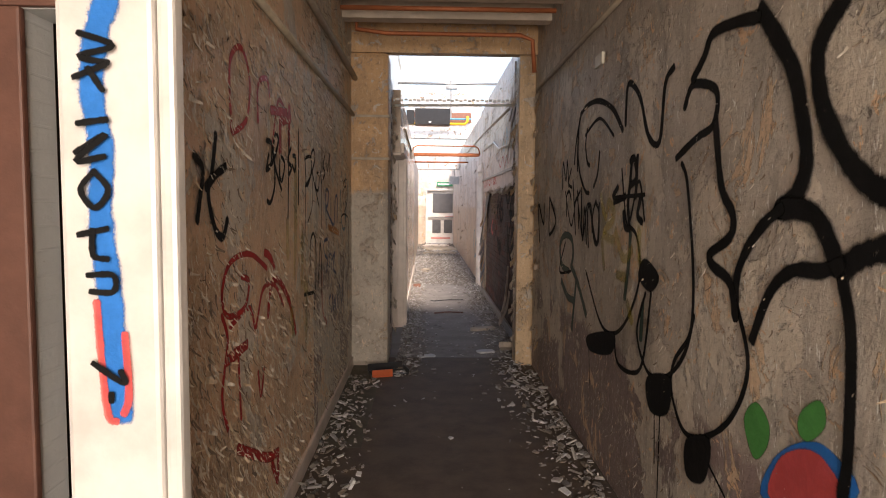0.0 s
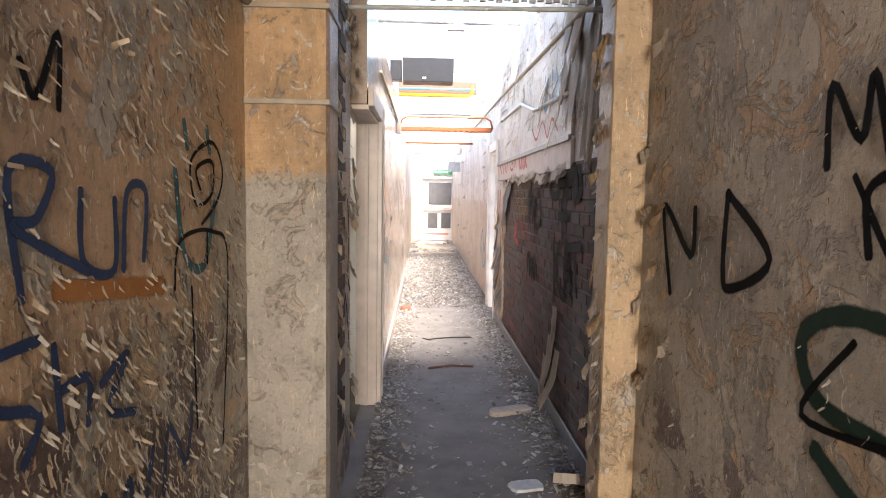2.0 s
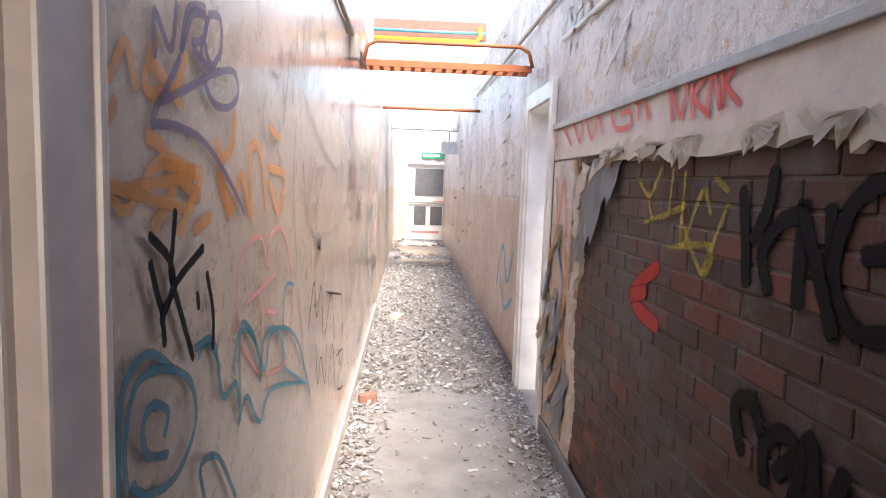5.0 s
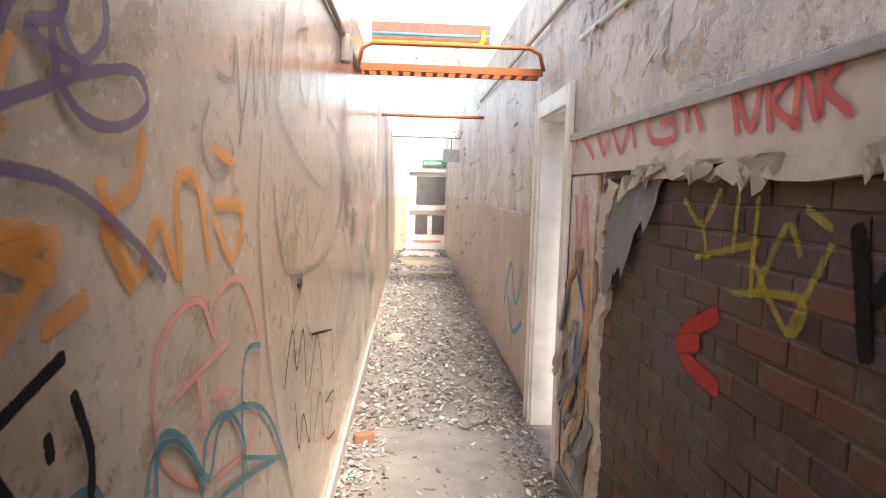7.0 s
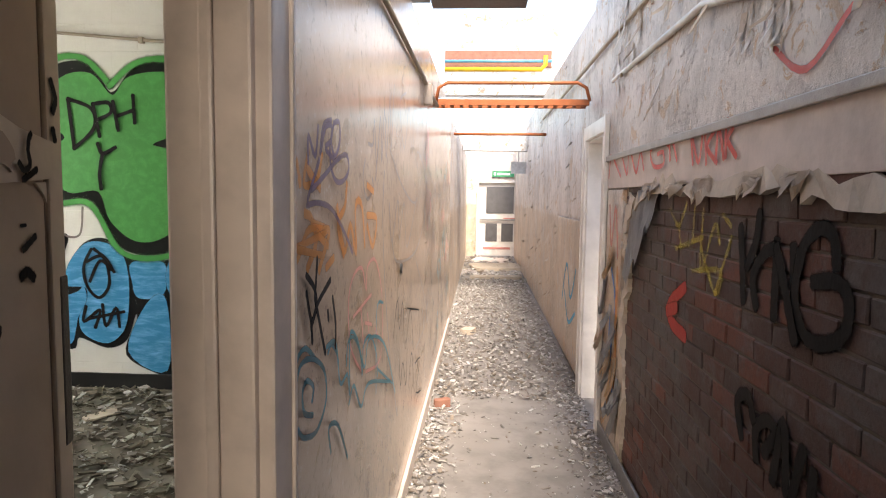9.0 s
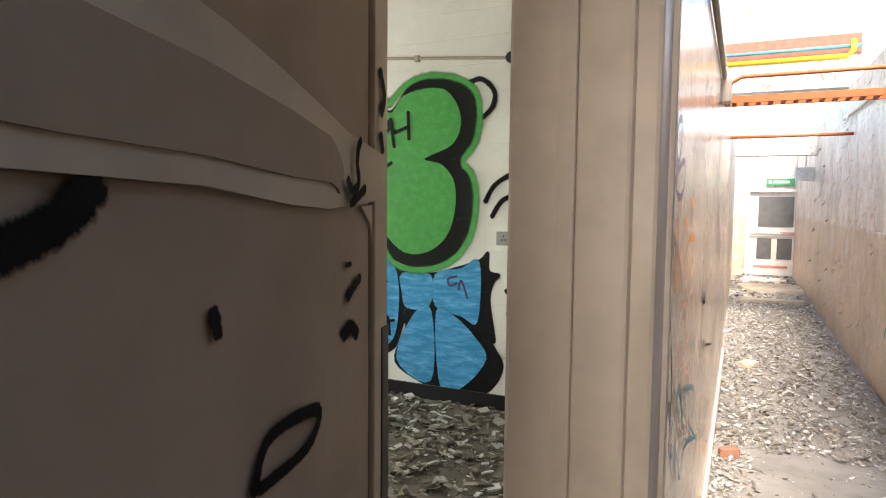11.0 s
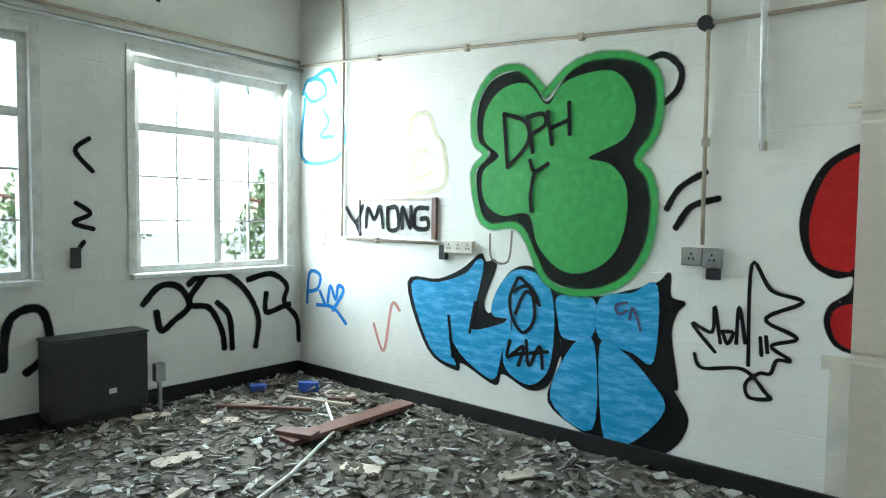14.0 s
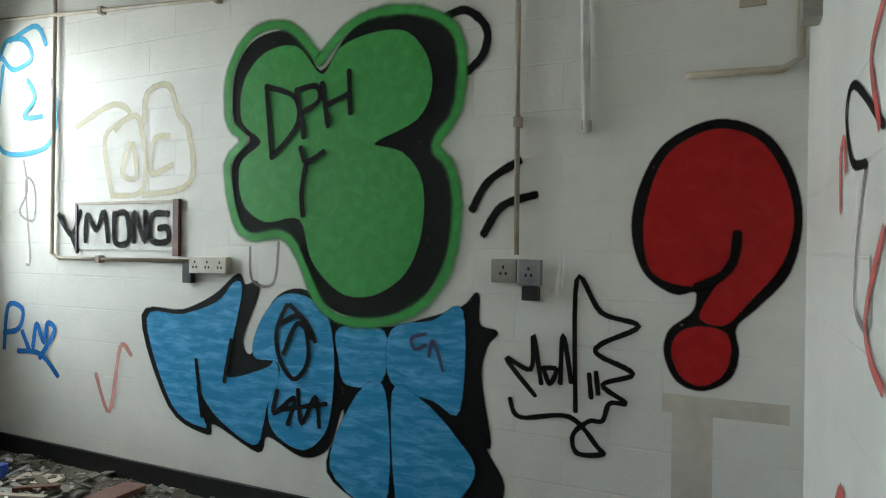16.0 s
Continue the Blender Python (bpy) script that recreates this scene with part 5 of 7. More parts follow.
fill("graffiti_green", "large green bubble shape with black shadow sprayed on the white wall", "G", "black", 1, [[(-2.88, 2.46), (-3.04, 2.69), (-3.32, 2.69), (-3.47, 2.52), (-3.48, 2.24), (-3.36, 2.12), (-3.49, 1.98), (-3.45, 1.69), (-3.35, 1.58), (-3.11, 1.58), (-2.99, 1.42), (-2.83, 1.20), (-2.58, 1.14), (-2.30, 1.22), (-2.14, 1.43), (-2.08, 1.70), (-2.12, 1.91), (-2.19, 2.03), (-2.09, 2.18), (-2.06, 2.41), (-2.10, 2.58), (-2.27, 2.68), (-2.50, 2.71), (-2.69, 2.65)]])
fill("graffiti_green", "bright green bubble fill", "G", "green", 2, [[(-2.87, 2.44), (-3.04, 2.61), (-3.26, 2.60), (-3.41, 2.45), (-3.42, 2.23), (-3.28, 2.10), (-3.43, 1.98), (-3.41, 1.76), (-3.25, 1.65), (-3.01, 1.66), (-2.92, 1.43), (-2.74, 1.27), (-2.54, 1.26), (-2.35, 1.38), (-2.26, 1.59), (-2.26, 1.84), (-2.37, 1.99), (-2.54, 2.05), (-2.29, 2.16), (-2.21, 2.32), (-2.25, 2.49), (-2.37, 2.61), (-2.57, 2.62), (-2.75, 2.57)]])
stroke("graffiti_green", "green spray halo outline", "G", "green", 3, 0.07, core=0.2, lines=[[(-2.88, 2.52), (-3.09, 2.73), (-3.34, 2.73), (-3.51, 2.53), (-3.52, 2.24), (-3.41, 2.12), (-3.53, 1.98), (-3.47, 1.67), (-3.35, 1.56), (-3.08, 1.55), (-2.85, 1.18), (-2.57, 1.11), (-2.28, 1.20), (-2.11, 1.41), (-2.06, 1.71), (-2.10, 1.91), (-2.18, 2.02), (-2.07, 2.18), (-2.04, 2.41), (-2.09, 2.59), (-2.27, 2.70), (-2.52, 2.73), (-2.71, 2.67), (-2.88, 2.52)]])
stroke("graffiti_tag", "black DPH letters sprayed on the green shape", "G", "black", 4, 0.030, [[(-3.24, 2.41), (-3.20, 2.01)],
    [(-3.24, 2.41), (-3.04, 2.33), (-3.03, 2.17), (-3.20, 2.01)],
    [(-3.03, 2.37), (-2.98, 2.11)],
    [(-3.03, 2.37), (-2.90, 2.38), (-2.88, 2.30), (-3.00, 2.24)],
    [(-2.86, 2.39), (-2.82, 2.16)],
    [(-2.69, 2.44), (-2.68, 2.22)],
    [(-2.84, 2.27), (-2.69, 2.32)],
    [(-3.00, 2.05), (-2.96, 1.97), (-2.85, 2.02)],
    [(-2.96, 1.97), (-2.99, 1.81), (-2.98, 1.68)]])
stroke("graffiti_ring", "black sprayed ring and motion arcs", "G", "black", 2, 0.040, [[(-2.16, 2.64), (-2.03, 2.67), (-1.92, 2.57), (-1.93, 2.45), (-2.01, 2.37)],
    [(-1.98, 1.70), (-1.90, 1.83), (-1.75, 1.92)],
    [(-1.92, 1.58), (-1.83, 1.71), (-1.67, 1.76)]])
stroke("graffiti_tag", "thin black pointed scribble tag", "G", "black", 2, 0.022, [[(-1.78, 0.80), (-1.73, 0.72), (-1.50, 0.75), (-1.37, 0.63), (-1.35, 0.60), (-1.46, 0.59), (-1.48, 0.67), (-1.41, 0.74), (-1.35, 0.75), (-1.32, 0.83), (-1.25, 0.84), (-1.35, 0.91), (-1.22, 0.97), (-1.37, 1.04), (-1.36, 1.09), (-1.20, 1.18), (-1.36, 1.23), (-1.47, 1.37), (-1.47, 0.78)],
    [(-1.66, 0.83), (-1.80, 0.99), (-1.68, 0.95), (-1.67, 1.11), (-1.63, 0.89)],
    [(-1.62, 0.96), (-1.59, 0.89), (-1.56, 0.96), (-1.62, 0.96)],
    [(-1.54, 0.90), (-1.53, 1.12), (-1.49, 0.91)],
    [(-1.41, 0.95), (-1.40, 0.85)],
    [(-1.38, 0.96), (-1.37, 0.87)]])
stroke("graffiti_tag", "black letters YMONG on a narrow board", "G", "black", 5, 0.040, [[(-5.02, 1.70), (-4.89, 1.57), (-4.80, 1.72)],
    [(-4.89, 1.57), (-4.83, 1.46)],
    [(-4.75, 1.53), (-4.73, 1.70), (-4.64, 1.60), (-4.57, 1.72), (-4.53, 1.53)],
    [(-4.47, 1.70), (-4.36, 1.70), (-4.34, 1.53), (-4.46, 1.52), (-4.47, 1.70)],
    [(-4.29, 1.53), (-4.29, 1.71), (-4.19, 1.53), (-4.19, 1.71)],
    [(-4.00, 1.70), (-4.13, 1.69), (-4.14, 1.54), (-4.00, 1.53), (-4.00, 1.61), (-4.07, 1.61)]])
stroke("graffiti_bubble", "black outline bubble letters under the window", "W", "black", 1, 0.055, [[(10.11, 0.79), (10.15, 0.63), (10.26, 0.70), (10.40, 0.82), (10.31, 0.99), (10.14, 1.01), (10.0, 0.87)],
    [(10.55, 1.07), (10.42, 0.91), (10.42, 0.82), (10.59, 0.78), (10.71, 0.57), (10.74, 0.39)],
    [(10.40, 1.01), (10.50, 1.07), (10.75, 1.07), (10.96, 0.91), (11.10, 0.64), (11.07, 0.36)],
    [(10.67, 0.82), (10.79, 0.68), (10.82, 0.38)],
    [(10.99, 1.01), (11.25, 1.05), (11.43, 0.92), (11.40, 0.76), (11.55, 0.58), (11.58, 0.35)],
    [(11.19, 0.86), (11.19, 0.68), (11.37, 0.71), (11.46, 0.73)]])
stroke("graffiti_tag", "black letters JAMO KAT sprayed on the bricks", "R", "black", 2, 0.058, [[(7.49, 1.76), (7.44, 1.57), (7.62, 1.55), (7.72, 1.62)],
    [(7.41, 1.57), (7.35, 1.76), (7.22, 1.55)],
    [(7.38, 1.63), (7.25, 1.64)],
    [(7.16, 1.54), (7.14, 1.73), (7.08, 1.62), (7.03, 1.74), (6.97, 1.52)],
    [(6.94, 1.70), (6.86, 1.70), (6.83, 1.56), (6.91, 1.54), (6.94, 1.70)]])
stroke("graffiti_tag", "black letters KAT sprayed on the bricks", "R", "black", 2, 0.061, [[(7.54, 1.23), (7.46, 0.83)],
    [(7.34, 1.22), (7.47, 1.03), (7.23, 0.89)],
    [(7.18, 0.88), (7.15, 1.25), (7.00, 0.95)],
    [(7.16, 1.02), (7.05, 1.05)],
    [(7.09, 1.22), (6.79, 1.25)],
    [(6.93, 1.24), (6.88, 0.99)],
    [(7.41, 1.41), (7.16, 1.41)],
    [(7.31, 1.51), (7.26, 1.29)]])
fill("graffiti_flower", "orange red and blue sprayed shape with green petals", "R", "greenleaf", 1, [[(1.85, 0.75), (1.91, 0.84), (1.85, 0.91), (1.78, 0.87), (1.79, 0.80)],
    [(1.63, 0.91), (1.62, 0.96), (1.55, 1.01), (1.53, 0.96), (1.59, 0.90)]])
fill("graffiti_flower", "orange red sprayed arch", "R", "skyblue", 1, [[(1.78, 0.65), (1.74, 0.78), (1.61, 0.88), (1.50, 0.90), (1.41, 0.83)]])
fill("graffiti_flower", "orange red sprayed arch", "R", "redlet", 2, [[(1.74, 0.67), (1.71, 0.79), (1.61, 0.86), (1.52, 0.87), (1.46, 0.80)]])

fill("graffiti_blob", "red sprayed blob on the white side wall", "E", "redlet", 1, [[(10.9, 0.6), (10.7, 0.9), (10.5, 0.7), (10.6, 0.3), (10.85, 0.2)]])
fill("graffiti_blob", "blue sprayed blob low on the side wall", "E", "skyblue", 1, [[(11.3, 0.55), (11.1, 0.7), (11.05, 0.4), (11.25, 0.25)]])
stroke("graffiti_tag", "blue faded scrawl on the leaning sheet", "S", "cyan", 1, 0.040, [[(12.3, 1.0), (12.6, 0.7), (12.9, 1.0), (13.2, 0.6)], [(12.3, 0.6), (12.7, 0.45), (13.0, 0.7)]])
stroke("graffiti_tag", "pale blue capital letters high on the panel", "P", "cyan", 1, 0.020, [[(8.0, 2.45), (8.0, 2.2), (7.9, 2.2)], [(7.75, 2.45), (7.7, 2.2), (7.6, 2.45)], [(7.4, 2.45), (7.5, 2.3), (7.4, 2.2), (7.3, 2.3)]])

fill("graffiti_patch", "orange streak on the plaster patch", "B", "orange", 2, [[(10.44, 0.5), (10.5, 0.55), (10.5, 1.2), (10.45, 1.1)]])
stroke("graffiti_tag", "faded blue scribble on the plaster patch", "B", "skyblue", 1, 0.03, [[(10.5, 0.35), (10.6, 0.7), (10.52, 1.0), (10.66, 1.2)], [(10.7, 0.5), (10.66, 0.9)]])
stroke("graffiti_tag", "faded pink scribble on the plaster patch", "B", "pink", 1, 0.04, [[(10.5, 1.3), (10.6, 1.6), (10.7, 1.35), (10.78, 1.6)]])
stroke("graffiti_tag", "red looping spray on the panel", "P", "redlet", 2, 0.02, [[(7.5, 2.0), (7.7, 2.1), (7.85, 1.98), (8.05, 2.12), (8.3, 2.0), (8.5, 2.1)]])
stroke("graffiti_tag", "small yellow cross on the white door frame", "C", "orange", 1, 0.03, [[(11.8, 1.62), (11.9, 1.62)], [(11.84, 1.52), (11.84, 1.74)]])
stroke("graffiti_tag", "black scribbles between the windows", "W", "black", 1, 0.035, [[(9.6, 2.2), (9.5, 2.1), (9.62, 1.95)], [(9.5, 1.7), (9.6, 1.62), (9.48, 1.55), (9.62, 1.5)], [(9.55, 1.4), (9.48, 1.3)]])
stroke("graffiti_tag", "black number tag high above the windows", "W", "black", 1, 0.04, [[(9.6, 3.45), (9.75, 3.6), (9.8, 3.4)], [(9.9, 3.6), (9.9, 3.4), (10.05, 3.42), (10.02, 3.6), (9.9, 3.6)], [(10.15, 3.6), (10.15, 3.4)]])
stroke("graffiti_bubble", "black bubble outline beside the heater", "W", "black", 1, 0.06, [[(9.0, 0.5), (9.05, 0.85), (9.25, 0.9), (9.3, 0.6), (9.15, 0.45)]])
stroke("graffiti_tag", "black letters on the wall beside the room door", "D", "black", 2, 0.03, [[(6.55, 1.5), (6.6, 1.3), (6.56, 1.1), (6.66, 1.0)], [(6.5, 0.95), (6.62, 0.7)], [(6.0, 0.9), (6.2, 0.85), (6.45, 1.0)]])
stroke("graffiti_tag", "teal smiling face marks on the plaster", "N", "teal", 1, 0.03, [[(5.1, 1.75), (5.12, 1.68)], [(5.3, 1.75), (5.32, 1.68)], [(5.02, 1.6), (5.08, 1.35), (5.25, 1.3), (5.36, 1.5)]])
stroke("graffiti_tag", "dark purple looping letters sprayed on the beige gloss wall", "L", "purple", 2, 0.015, [[(8.005, 1.730), (8.006, 1.791), (8.063, 1.748), (8.090, 1.821)],
    [(8.109, 1.759), (8.140, 1.828), (8.221, 1.852)],
    [(8.116, 1.764), (8.160, 1.826), (8.227, 1.836), (8.217, 1.799), (8.157, 1.774), (8.248, 1.751)],
    [(8.244, 1.840), (8.217, 1.799), (8.257, 1.760), (8.316, 1.803), (8.308, 1.855), (8.244, 1.847)],
    [(8.201, 1.782), (8.213, 1.729), (8.271, 1.694), (8.362, 1.697), (8.434, 1.733), (8.400, 1.772), (8.284, 1.752), (8.139, 1.704), (8.021, 1.667)],
    [(8.103, 1.743), (8.042, 1.686), (8.001, 1.650), (7.996, 1.639)],
    [(7.991, 1.631), (8.083, 1.636), (8.208, 1.622), (8.313, 1.581), (8.425, 1.522), (8.491, 1.477)]])
stroke("graffiti_tag", "faded orange sprayed letters on the beige gloss wall", "L", "orange", 1, 0.026, [[(8.432, 1.688), (8.405, 1.621), (8.313, 1.573), (8.386, 1.481)],
    [(8.306, 1.622), (8.399, 1.489), (8.481, 1.564), (8.567, 1.467), (8.558, 1.621), (8.661, 1.620), (8.715, 1.483)],
    [(8.761, 1.585), (8.957, 1.566), (8.875, 1.466), (8.760, 1.549)],
    [(8.764, 1.690), (8.879, 1.670)],
    [(8.130, 1.563), (8.203, 1.557), (8.097, 1.469)],
    [(8.183, 1.466), (8.259, 1.483)],
    [(7.985, 1.612), (8.037, 1.599), (8.078, 1.542), (7.999, 1.484)],
    [(8.006, 1.715), (8.110, 1.673)],
    [(8.036, 1.588), (8.158, 1.568)],
    [(8.079, 1.561), (8.186, 1.523)]])
stroke("graffiti_tag", "orange sprayed zigzag near the room door", "L", "orange", 1, 0.02, [[(7.793, 1.723), (7.778, 1.671), (7.815, 1.672), (7.843, 1.723), (7.868, 1.675), (7.914, 1.730), (7.944, 1.678)],
    [(8.015, 1.755), (7.977, 1.679), (8.090, 1.695), (8.135, 1.755)],
    [(7.765, 1.628), (7.762, 1.569), (7.808, 1.512)],
    [(7.881, 1.647), (7.837, 1.582), (7.905, 1.510), (8.008, 1.574), (8.174, 1.560), (7.907, 1.540)],
    [(7.761, 1.560), (8.126, 1.503)],
    [(7.775, 1.607), (7.759, 1.509)]])
stroke("graffiti_tag", "black DK initials sprayed on the beige wall", "L", "black", 3, 0.017, [[(8.069, 1.500), (8.054, 1.441), (8.046, 1.406), (8.078, 1.351), (8.140, 1.249)],
    [(7.971, 1.471), (8.037, 1.433), (8.056, 1.390), (8.011, 1.358), (7.968, 1.431)],
    [(8.196, 1.431), (8.080, 1.396), (8.038, 1.372), (8.005, 1.343)],
    [(8.218, 1.380), (8.250, 1.303), (8.247, 1.240)],
    [(8.163, 1.352), (8.166, 1.333)],
    [(8.011, 1.358), (8.018, 1.306)]])
stroke("graffiti_spiral", "teal looping bubble outline on the beige wall", "L", "teal", 2, 0.012, [[(8.185, 1.236), (8.220, 1.251), (8.275, 1.219), (8.304, 1.181)],
    [(8.407, 1.143), (8.437, 1.208), (8.525, 1.201), (8.625, 1.125), (8.660, 1.040), (8.683, 1.138), (8.817, 1.142), (8.946, 1.042), (8.974, 0.945)],
    [(8.943, 0.886), (8.951, 1.211), (9.107, 1.216)],
    [(8.974, 0.974), (9.384, 0.793)]])
stroke("graffiti_spiral", "teal spiral sprayed low on the beige wall", "L", "teal", 2, 0.014, [[(7.864, 1.112), (7.880, 1.267), (7.962, 1.303), (8.054, 1.254)],
    [(7.890, 1.130), (7.886, 1.204), (7.927, 1.271), (8.034, 1.260), (8.139, 1.203), (8.160, 1.120), (8.068, 1.071), (7.954, 1.095), (7.905, 1.133)],
    [(8.029, 1.123), (7.956, 1.154), (7.941, 1.203), (7.977, 1.223), (8.032, 1.192), (8.019, 1.162)],
    [(8.164, 1.258), (8.267, 1.243), (8.321, 1.115), (8.417, 1.112), (8.450, 1.040), (8.454, 1.223), (8.566, 1.187), (8.693, 1.058), (8.791, 1.139), (9.152, 1.027), (9.481, 0.717)],
    [(8.205, 0.956), (8.182, 1.033), (8.289, 1.000), (8.411, 0.855)],
    [(8.449, 1.009), (8.524, 1.045), (8.646, 0.934), (8.790, 0.973), (9.306, 0.824)]])
stroke("graffiti_heart", "red sprayed heart outline with initials", "L", "pink", 1, 0.014, [[(8.681, 1.043), (8.493, 1.176), (8.456, 1.328), (8.533, 1.400), (8.672, 1.408), (8.752, 1.323), (8.777, 1.403), (8.954, 1.403), (9.107, 1.231), (9.071, 0.998), (8.743, 1.028)],
    [(8.527, 1.268), (8.845, 1.290)],
    [(8.648, 1.277), (8.703, 1.107)],
    [(8.772, 1.232), (8.793, 1.162)],
    [(8.727, 1.208), (8.843, 1.179)],
    [(8.949, 1.141), (9.038, 1.069)]])
stroke("graffiti_tag", "tall grey drippy letters on the gloss wall", "L", "grey", 1, 0.013, [[(8.790, 1.838), (8.884, 1.846), (8.912, 1.937), (8.961, 1.778), (9.052, 1.965), (9.081, 1.790), (9.150, 1.999), (9.206, 1.817), (9.300, 2.092), (9.339, 1.863), (9.427, 2.155), (9.383, 2.015)],
    [(8.725, 1.778), (8.683, 1.708), (8.762, 1.643), (8.880, 1.683), (8.856, 1.719)],
    [(8.933, 1.717), (8.992, 1.848)],
    [(9.298, 1.858), (9.690, 1.714), (10.258, 1.615), (10.539, 1.694), (10.426, 1.921), (10.878, 1.850), (11.174, 1.677)],
    [(10.871, 1.937), (12.412, 1.651), (13.366, 1.863)],
    [(9.870, 2.188), (9.628, 2.098), (9.811, 1.899), (10.006, 2.135), (10.164, 1.894), (10.320, 2.176)],
    [(10.461, 1.244), (11.255, 0.764), (10.489, 0.691)]])
stroke("graffiti_tag", "grey scrawled word on the gloss wall", "L", "grey", 1, 0.015, [[(9.297, 1.618), (9.384, 1.448), (9.579, 1.636), (9.636, 1.445), (9.817, 1.617), (9.959, 1.376), (10.440, 1.640)],
    [(9.384, 1.448), (9.582, 1.336), (10.457, 1.325), (11.182, 1.579)],
    [(9.147, 1.752), (9.111, 1.531), (9.215, 1.175), (9.384, 0.847), (9.591, 0.567)]])
stroke("graffiti_tag", "thin dark capital letters MATTE on the gloss wall", "L", "black", 2, 0.01, [[(9.431, 0.996), (9.563, 1.149), (9.643, 0.992), (9.763, 1.106), (9.834, 0.874)],
    [(9.905, 0.831), (10.117, 1.003), (10.296, 0.726)],
    [(9.968, 1.038), (10.583, 0.919)],
    [(10.583, 0.919), (10.714, 0.620)],
    [(9.609, 0.882), (9.683, 0.692), (9.769, 0.787), (9.910, 0.624), (9.946, 0.794)],
    [(10.054, 0.564), (10.208, 0.729), (10.343, 0.469)],
    [(10.394, 0.613), (10.718, 0.559), (10.462, 0.420), (10.781, 0.321)]])
stroke("graffiti_patch", "yellow green sprayed patch beside the door frame", "L", "yellow", 1, 0.03, [[(7.800, 1.513), (7.786, 1.426)]])
stroke("graffiti_tag", "yellow spray scribble on the bricks", "R", "yellow", 1, 0.02, [[(9.482, 1.612), (9.349, 1.541), (9.251, 1.640)],
    [(9.349, 1.541), (9.298, 1.447)],
    [(9.146, 1.629), (9.159, 1.481)],
    [(9.049, 1.620), (9.048, 1.379), (8.924, 1.560), (8.863, 1.503)],
    [(9.375, 1.440), (9.035, 1.512)],
    [(9.059, 1.466), (8.892, 1.315), (8.850, 1.403), (9.144, 1.368)],
    [(8.765, 1.529), (8.892, 1.315)],
    [(8.850, 1.604), (8.770, 1.567)]])
stroke("graffiti_tag", "red sprayed mark on the bricks", "R", "red", 1, 0.06, [[(9.238, 1.285), (9.437, 1.179), (9.393, 1.110), (9.210, 1.086)],
    [(9.458, 1.149), (9.338, 1.183)]])
stroke("graffiti_tag", "thick black letters YONG sprayed on the bricks", "R", "black", 2, 0.043, [[(8.686, 1.562), (8.666, 1.480), (8.639, 1.335)],
    [(8.550, 1.612), (8.567, 1.524), (8.619, 1.448)],
    [(8.543, 1.333), (8.574, 1.417), (8.505, 1.495), (8.436, 1.517)],
    [(8.424, 1.535), (8.419, 1.322)],
    [(8.422, 1.519), (8.355, 1.398), (8.294, 1.284)],
    [(8.332, 1.526), (8.294, 1.284)],
    [(8.118, 1.503), (8.138, 1.569), (8.203, 1.587), (8.279, 1.530), (8.309, 1.405), (8.253, 1.309), (8.157, 1.301), (8.066, 1.350), (8.060, 1.431), (8.114, 1.463), (8.213, 1.449)]])
stroke("graffiti_tag", "black scrawled letters low on the bricks", "R", "black", 2, 0.045, [[(8.601, 0.898), (8.641, 0.997), (8.568, 1.040), (8.519, 0.984)],
    [(8.486, 0.871), (8.496, 0.956), (8.427, 1.008), (8.371, 0.987), (8.433, 0.911)],
    [(8.372, 0.853), (8.327, 1.037), (8.290, 0.859)],
    [(8.216, 1.002), (8.258, 0.858)],
    [(8.157, 0.967), (8.163, 0.905)]])
stroke("graffiti_tag", "red sprayed capital letters on the long board", "R", "redlet", 11, 0.022, [[(10.795, 1.938), (10.827, 1.792)],
    [(10.683, 1.900), (10.473, 1.791)],
    [(10.447, 1.908), (10.304, 1.796), (10.283, 1.919)],
    [(10.204, 1.899), (10.082, 1.797), (9.999, 1.903), (9.924, 1.810)],
    [(9.464, 1.833), (9.493, 1.898), (9.649, 1.926), (9.794, 1.893), (9.731, 1.817), (9.566, 1.815), (9.573, 1.871), (9.665, 1.870)],
    [(9.436, 1.908), (9.369, 1.825)],
    [(9.158, 1.799), (9.188, 1.914), (9.091, 1.800), (9.055, 1.914)],
    [(9.030, 1.910), (9.003, 1.792)],
    [(8.929, 1.906), (8.999, 1.852), (8.894, 1.789)],
    [(8.904, 1.790), (8.889, 1.912), (8.828, 1.800)],
    [(8.820, 1.805), (8.825, 1.924), (8.763, 1.900), (8.809, 1.863), (8.727, 1.801)]])
stroke("graffiti_bubble", "large thick black bubble outlines on peeling grey wall", "R", "black", 2, 0.06, [[(1.911, 2.082), (1.828, 1.994), (1.735, 1.879), (1.687, 1.765), (1.651, 1.629), (1.682, 1.541), (1.758, 1.496)],
    [(1.535, 1.995), (1.605, 1.934), (1.623, 1.869), (1.591, 1.751), (1.506, 1.632), (1.423, 1.562), (1.354, 1.529)],
    [(1.483, 1.350), (1.428, 1.389), (1.345, 1.414)],
    [(1.758, 1.496), (1.603, 1.482), (1.501, 1.362)]])
stroke("graffiti_bubble", "black sprayed bubble outlines on peeling grey wall", "R", "black", 2, 0.04, [[(2.380, 1.975), (2.290, 2.037), (2.228, 2.100), (2.067, 2.093), (1.926, 2.069)],
    [(2.180, 1.783), (2.120, 1.569), (2.034, 1.476), (2.047, 1.402), (2.185, 1.336), (2.160, 1.298), (2.034, 1.255), (1.988, 1.152)],
    [(1.988, 1.152), (1.982, 1.298), (1.873, 1.428), (1.758, 1.496)],
    [(1.879, 1.102), (1.796, 1.252), (1.690, 1.328), (1.569, 1.341), (1.495, 1.363)],
    [(1.481, 1.324), (1.441, 1.196), (1.430, 0.932), (1.441, 0.818)]])
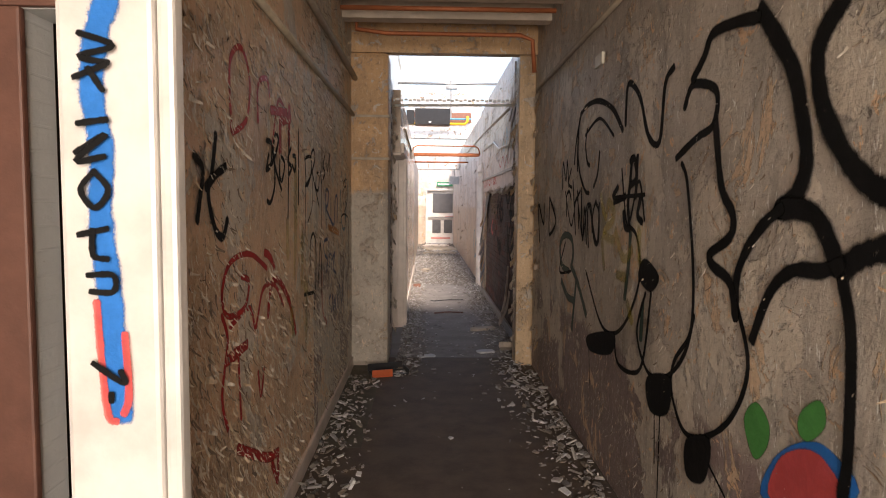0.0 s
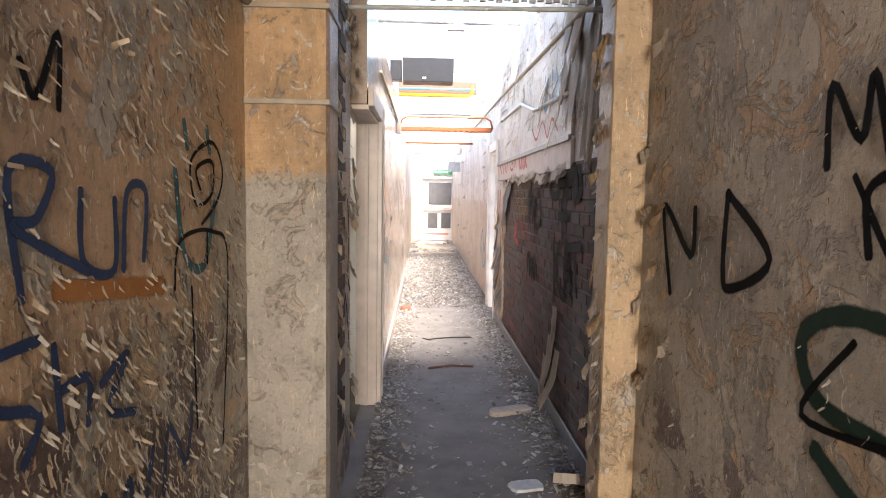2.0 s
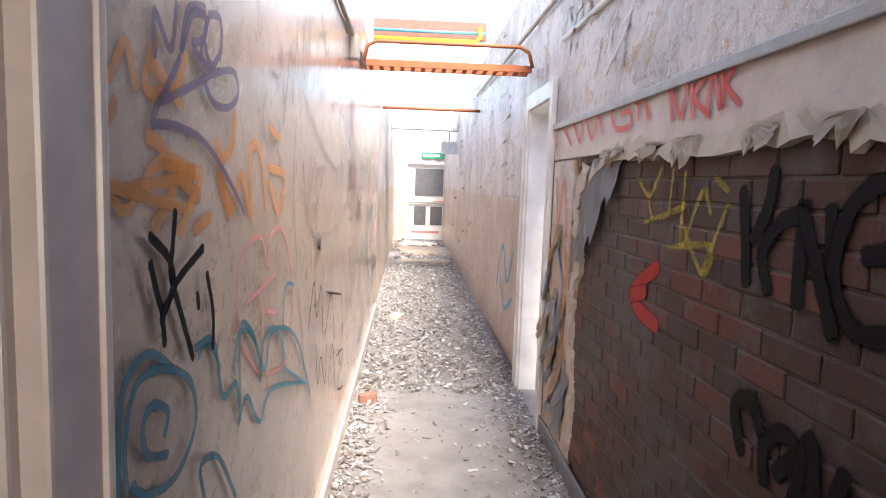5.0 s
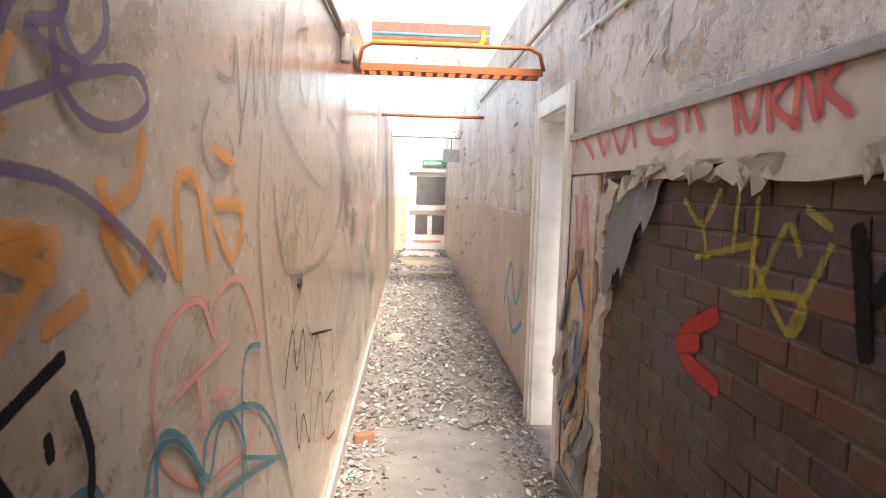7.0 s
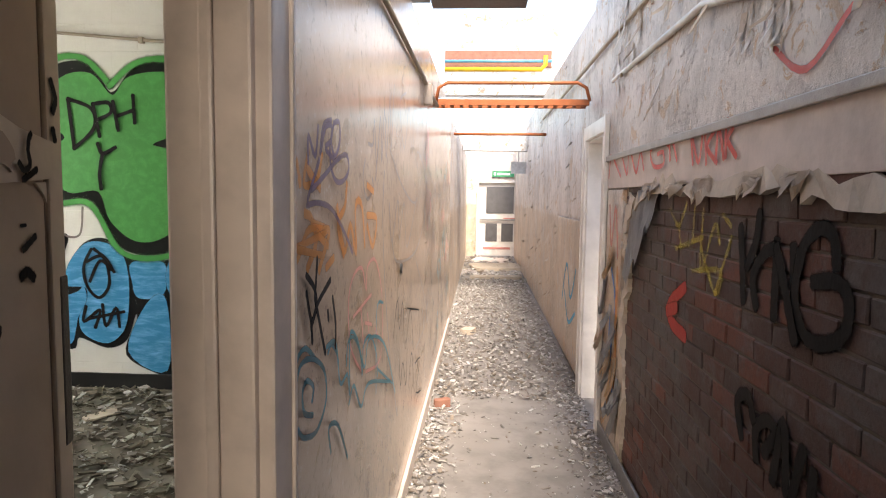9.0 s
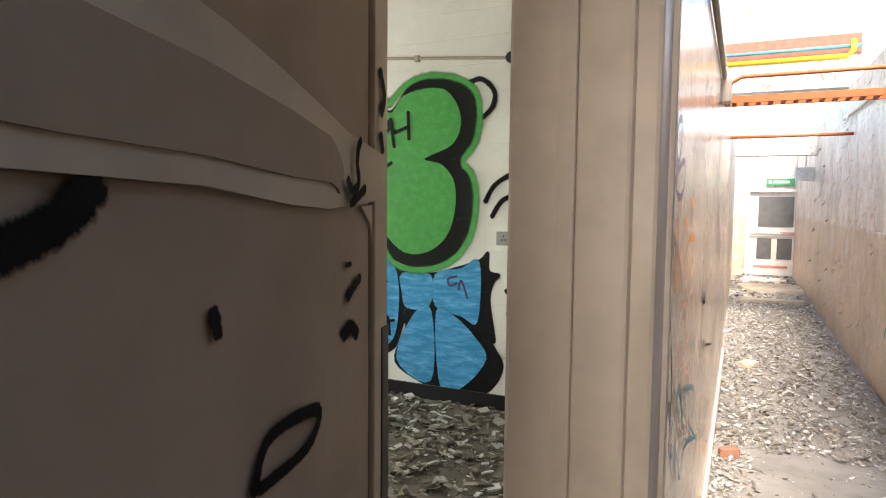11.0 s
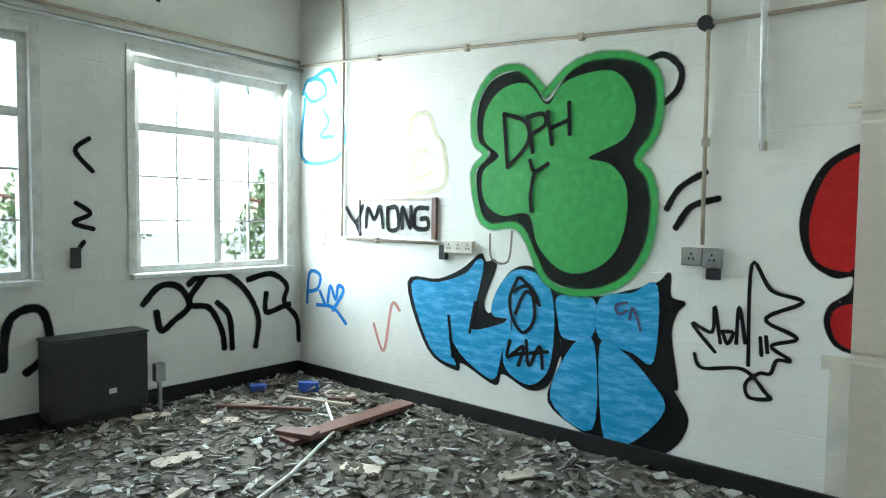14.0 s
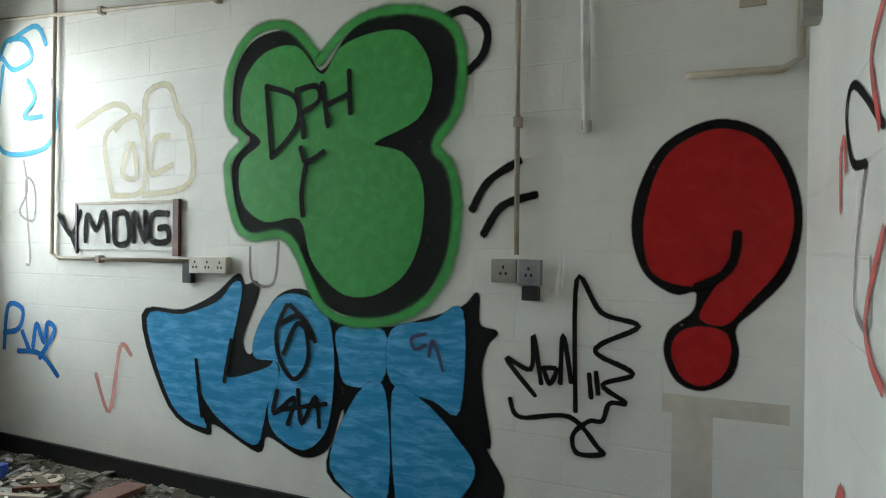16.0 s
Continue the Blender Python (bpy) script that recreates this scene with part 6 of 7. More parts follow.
stroke("graffiti_bubble", "thin black oval outlines on grey peeling wall", "R", "black", 1, 0.022, [[(1.991, 1.188), (1.905, 1.008), (1.997, 0.816), (2.196, 0.675), (2.369, 0.643), (2.492, 0.762), (2.473, 0.882), (2.347, 1.001), (2.304, 1.095)],
    [(3.887, 1.096), (3.542, 0.841), (3.269, 0.832), (3.048, 0.962), (2.902, 1.174), (2.958, 1.355), (3.088, 1.404)],
    [(3.269, 0.832), (3.207, 0.697), (2.981, 0.699), (2.829, 0.792), (2.749, 1.116)],
    [(2.820, 1.106), (2.917, 0.905), (2.753, 0.761), (2.526, 0.810), (2.345, 0.980), (2.315, 1.220), (2.397, 1.577), (2.458, 1.667)]])
stroke("graffiti_bubble", "black outline lettering high on the grey wall", "R", "black", 1, 0.032, [[(4.172, 1.740), (4.127, 2.066), (3.786, 2.119), (3.432, 2.032), (3.222, 1.887)],
    [(3.179, 1.910), (3.152, 2.100), (2.978, 2.015), (2.847, 1.818), (2.706, 1.778), (2.662, 2.008), (2.576, 2.059)],
    [(2.515, 1.693), (2.336, 1.752), (2.201, 1.786), (2.190, 1.900), (2.378, 1.954), (2.449, 1.882)]])
stroke("graffiti_tag", "small black scribbles on the grey wall", "R", "black", 2, 0.019, [[(3.969, 1.940), (3.652, 2.002), (3.366, 1.874)],
    [(4.497, 1.598), (4.297, 1.363), (4.154, 1.554), (3.978, 1.302), (3.859, 1.517), (3.644, 1.287), (3.606, 1.516)],
    [(3.336, 1.545), (2.860, 1.553)],
    [(3.204, 1.686), (3.088, 1.404), (2.942, 1.619), (2.850, 1.438)],
    [(4.460, 1.237), (4.628, 1.018), (4.267, 1.056)]])
stroke("graffiti_drip", "thin black paint drips on the grey wall", "R", "black", 1, 0.011, [[(2.671, 0.633), (2.650, 0.390)],
    [(2.604, 0.631), (2.604, 0.260)],
    [(3.779, 0.692), (3.727, 0.427)],
    [(2.144, 0.603), (2.013, 0.543)]])
fill("graffiti_blob", "black spray patches on the peeling wall", "R", "black", 3, [[(2.834, 1.259), (2.655, 1.202), (2.750, 1.129), (2.902, 1.174)],
    [(2.751, 0.736), (2.496, 0.807), (2.513, 0.661), (2.704, 0.610)],
    [(2.314, 0.620), (2.130, 0.690), (2.161, 0.535), (2.303, 0.493)],
    [(3.781, 0.709), (3.269, 0.832), (3.310, 0.717), (3.708, 0.639)]])
stroke("graffiti_tag", "black triangle and letter N on the grey wall", "R", "black", 2, 0.03, [[(5.066, 1.562), (4.815, 1.384), (5.032, 1.270), (5.076, 1.339), (5.066, 1.562)],
    [(5.483, 1.191), (5.573, 1.517), (5.317, 1.346), (5.294, 1.508)]])
stroke("graffiti_tag", "black sprayed word of tall letters on grey wall", "R", "black", 2, 0.024, [[(4.598, 1.624), (4.595, 1.813), (4.487, 1.678), (4.459, 1.817), (4.398, 1.637)],
    [(4.332, 1.750), (4.400, 1.656), (4.300, 1.625)],
    [(4.438, 1.431), (4.453, 1.563), (4.374, 1.600), (4.310, 1.546)],
    [(4.268, 1.667), (4.162, 1.316)],
    [(4.128, 1.596), (4.072, 1.361)],
    [(4.216, 1.514), (4.068, 1.596)],
    [(4.041, 1.610), (3.979, 1.281), (3.936, 1.493), (3.877, 1.271)],
    [(3.829, 1.253), (3.862, 1.469), (3.790, 1.500), (3.744, 1.349)],
    [(3.679, 1.530), (3.744, 1.439), (3.691, 1.294), (3.605, 1.300), (3.606, 1.463), (3.678, 1.518)]])
stroke("graffiti_tag", "black sprayed smiling curve", "R", "black", 2, 0.027, [[(4.092, 2.100), (4.196, 1.940), (4.245, 1.784)],
    [(3.925, 1.969), (3.952, 1.878), (3.905, 1.773), (3.847, 1.746)],
    [(4.155, 1.853), (4.079, 1.704), (3.934, 1.594), (3.840, 1.579)],
    [(3.627, 1.805), (3.660, 1.683), (3.733, 1.615)]])
stroke("graffiti_ring_figure", "dark green sprayed ring figure", "R", "darkgreen", 1, 0.045, [[(4.354, 1.047), (4.586, 1.071), (4.653, 1.206), (4.513, 1.288), (4.300, 1.279), (4.234, 1.184), (4.279, 1.085)],
    [(4.279, 1.085), (4.130, 1.021), (3.998, 0.935), (3.855, 0.829)],
    [(4.572, 0.949), (4.377, 0.869), (4.182, 0.866)],
    [(4.128, 1.005), (4.215, 0.672)]])
stroke("graffiti_tag", "red sprayed swirls on the peeling wall", "N", "red", 1, 0.022, [[(2.251, 1.753), (2.244, 1.983), (2.379, 2.064), (2.484, 1.973), (2.439, 1.817), (2.264, 1.745)],
    [(2.598, 1.828), (2.605, 1.974), (2.740, 2.023), (2.785, 1.960)],
    [(2.825, 1.747), (2.938, 1.961), (3.050, 1.953)],
    [(2.705, 1.224), (2.453, 1.304), (2.210, 1.293), (2.116, 1.198), (2.170, 1.113), (2.369, 1.109), (2.433, 1.197), (2.339, 1.229)],
    [(2.112, 1.123), (2.167, 1.035), (2.132, 0.946), (2.098, 0.840), (2.151, 0.724)],
    [(2.199, 1.068), (2.443, 1.097), (2.519, 1.005), (2.562, 1.043), (2.655, 1.145), (2.850, 1.132), (3.012, 1.017)],
    [(2.291, 0.946), (2.314, 0.707)],
    [(2.552, 0.813), (2.591, 0.707), (2.640, 0.801)]])
stroke("graffiti_tag", "thick red sprayed dashes on the peeling wall", "N", "red", 1, 0.04, [[(2.163, 0.958), (2.399, 0.963)],
    [(2.275, 0.605), (2.669, 0.411), (2.871, 0.355)],
    [(2.764, 0.346), (2.865, 0.223), (2.871, 0.355)],
    [(2.812, 1.904), (3.109, 1.935)]])
stroke("graffiti_tag", "black scrawled initial on the peeling wall", "N", "black", 2, 0.03, [[(1.886, 1.637), (1.953, 1.600), (1.925, 1.514), (1.899, 1.448)],
    [(2.075, 1.715), (2.026, 1.586), (1.975, 1.549)],
    [(2.166, 1.621), (1.999, 1.550), (2.044, 1.426), (2.125, 1.386), (2.174, 1.441)]])
stroke("graffiti_tag", "black name tag on the peeling plaster", "N", "black", 2, 0.019, [[(3.561, 1.750), (3.602, 1.603), (3.724, 1.661), (3.752, 1.760), (3.669, 1.769), (3.545, 1.747)],
    [(3.567, 1.596), (3.724, 1.661), (3.859, 1.763), (3.825, 1.821), (3.742, 1.782), (3.770, 1.690), (4.000, 1.484)],
    [(3.907, 1.664), (3.889, 1.596), (3.975, 1.585), (4.011, 1.672), (3.922, 1.692)],
    [(4.123, 1.855), (4.103, 1.633), (4.045, 1.704)],
    [(4.235, 1.819), (4.153, 1.745), (4.228, 1.705), (4.148, 1.659)],
    [(4.317, 1.772), (4.360, 1.716), (4.440, 1.849), (4.432, 1.704)]])
stroke("graffiti_tag", "long thin black lines under the name tag", "N", "black", 1, 0.012, [[(3.792, 1.667), (3.808, 1.543), (3.755, 1.457), (3.645, 1.395)],
    [(3.586, 1.618), (3.567, 1.340)],
    [(4.116, 1.619), (4.111, 1.339)]])
stroke("graffiti_tag", "black sprayed arch outlines on the plaster", "N", "black", 1, 0.022, [[(3.723, 1.138), (3.732, 1.273), (3.819, 1.322), (3.896, 1.254), (3.902, 1.126), (3.843, 0.851)],
    [(3.968, 0.959), (4.028, 1.137), (4.060, 1.261), (4.098, 1.120), (4.087, 0.931)],
    [(3.527, 0.991), (3.849, 0.961)]])
stroke("graffiti_tag", "blue letters Run sprayed on the wall", "N", "bluepen", 2, 0.022, [[(4.294, 1.343), (4.271, 1.575), (4.400, 1.577), (4.347, 1.488), (4.279, 1.473), (4.520, 1.367)],
    [(4.502, 1.540), (4.505, 1.388), (4.637, 1.358), (4.646, 1.520)],
    [(4.682, 1.354), (4.710, 1.540), (4.813, 1.539), (4.791, 1.367)],
    [(4.335, 1.259), (4.182, 1.248), (4.198, 1.170), (4.327, 1.117), (4.277, 1.040)],
    [(4.382, 1.234), (4.397, 1.064)],
    [(4.401, 1.138), (4.508, 1.136), (4.503, 1.038)],
    [(4.564, 1.105), (4.691, 1.143), (4.591, 1.038), (4.717, 0.987)],
    [(4.465, 0.853), (4.385, 0.823), (4.488, 0.745)],
    [(4.516, 0.735), (4.551, 0.845), (4.606, 0.722), (4.675, 0.826), (4.703, 0.707)],
    [(4.774, 0.727), (4.817, 0.850)],
    [(4.886, 0.689), (4.934, 0.864), (5.056, 0.706), (5.109, 0.868)]])
stroke("graffiti_tag", "pink sprayed stroke on the dark dado", "N", "pink", 1, 0.035, [[(4.131, 1.046), (4.137, 0.812), (4.303, 0.687)]])
stroke("graffiti_patch", "faint orange sprayed patch on the plaster", "N", "orange", 1, 0.05, [[(4.412, 1.340), (4.913, 1.277)]])
stroke("graffiti_tag", "thin black spiral figure on the plaster", "N", "black", 2, 0.014, [[(5.232, 1.538), (5.187, 1.613), (5.338, 1.643), (5.334, 1.538), (5.182, 1.501), (5.141, 1.637), (5.341, 1.709), (5.447, 1.619), (5.387, 1.511), (5.228, 1.436)],
    [(5.277, 1.408), (5.273, 1.304)],
    [(4.993, 1.257), (5.042, 1.396), (5.329, 1.406), (5.492, 1.286), (5.408, 0.623)],
    [(5.125, 1.242), (5.152, 0.780)]])
stroke("graffiti_patch", "faint yellow sprayed patches low on the wall", "N", "yellow", 1, 0.08, [[(3.483, 1.293), (3.493, 1.208)],
    [(3.549, 1.059), (3.600, 1.014)]])
fill("graffiti_blue", "blue sprayed block lettering with black outline and shadow", "G", "black", 1, [[(-4.23, 1.06), (-3.88, 1.11), (-3.63, 1.21), (-3.45, 1.34), (-3.39, 1.28), (-3.31, 1.30), (-3.30, 1.23), (-3.41, 0.96), (-3.33, 0.89), (-3.19, 1.19), (-3.00, 1.27), (-2.83, 1.18), (-2.74, 1.11), (-2.46, 1.09), (-2.23, 1.15), (-2.03, 1.22), (-1.95, 1.29), (-1.94, 1.14), (-1.85, 1.11), (-1.90, 1.04), (-1.93, 0.89), (-1.88, 0.58), (-1.90, 0.54), (-1.81, 0.38), (-1.87, 0.21), (-2.01, 0.10), (-2.24, 0.10), (-2.40, 0.09), (-2.50, 0.12), (-2.81, 0.29), (-2.71, 0.59), (-2.73, 0.63), (-2.81, 0.42), (-2.98, 0.35), (-3.22, 0.43), (-3.29, 0.33), (-3.62, 0.45), (-3.67, 0.38), (-3.99, 0.51)]])
fill("graffiti_blue", "pale blue sprayed fill", "G", "blue", 2, [[(-4.18, 1.04), (-3.88, 1.08), (-3.60, 1.17), (-3.47, 1.29), (-3.42, 1.24), (-3.51, 0.86), (-3.51, 0.73), (-3.23, 0.81), (-3.17, 0.86), (-3.15, 0.74), (-3.23, 0.60), (-3.25, 0.51), (-3.32, 0.37), (-3.60, 0.50), (-3.76, 0.66), (-3.71, 0.48), (-3.70, 0.42), (-3.96, 0.53)],
    [(-3.32, 0.88), (-3.28, 1.06), (-3.14, 1.22), (-2.97, 1.23), (-2.83, 1.14), (-2.78, 0.94), (-2.79, 0.66), (-2.84, 0.49), (-2.98, 0.39), (-3.17, 0.46), (-3.21, 0.60), (-3.14, 0.74), (-3.15, 0.86)]])
fill("graffiti_blue", "pale blue sprayed fill", "G", "blue", 2, [[(-2.74, 1.07), (-2.47, 1.07), (-2.48, 0.82), (-2.69, 0.78), (-2.74, 0.91)],
    [(-2.42, 1.08), (-2.19, 1.14), (-2.03, 1.20), (-2.04, 0.72), (-2.18, 0.75), (-2.42, 0.82)],
    [(-2.62, 0.73), (-2.46, 0.76), (-2.46, 0.17), (-2.79, 0.32)],
    [(-2.41, 0.76), (-2.25, 0.74), (-2.06, 0.58), (-1.96, 0.41), (-2.16, 0.16), (-2.36, 0.12)]])
stroke("graffiti_blue", "black sprayed outline", "G", "black", 3, 0.026, [[(-3.762, 0.816), (-3.712, 0.485)],
    [(-3.539, 0.709), (-3.489, 0.955)],
    [(-3.088, 1.179), (-3.158, 1.028), (-3.130, 0.864), (-3.031, 0.772), (-2.940, 0.886), (-2.967, 1.086), (-3.064, 1.181)],
    [(-3.134, 1.072), (-2.992, 1.125), (-2.896, 0.992)],
    [(-3.107, 0.909), (-3.014, 1.082), (-2.919, 1.010)],
    [(-3.151, 0.694), (-3.173, 0.565), (-3.029, 0.669), (-3.074, 0.517)],
    [(-3.006, 0.714), (-2.979, 0.532), (-2.889, 0.689), (-2.862, 0.530)],
    [(-3.124, 0.593), (-2.820, 0.658)]])
stroke("graffiti_tag", "small purple initials on the blue lettering", "G", "purple", 4, 0.018, [[(-2.227, 1.077), (-2.303, 1.050), (-2.282, 0.997), (-2.225, 1.021)],
    [(-2.204, 0.968), (-2.187, 1.044), (-2.156, 0.992), (-2.127, 0.904)]])
stroke("graffiti_tag", "cream outline lettering TOC", "G", "cream", 1, 0.035, [[(-4.858, 2.295), (-4.516, 2.417), (-4.353, 2.336), (-4.581, 2.207), (-4.512, 1.823)],
    [(-4.482, 2.250), (-4.385, 2.315), (-4.257, 2.284), (-4.222, 1.867), (-4.512, 1.823)],
    [(-4.226, 2.282), (-4.197, 2.463), (-4.016, 2.493), (-3.926, 2.309), (-3.839, 2.193), (-3.834, 1.884), (-4.222, 1.821)],
    [(-4.013, 2.180), (-4.133, 2.163), (-4.161, 1.958), (-3.981, 1.999)],
    [(-4.351, 2.150), (-4.414, 1.964), (-4.286, 1.938), (-4.319, 2.148)]])
stroke("graffiti_tag", "bright blue sprayed scribble beside the corner", "G", "cyan", 1, 0.035, [[(-5.709, 2.848), (-5.625, 2.971), (-5.422, 2.947), (-5.344, 2.810), (-5.544, 2.753), (-5.667, 2.844)],
    [(-5.584, 2.966), (-5.305, 3.035), (-5.190, 2.895)],
    [(-5.667, 2.791), (-5.712, 2.209), (-5.228, 2.162), (-5.077, 2.332), (-5.114, 2.636)],
    [(-5.383, 2.660), (-5.305, 2.525), (-5.424, 2.405), (-5.228, 2.392)]])
stroke("graffiti_tag", "small blue sprayed tag low beside the corner", "G", "skyblue", 1, 0.035, [[(-5.634, 0.748), (-5.591, 1.051), (-5.426, 1.035), (-5.467, 0.898), (-5.633, 0.857)],
    [(-5.427, 0.875), (-5.346, 0.749)],
    [(-5.307, 0.779), (-5.267, 0.941), (-5.189, 0.817), (-5.151, 0.951), (-5.075, 0.905), (-5.228, 0.708)],
    [(-5.468, 0.737), (-5.228, 0.734), (-5.037, 0.599)]])
stroke("graffiti_tag", "thin grey clef doodle near the corner", "G", "grey", 1, 0.018, [[(-5.424, 2.092), (-5.385, 1.882), (-5.465, 1.725), (-5.306, 1.673), (-5.306, 1.907), (-5.401, 1.934), (-5.346, 1.410), (-5.386, 1.356)]])
stroke("graffiti_tag", "thin grey outline under the green shape", "G", "grey", 1, 0.018, [[(-3.358, 1.499), (-3.339, 1.309), (-3.188, 1.297), (-3.153, 1.526)]])
stroke("graffiti_tag", "red sprayed tick mark", "G", "pink", 1, 0.03, [[(-4.654, 0.644), (-4.522, 0.413), (-4.425, 0.840), (-4.327, 0.802)]])
fill("graffiti_question_mark", "red question mark with thick black outline sprayed on the wall", "G", "black", 1, [[(-0.90, 2.05), (-0.73, 1.99), (-0.63, 1.84), (-0.59, 1.64), (-0.63, 1.43), (-0.74, 1.29), (-0.82, 1.20), (-0.81, 1.09), (-0.84, 0.99), (-0.94, 0.93), (-1.04, 0.96), (-1.09, 1.07), (-1.07, 1.17), (-0.98, 1.25), (-0.97, 1.34), (-1.06, 1.33), (-1.18, 1.42), (-1.23, 1.61), (-1.19, 1.81), (-1.09, 1.97)]])
fill("graffiti_question_mark", "deep red sprayed fill", "G", "red", 2, [[(-0.90, 2.01), (-0.75, 1.96), (-0.66, 1.82), (-0.62, 1.64), (-0.66, 1.46), (-0.78, 1.30), (-0.86, 1.21), (-0.95, 1.23), (-0.91, 1.33), (-0.84, 1.45), (-0.91, 1.38), (-1.04, 1.37), (-1.15, 1.43), (-1.18, 1.61), (-1.14, 1.81), (-1.06, 1.94)],
    [(-0.95, 1.19), (-0.86, 1.17), (-0.84, 1.09), (-0.87, 1.00), (-0.95, 0.95), (-1.03, 0.99), (-1.06, 1.09), (-1.03, 1.16)]])
stroke("graffiti_question_mark", "black sprayed curl line", "G", "black", 3, 0.035, [[(-0.817, 1.579), (-0.830, 1.475), (-0.878, 1.404), (-0.964, 1.359)]])
stroke("graffiti_tag", "red sprayed swirls on the white side wall", "E", "redlet", 1, 0.03, [[(10.264, 2.018), (10.377, 1.937), (10.284, 1.775)],
    [(10.760, 1.631), (10.772, 1.770), (10.711, 1.807), (10.679, 1.729)],
    [(10.235, 1.557), (10.399, 1.375), (10.333, 1.287), (10.221, 1.251)]])
stroke("graffiti_tag", "thin black swirl on the white side wall", "E", "black", 1, 0.022, [[(10.254, 1.769), (10.574, 1.923), (10.691, 1.877), (10.598, 1.741), (10.422, 1.712)]])
stroke("graffiti_tag", "thin grey scribble on the white side wall", "E", "grey", 1, 0.022, [[(10.422, 1.712), (10.510, 1.550), (10.534, 1.389), (10.367, 1.354), (10.348, 1.500)]])
stroke("graffiti_tag", "large black name tag high on the peeling wall", "N", "black", 2, 0.022, [[(2.723, 1.765), (2.807, 1.756), (2.793, 1.673), (2.715, 1.642), (2.748, 1.705)],
    [(2.708, 1.641), (2.837, 1.690), (2.928, 1.783), (2.881, 1.810), (2.831, 1.741), (2.862, 1.662), (2.978, 1.565)],
    [(2.854, 1.671), (2.848, 1.575), (2.774, 1.505), (2.713, 1.509)],
    [(2.953, 1.697), (2.939, 1.626), (2.992, 1.608), (3.044, 1.686), (2.976, 1.718)],
    [(3.145, 1.856), (3.106, 1.434)],
    [(3.197, 1.774), (3.122, 1.709), (3.207, 1.680), (3.146, 1.640)],
    [(3.241, 1.740), (3.307, 1.736), (3.286, 1.668), (3.223, 1.689)],
    [(3.386, 1.883), (3.366, 1.500)]])
stroke("graffiti_tag", "bright red drips sprayed high on the wall", "N", "red", 1, 0.05, [[(2.988, 1.911), (2.978, 1.747)],
    [(3.032, 1.889), (3.191, 1.920)],
    [(3.179, 1.970), (3.155, 1.793)]])
stroke("graffiti_tag", "red sprayed arch low on the peeling wall", "N", "red", 1, 0.035, [[(2.727, 1.016), (2.757, 1.099), (2.821, 1.153), (2.941, 1.137), (3.139, 1.018), (3.292, 0.828)],
    [(2.685, 1.291), (2.760, 1.270), (2.835, 1.219)]])
stroke("graffiti_patch", "faint yellow sprayed streaks on the peeling wall", "N", "yellow", 1, 0.06, [[(3.118, 1.407), (3.123, 1.244)],
    [(3.306, 1.721), (3.313, 1.530), (3.273, 1.128)],
    [(3.479, 1.368), (3.464, 1.084)],
    [(3.197, 0.956), (3.223, 0.841)],
    [(3.598, 0.981), (3.560, 0.701)]])
stroke("graffiti_tag", "black crossed letters on the grey wall", "R", "black", 2, 0.036, [[(3.327, 1.523), (3.163, 1.544), (3.141, 1.550)],
    [(3.054, 1.730), (3.072, 1.615), (3.093, 1.509), (3.062, 1.403)],
    [(3.073, 1.719), (3.015, 1.724), (2.979, 1.634), (3.061, 1.601)],
    [(2.971, 1.730), (2.979, 1.547)],
    [(3.155, 1.466), (3.126, 1.398), (3.060, 1.390)],
    [(2.911, 1.546), (2.953, 1.461), (2.890, 1.429)],
    [(3.345, 1.554), (3.267, 1.597)]])
stroke("graffiti_tag", "dark green drip below the black letters", "R", "darkgreen", 1, 0.04, [[(3.058, 1.364), (3.067, 1.241), (3.114, 1.047)],
    [(2.854, 1.045), (2.864, 0.894)]])
stroke("graffiti_tag", "yellow green scribble sprayed on the grey wall", "R", "yellow", 1, 0.05, [[(3.592, 1.558), (3.490, 1.437), (3.432, 1.523), (3.334, 1.444), (3.515, 1.349), (3.321, 1.319)],
    [(3.298, 1.369), (3.156, 1.238), (3.030, 1.288)],
    [(3.248, 1.145), (3.123, 1.145)],
    [(3.066, 1.020), (2.997, 0.950)],
    [(2.929, 1.390), (2.907, 1.247)],
    [(3.547, 1.311), (3.495, 1.159)]])
EXTRA = (("grey", 0.02, "thin grey drippy tag on the gloss wall"), ("pink", 0.02, "thin pink tag on the gloss wall"), ("teal", 0.02, "thin teal tag on the gloss wall"))
rt = random.Random(21)
for k in range(15):
    col, w, lab = EXTRA[k % 3]
    u, v = rt.uniform(10.4, 14.0), rt.uniform(0.35, 2.1)
    lines = []
    for c in range(rt.randint(2, 4)):
        x = u + 0.13 * c
        lines.append([(x + rt.uniform(-0.06, 0.06), v + rt.uniform(-0.16, 0.16)) for _ in range(rt.randint(3, 6))])
    stroke("graffiti_tag", lab, "L", col, 1 + k % 3, w, lines)

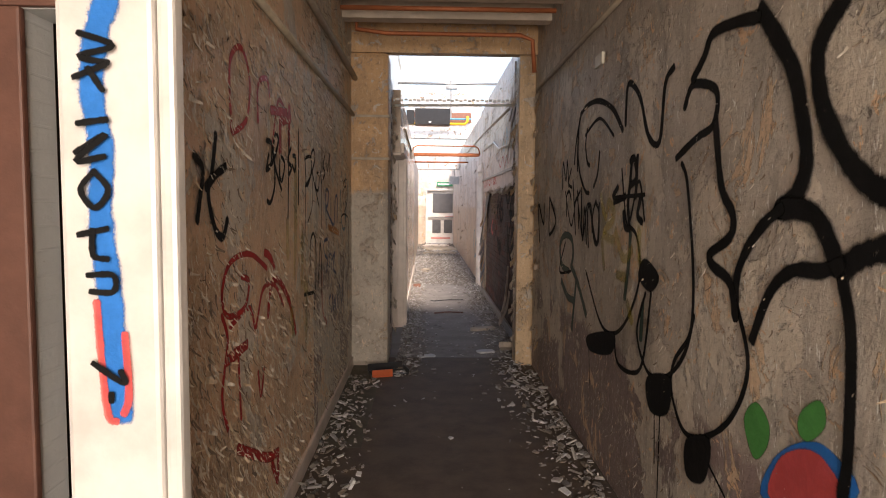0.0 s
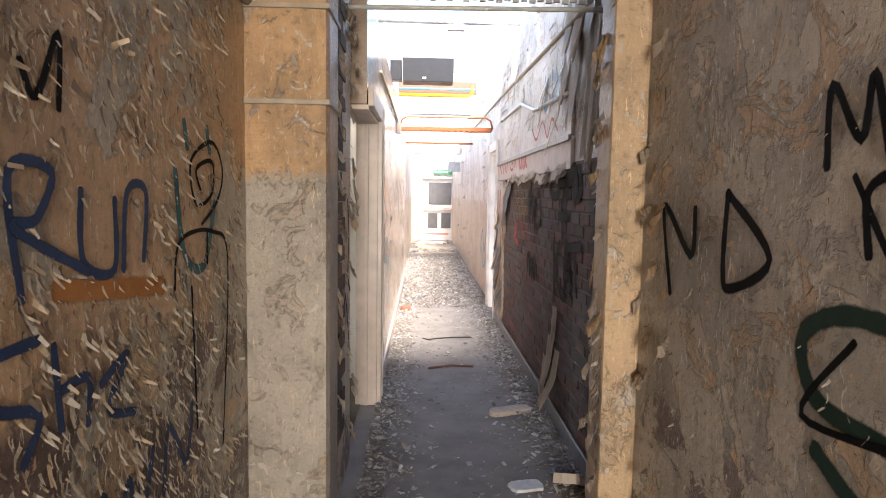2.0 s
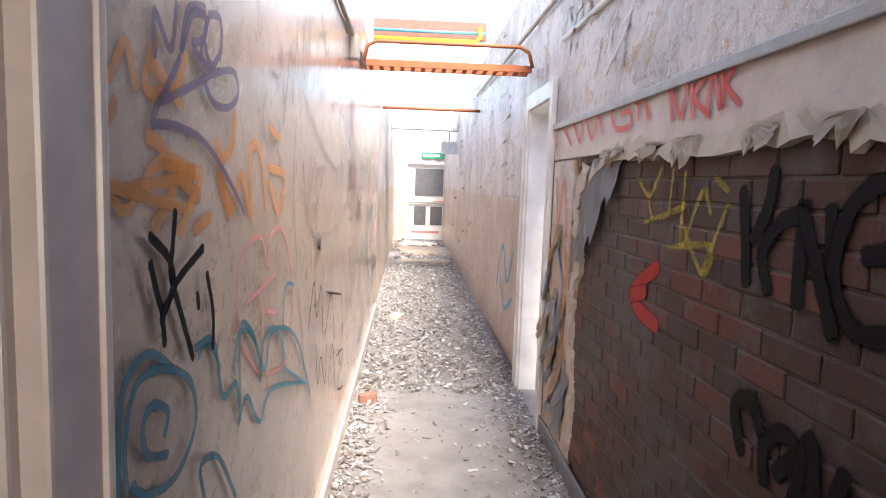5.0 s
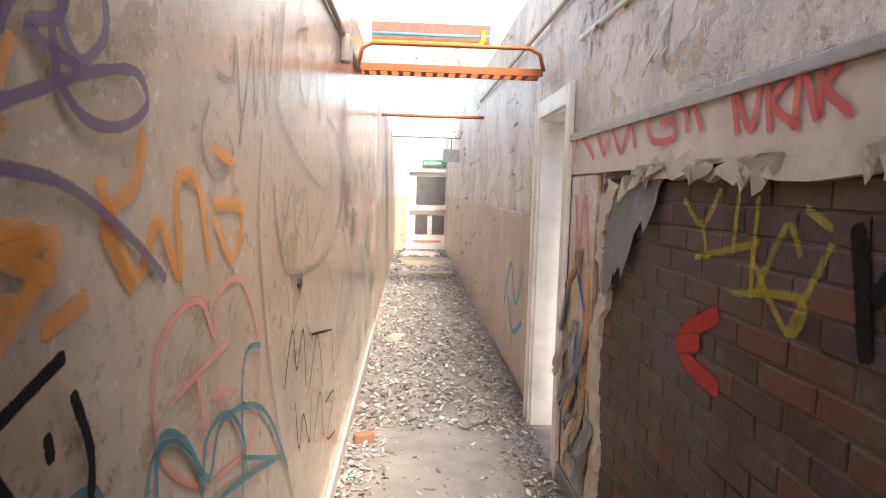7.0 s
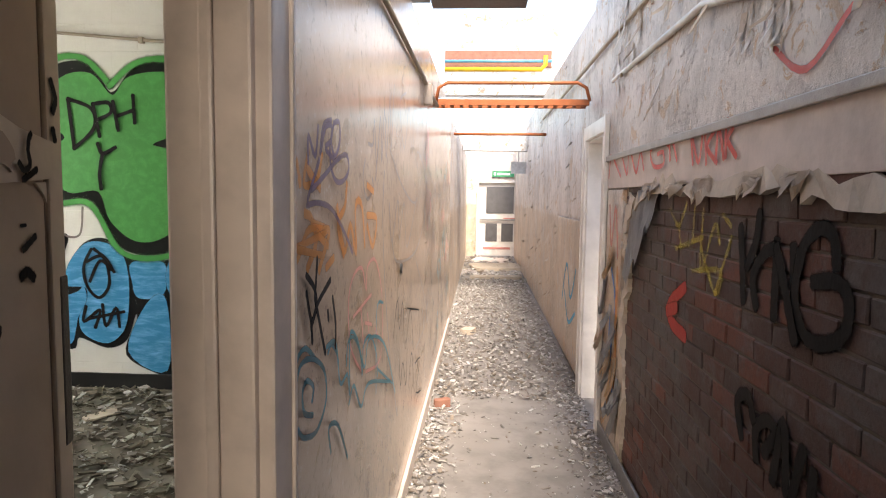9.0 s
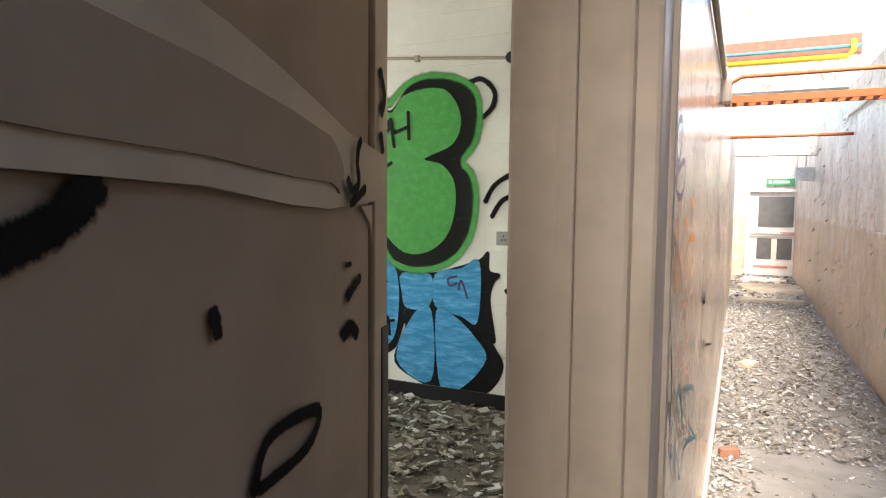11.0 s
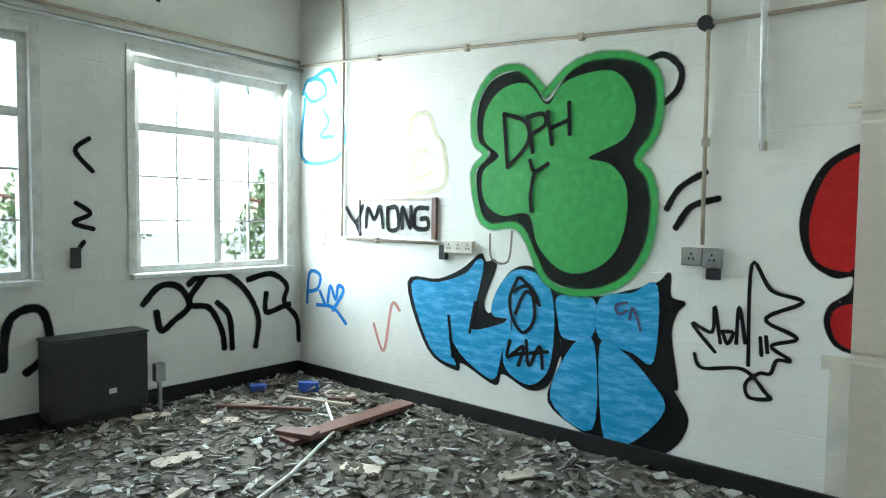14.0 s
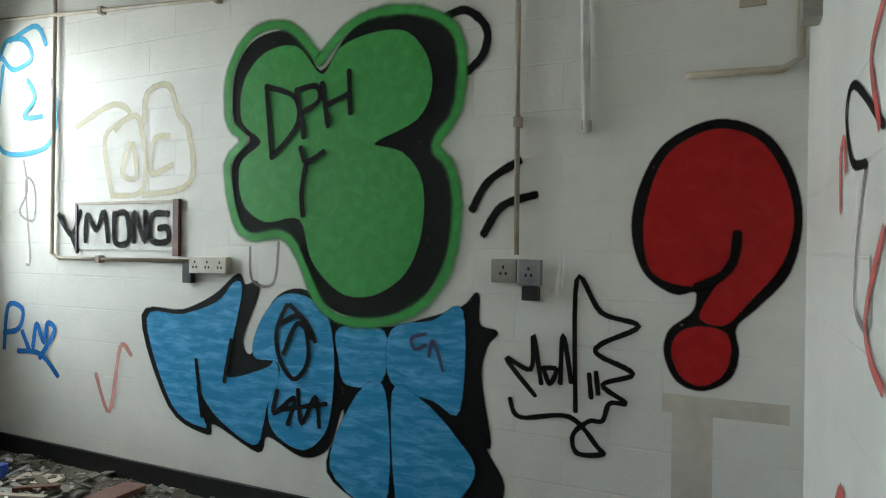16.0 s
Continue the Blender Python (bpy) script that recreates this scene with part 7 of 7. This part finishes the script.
# ---- flaking paint ----
flaking("paint_flakes_left", "flakes", "curling cream paint flakes on the peeling wall", 15000, "N", 1.7, 5.7, 0.12, 2.95, 0.033, 1, -0.35)
flaking("paint_flakes_right", "flakes", "curling paint flakes on the grey wall", 2600, "R", 1.2, 5.75, 0.2, 2.9, 0.02, 2, -0.15)
flaking("paint_flakes_panel", "flakes_white", "torn white paper hanging from the panel", 260, "P", 7.2, 10.8, 2.1, 3.05, 0.075, 3)
flaking("paint_flakes_far", "flakes_white", "flaking pale paint on the far right wall", 1100, "F", 12.0, 20.0, 0.3, 3.3, 0.07, 4)
flaking("paint_flakes_strip", "flakes", "ragged flakes beside the pilaster", 380, "Q", 5.97, 6.4, 0.1, 2.8, 0.06, 6)
flaking("paint_flakes_pilaster", "flakes", "flaking tan paint on the pilaster", 220, "T", 5.82, 6.0, 0.1, 2.8, 0.05, 7)
flaking("paint_flakes_doorside", "flakes", "ragged paint on the wall beside the room door", 500, "D", 5.95, 6.7, 0.1, 2.7, 0.035, 8)

rs = random.Random(31)
for k in range(14):
    u, v, ln, w = rs.uniform(7.3, 10.6), rs.uniform(2.2, 2.95), rs.uniform(0.15, 0.4), rs.uniform(0.03, 0.09)
    bm = bmesh.new()
    prev = None
    for q in range(7):
        f = q / 6
        row = [bm.verts.new((1.004 - 0.004 - 0.06 * f * f - 0.01 * math.sin(5 * f + k), u + sd * w * (1 - 0.5 * f) + 0.03 * math.sin(3 * f + k), v - ln * f)) for sd in (-0.5, 0.5)]
        row += [bm.verts.new(p.co + Vector((0.003, 0, 0))) for p in row]
        if prev:
            for a, b in ((0, 1), (1, 3), (3, 2), (2, 0)):
                bm.faces.new((prev[a], prev[b], row[b], row[a]))
        prev = row
    tagged(part("torn_strip", bm, "plaster" if k % 3 == 0 else "far_right", smooth=True), "torn strip of lining paper hanging from the panel", "paper", "torn strips")

# ---- bricks ----


def brick_mesh(name, lx, h, d, seed):
    r = random.Random(seed)
    bm = bmesh.new()
    vs = box(bm, 0, d, 0, lx, 0, h)
    for v in vs:
        v.co += Vector((r.uniform(-0.003, 0.003), r.uniform(-0.004, 0.004), r.uniform(-0.003, 0.003)))
    bmesh.ops.recalc_face_normals(bm, faces=bm.faces)
    bmesh.ops.bevel(bm, geom=[e for e in bm.edges if min(v.co.x for v in e.verts) < 0.006], offset=0.004, segments=1, affect="EDGES")
    me = bpy.data.meshes.new(name)
    bm.to_mesh(me)
    bm.free()
    return me


def brick_area(label, x, y0, y1, z0, z1, material, inside, flip=False, cap=300):
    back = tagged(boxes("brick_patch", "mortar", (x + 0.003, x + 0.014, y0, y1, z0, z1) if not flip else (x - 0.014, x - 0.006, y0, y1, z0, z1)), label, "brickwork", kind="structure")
    kinds = [brick_mesh("brick", 0.217, 0.067, 0.012, s) for s in range(5)]
    for me in kinds:
        me.materials.append(M[material])
    r = random.Random(11)
    n = 0
    for row in range(int((z1 - z0) / 0.075)):
        y = y0 - (0.1125 if row % 2 else 0)
        while y < y1:
            z = z0 + row * 0.075 + 0.005
            if y >= y0 and y + 0.215 <= y1 and inside(y + 0.1, z + 0.03) and n < cap:
                o = new("brick", r.choice(kinds))
                o.parent = back
                o.location = (x - r.uniform(0, 0.004) if not flip else x - 0.006 + r.uniform(0, 0.004), y + 0.005, z)
                n += 1
            y += 0.225
    return back


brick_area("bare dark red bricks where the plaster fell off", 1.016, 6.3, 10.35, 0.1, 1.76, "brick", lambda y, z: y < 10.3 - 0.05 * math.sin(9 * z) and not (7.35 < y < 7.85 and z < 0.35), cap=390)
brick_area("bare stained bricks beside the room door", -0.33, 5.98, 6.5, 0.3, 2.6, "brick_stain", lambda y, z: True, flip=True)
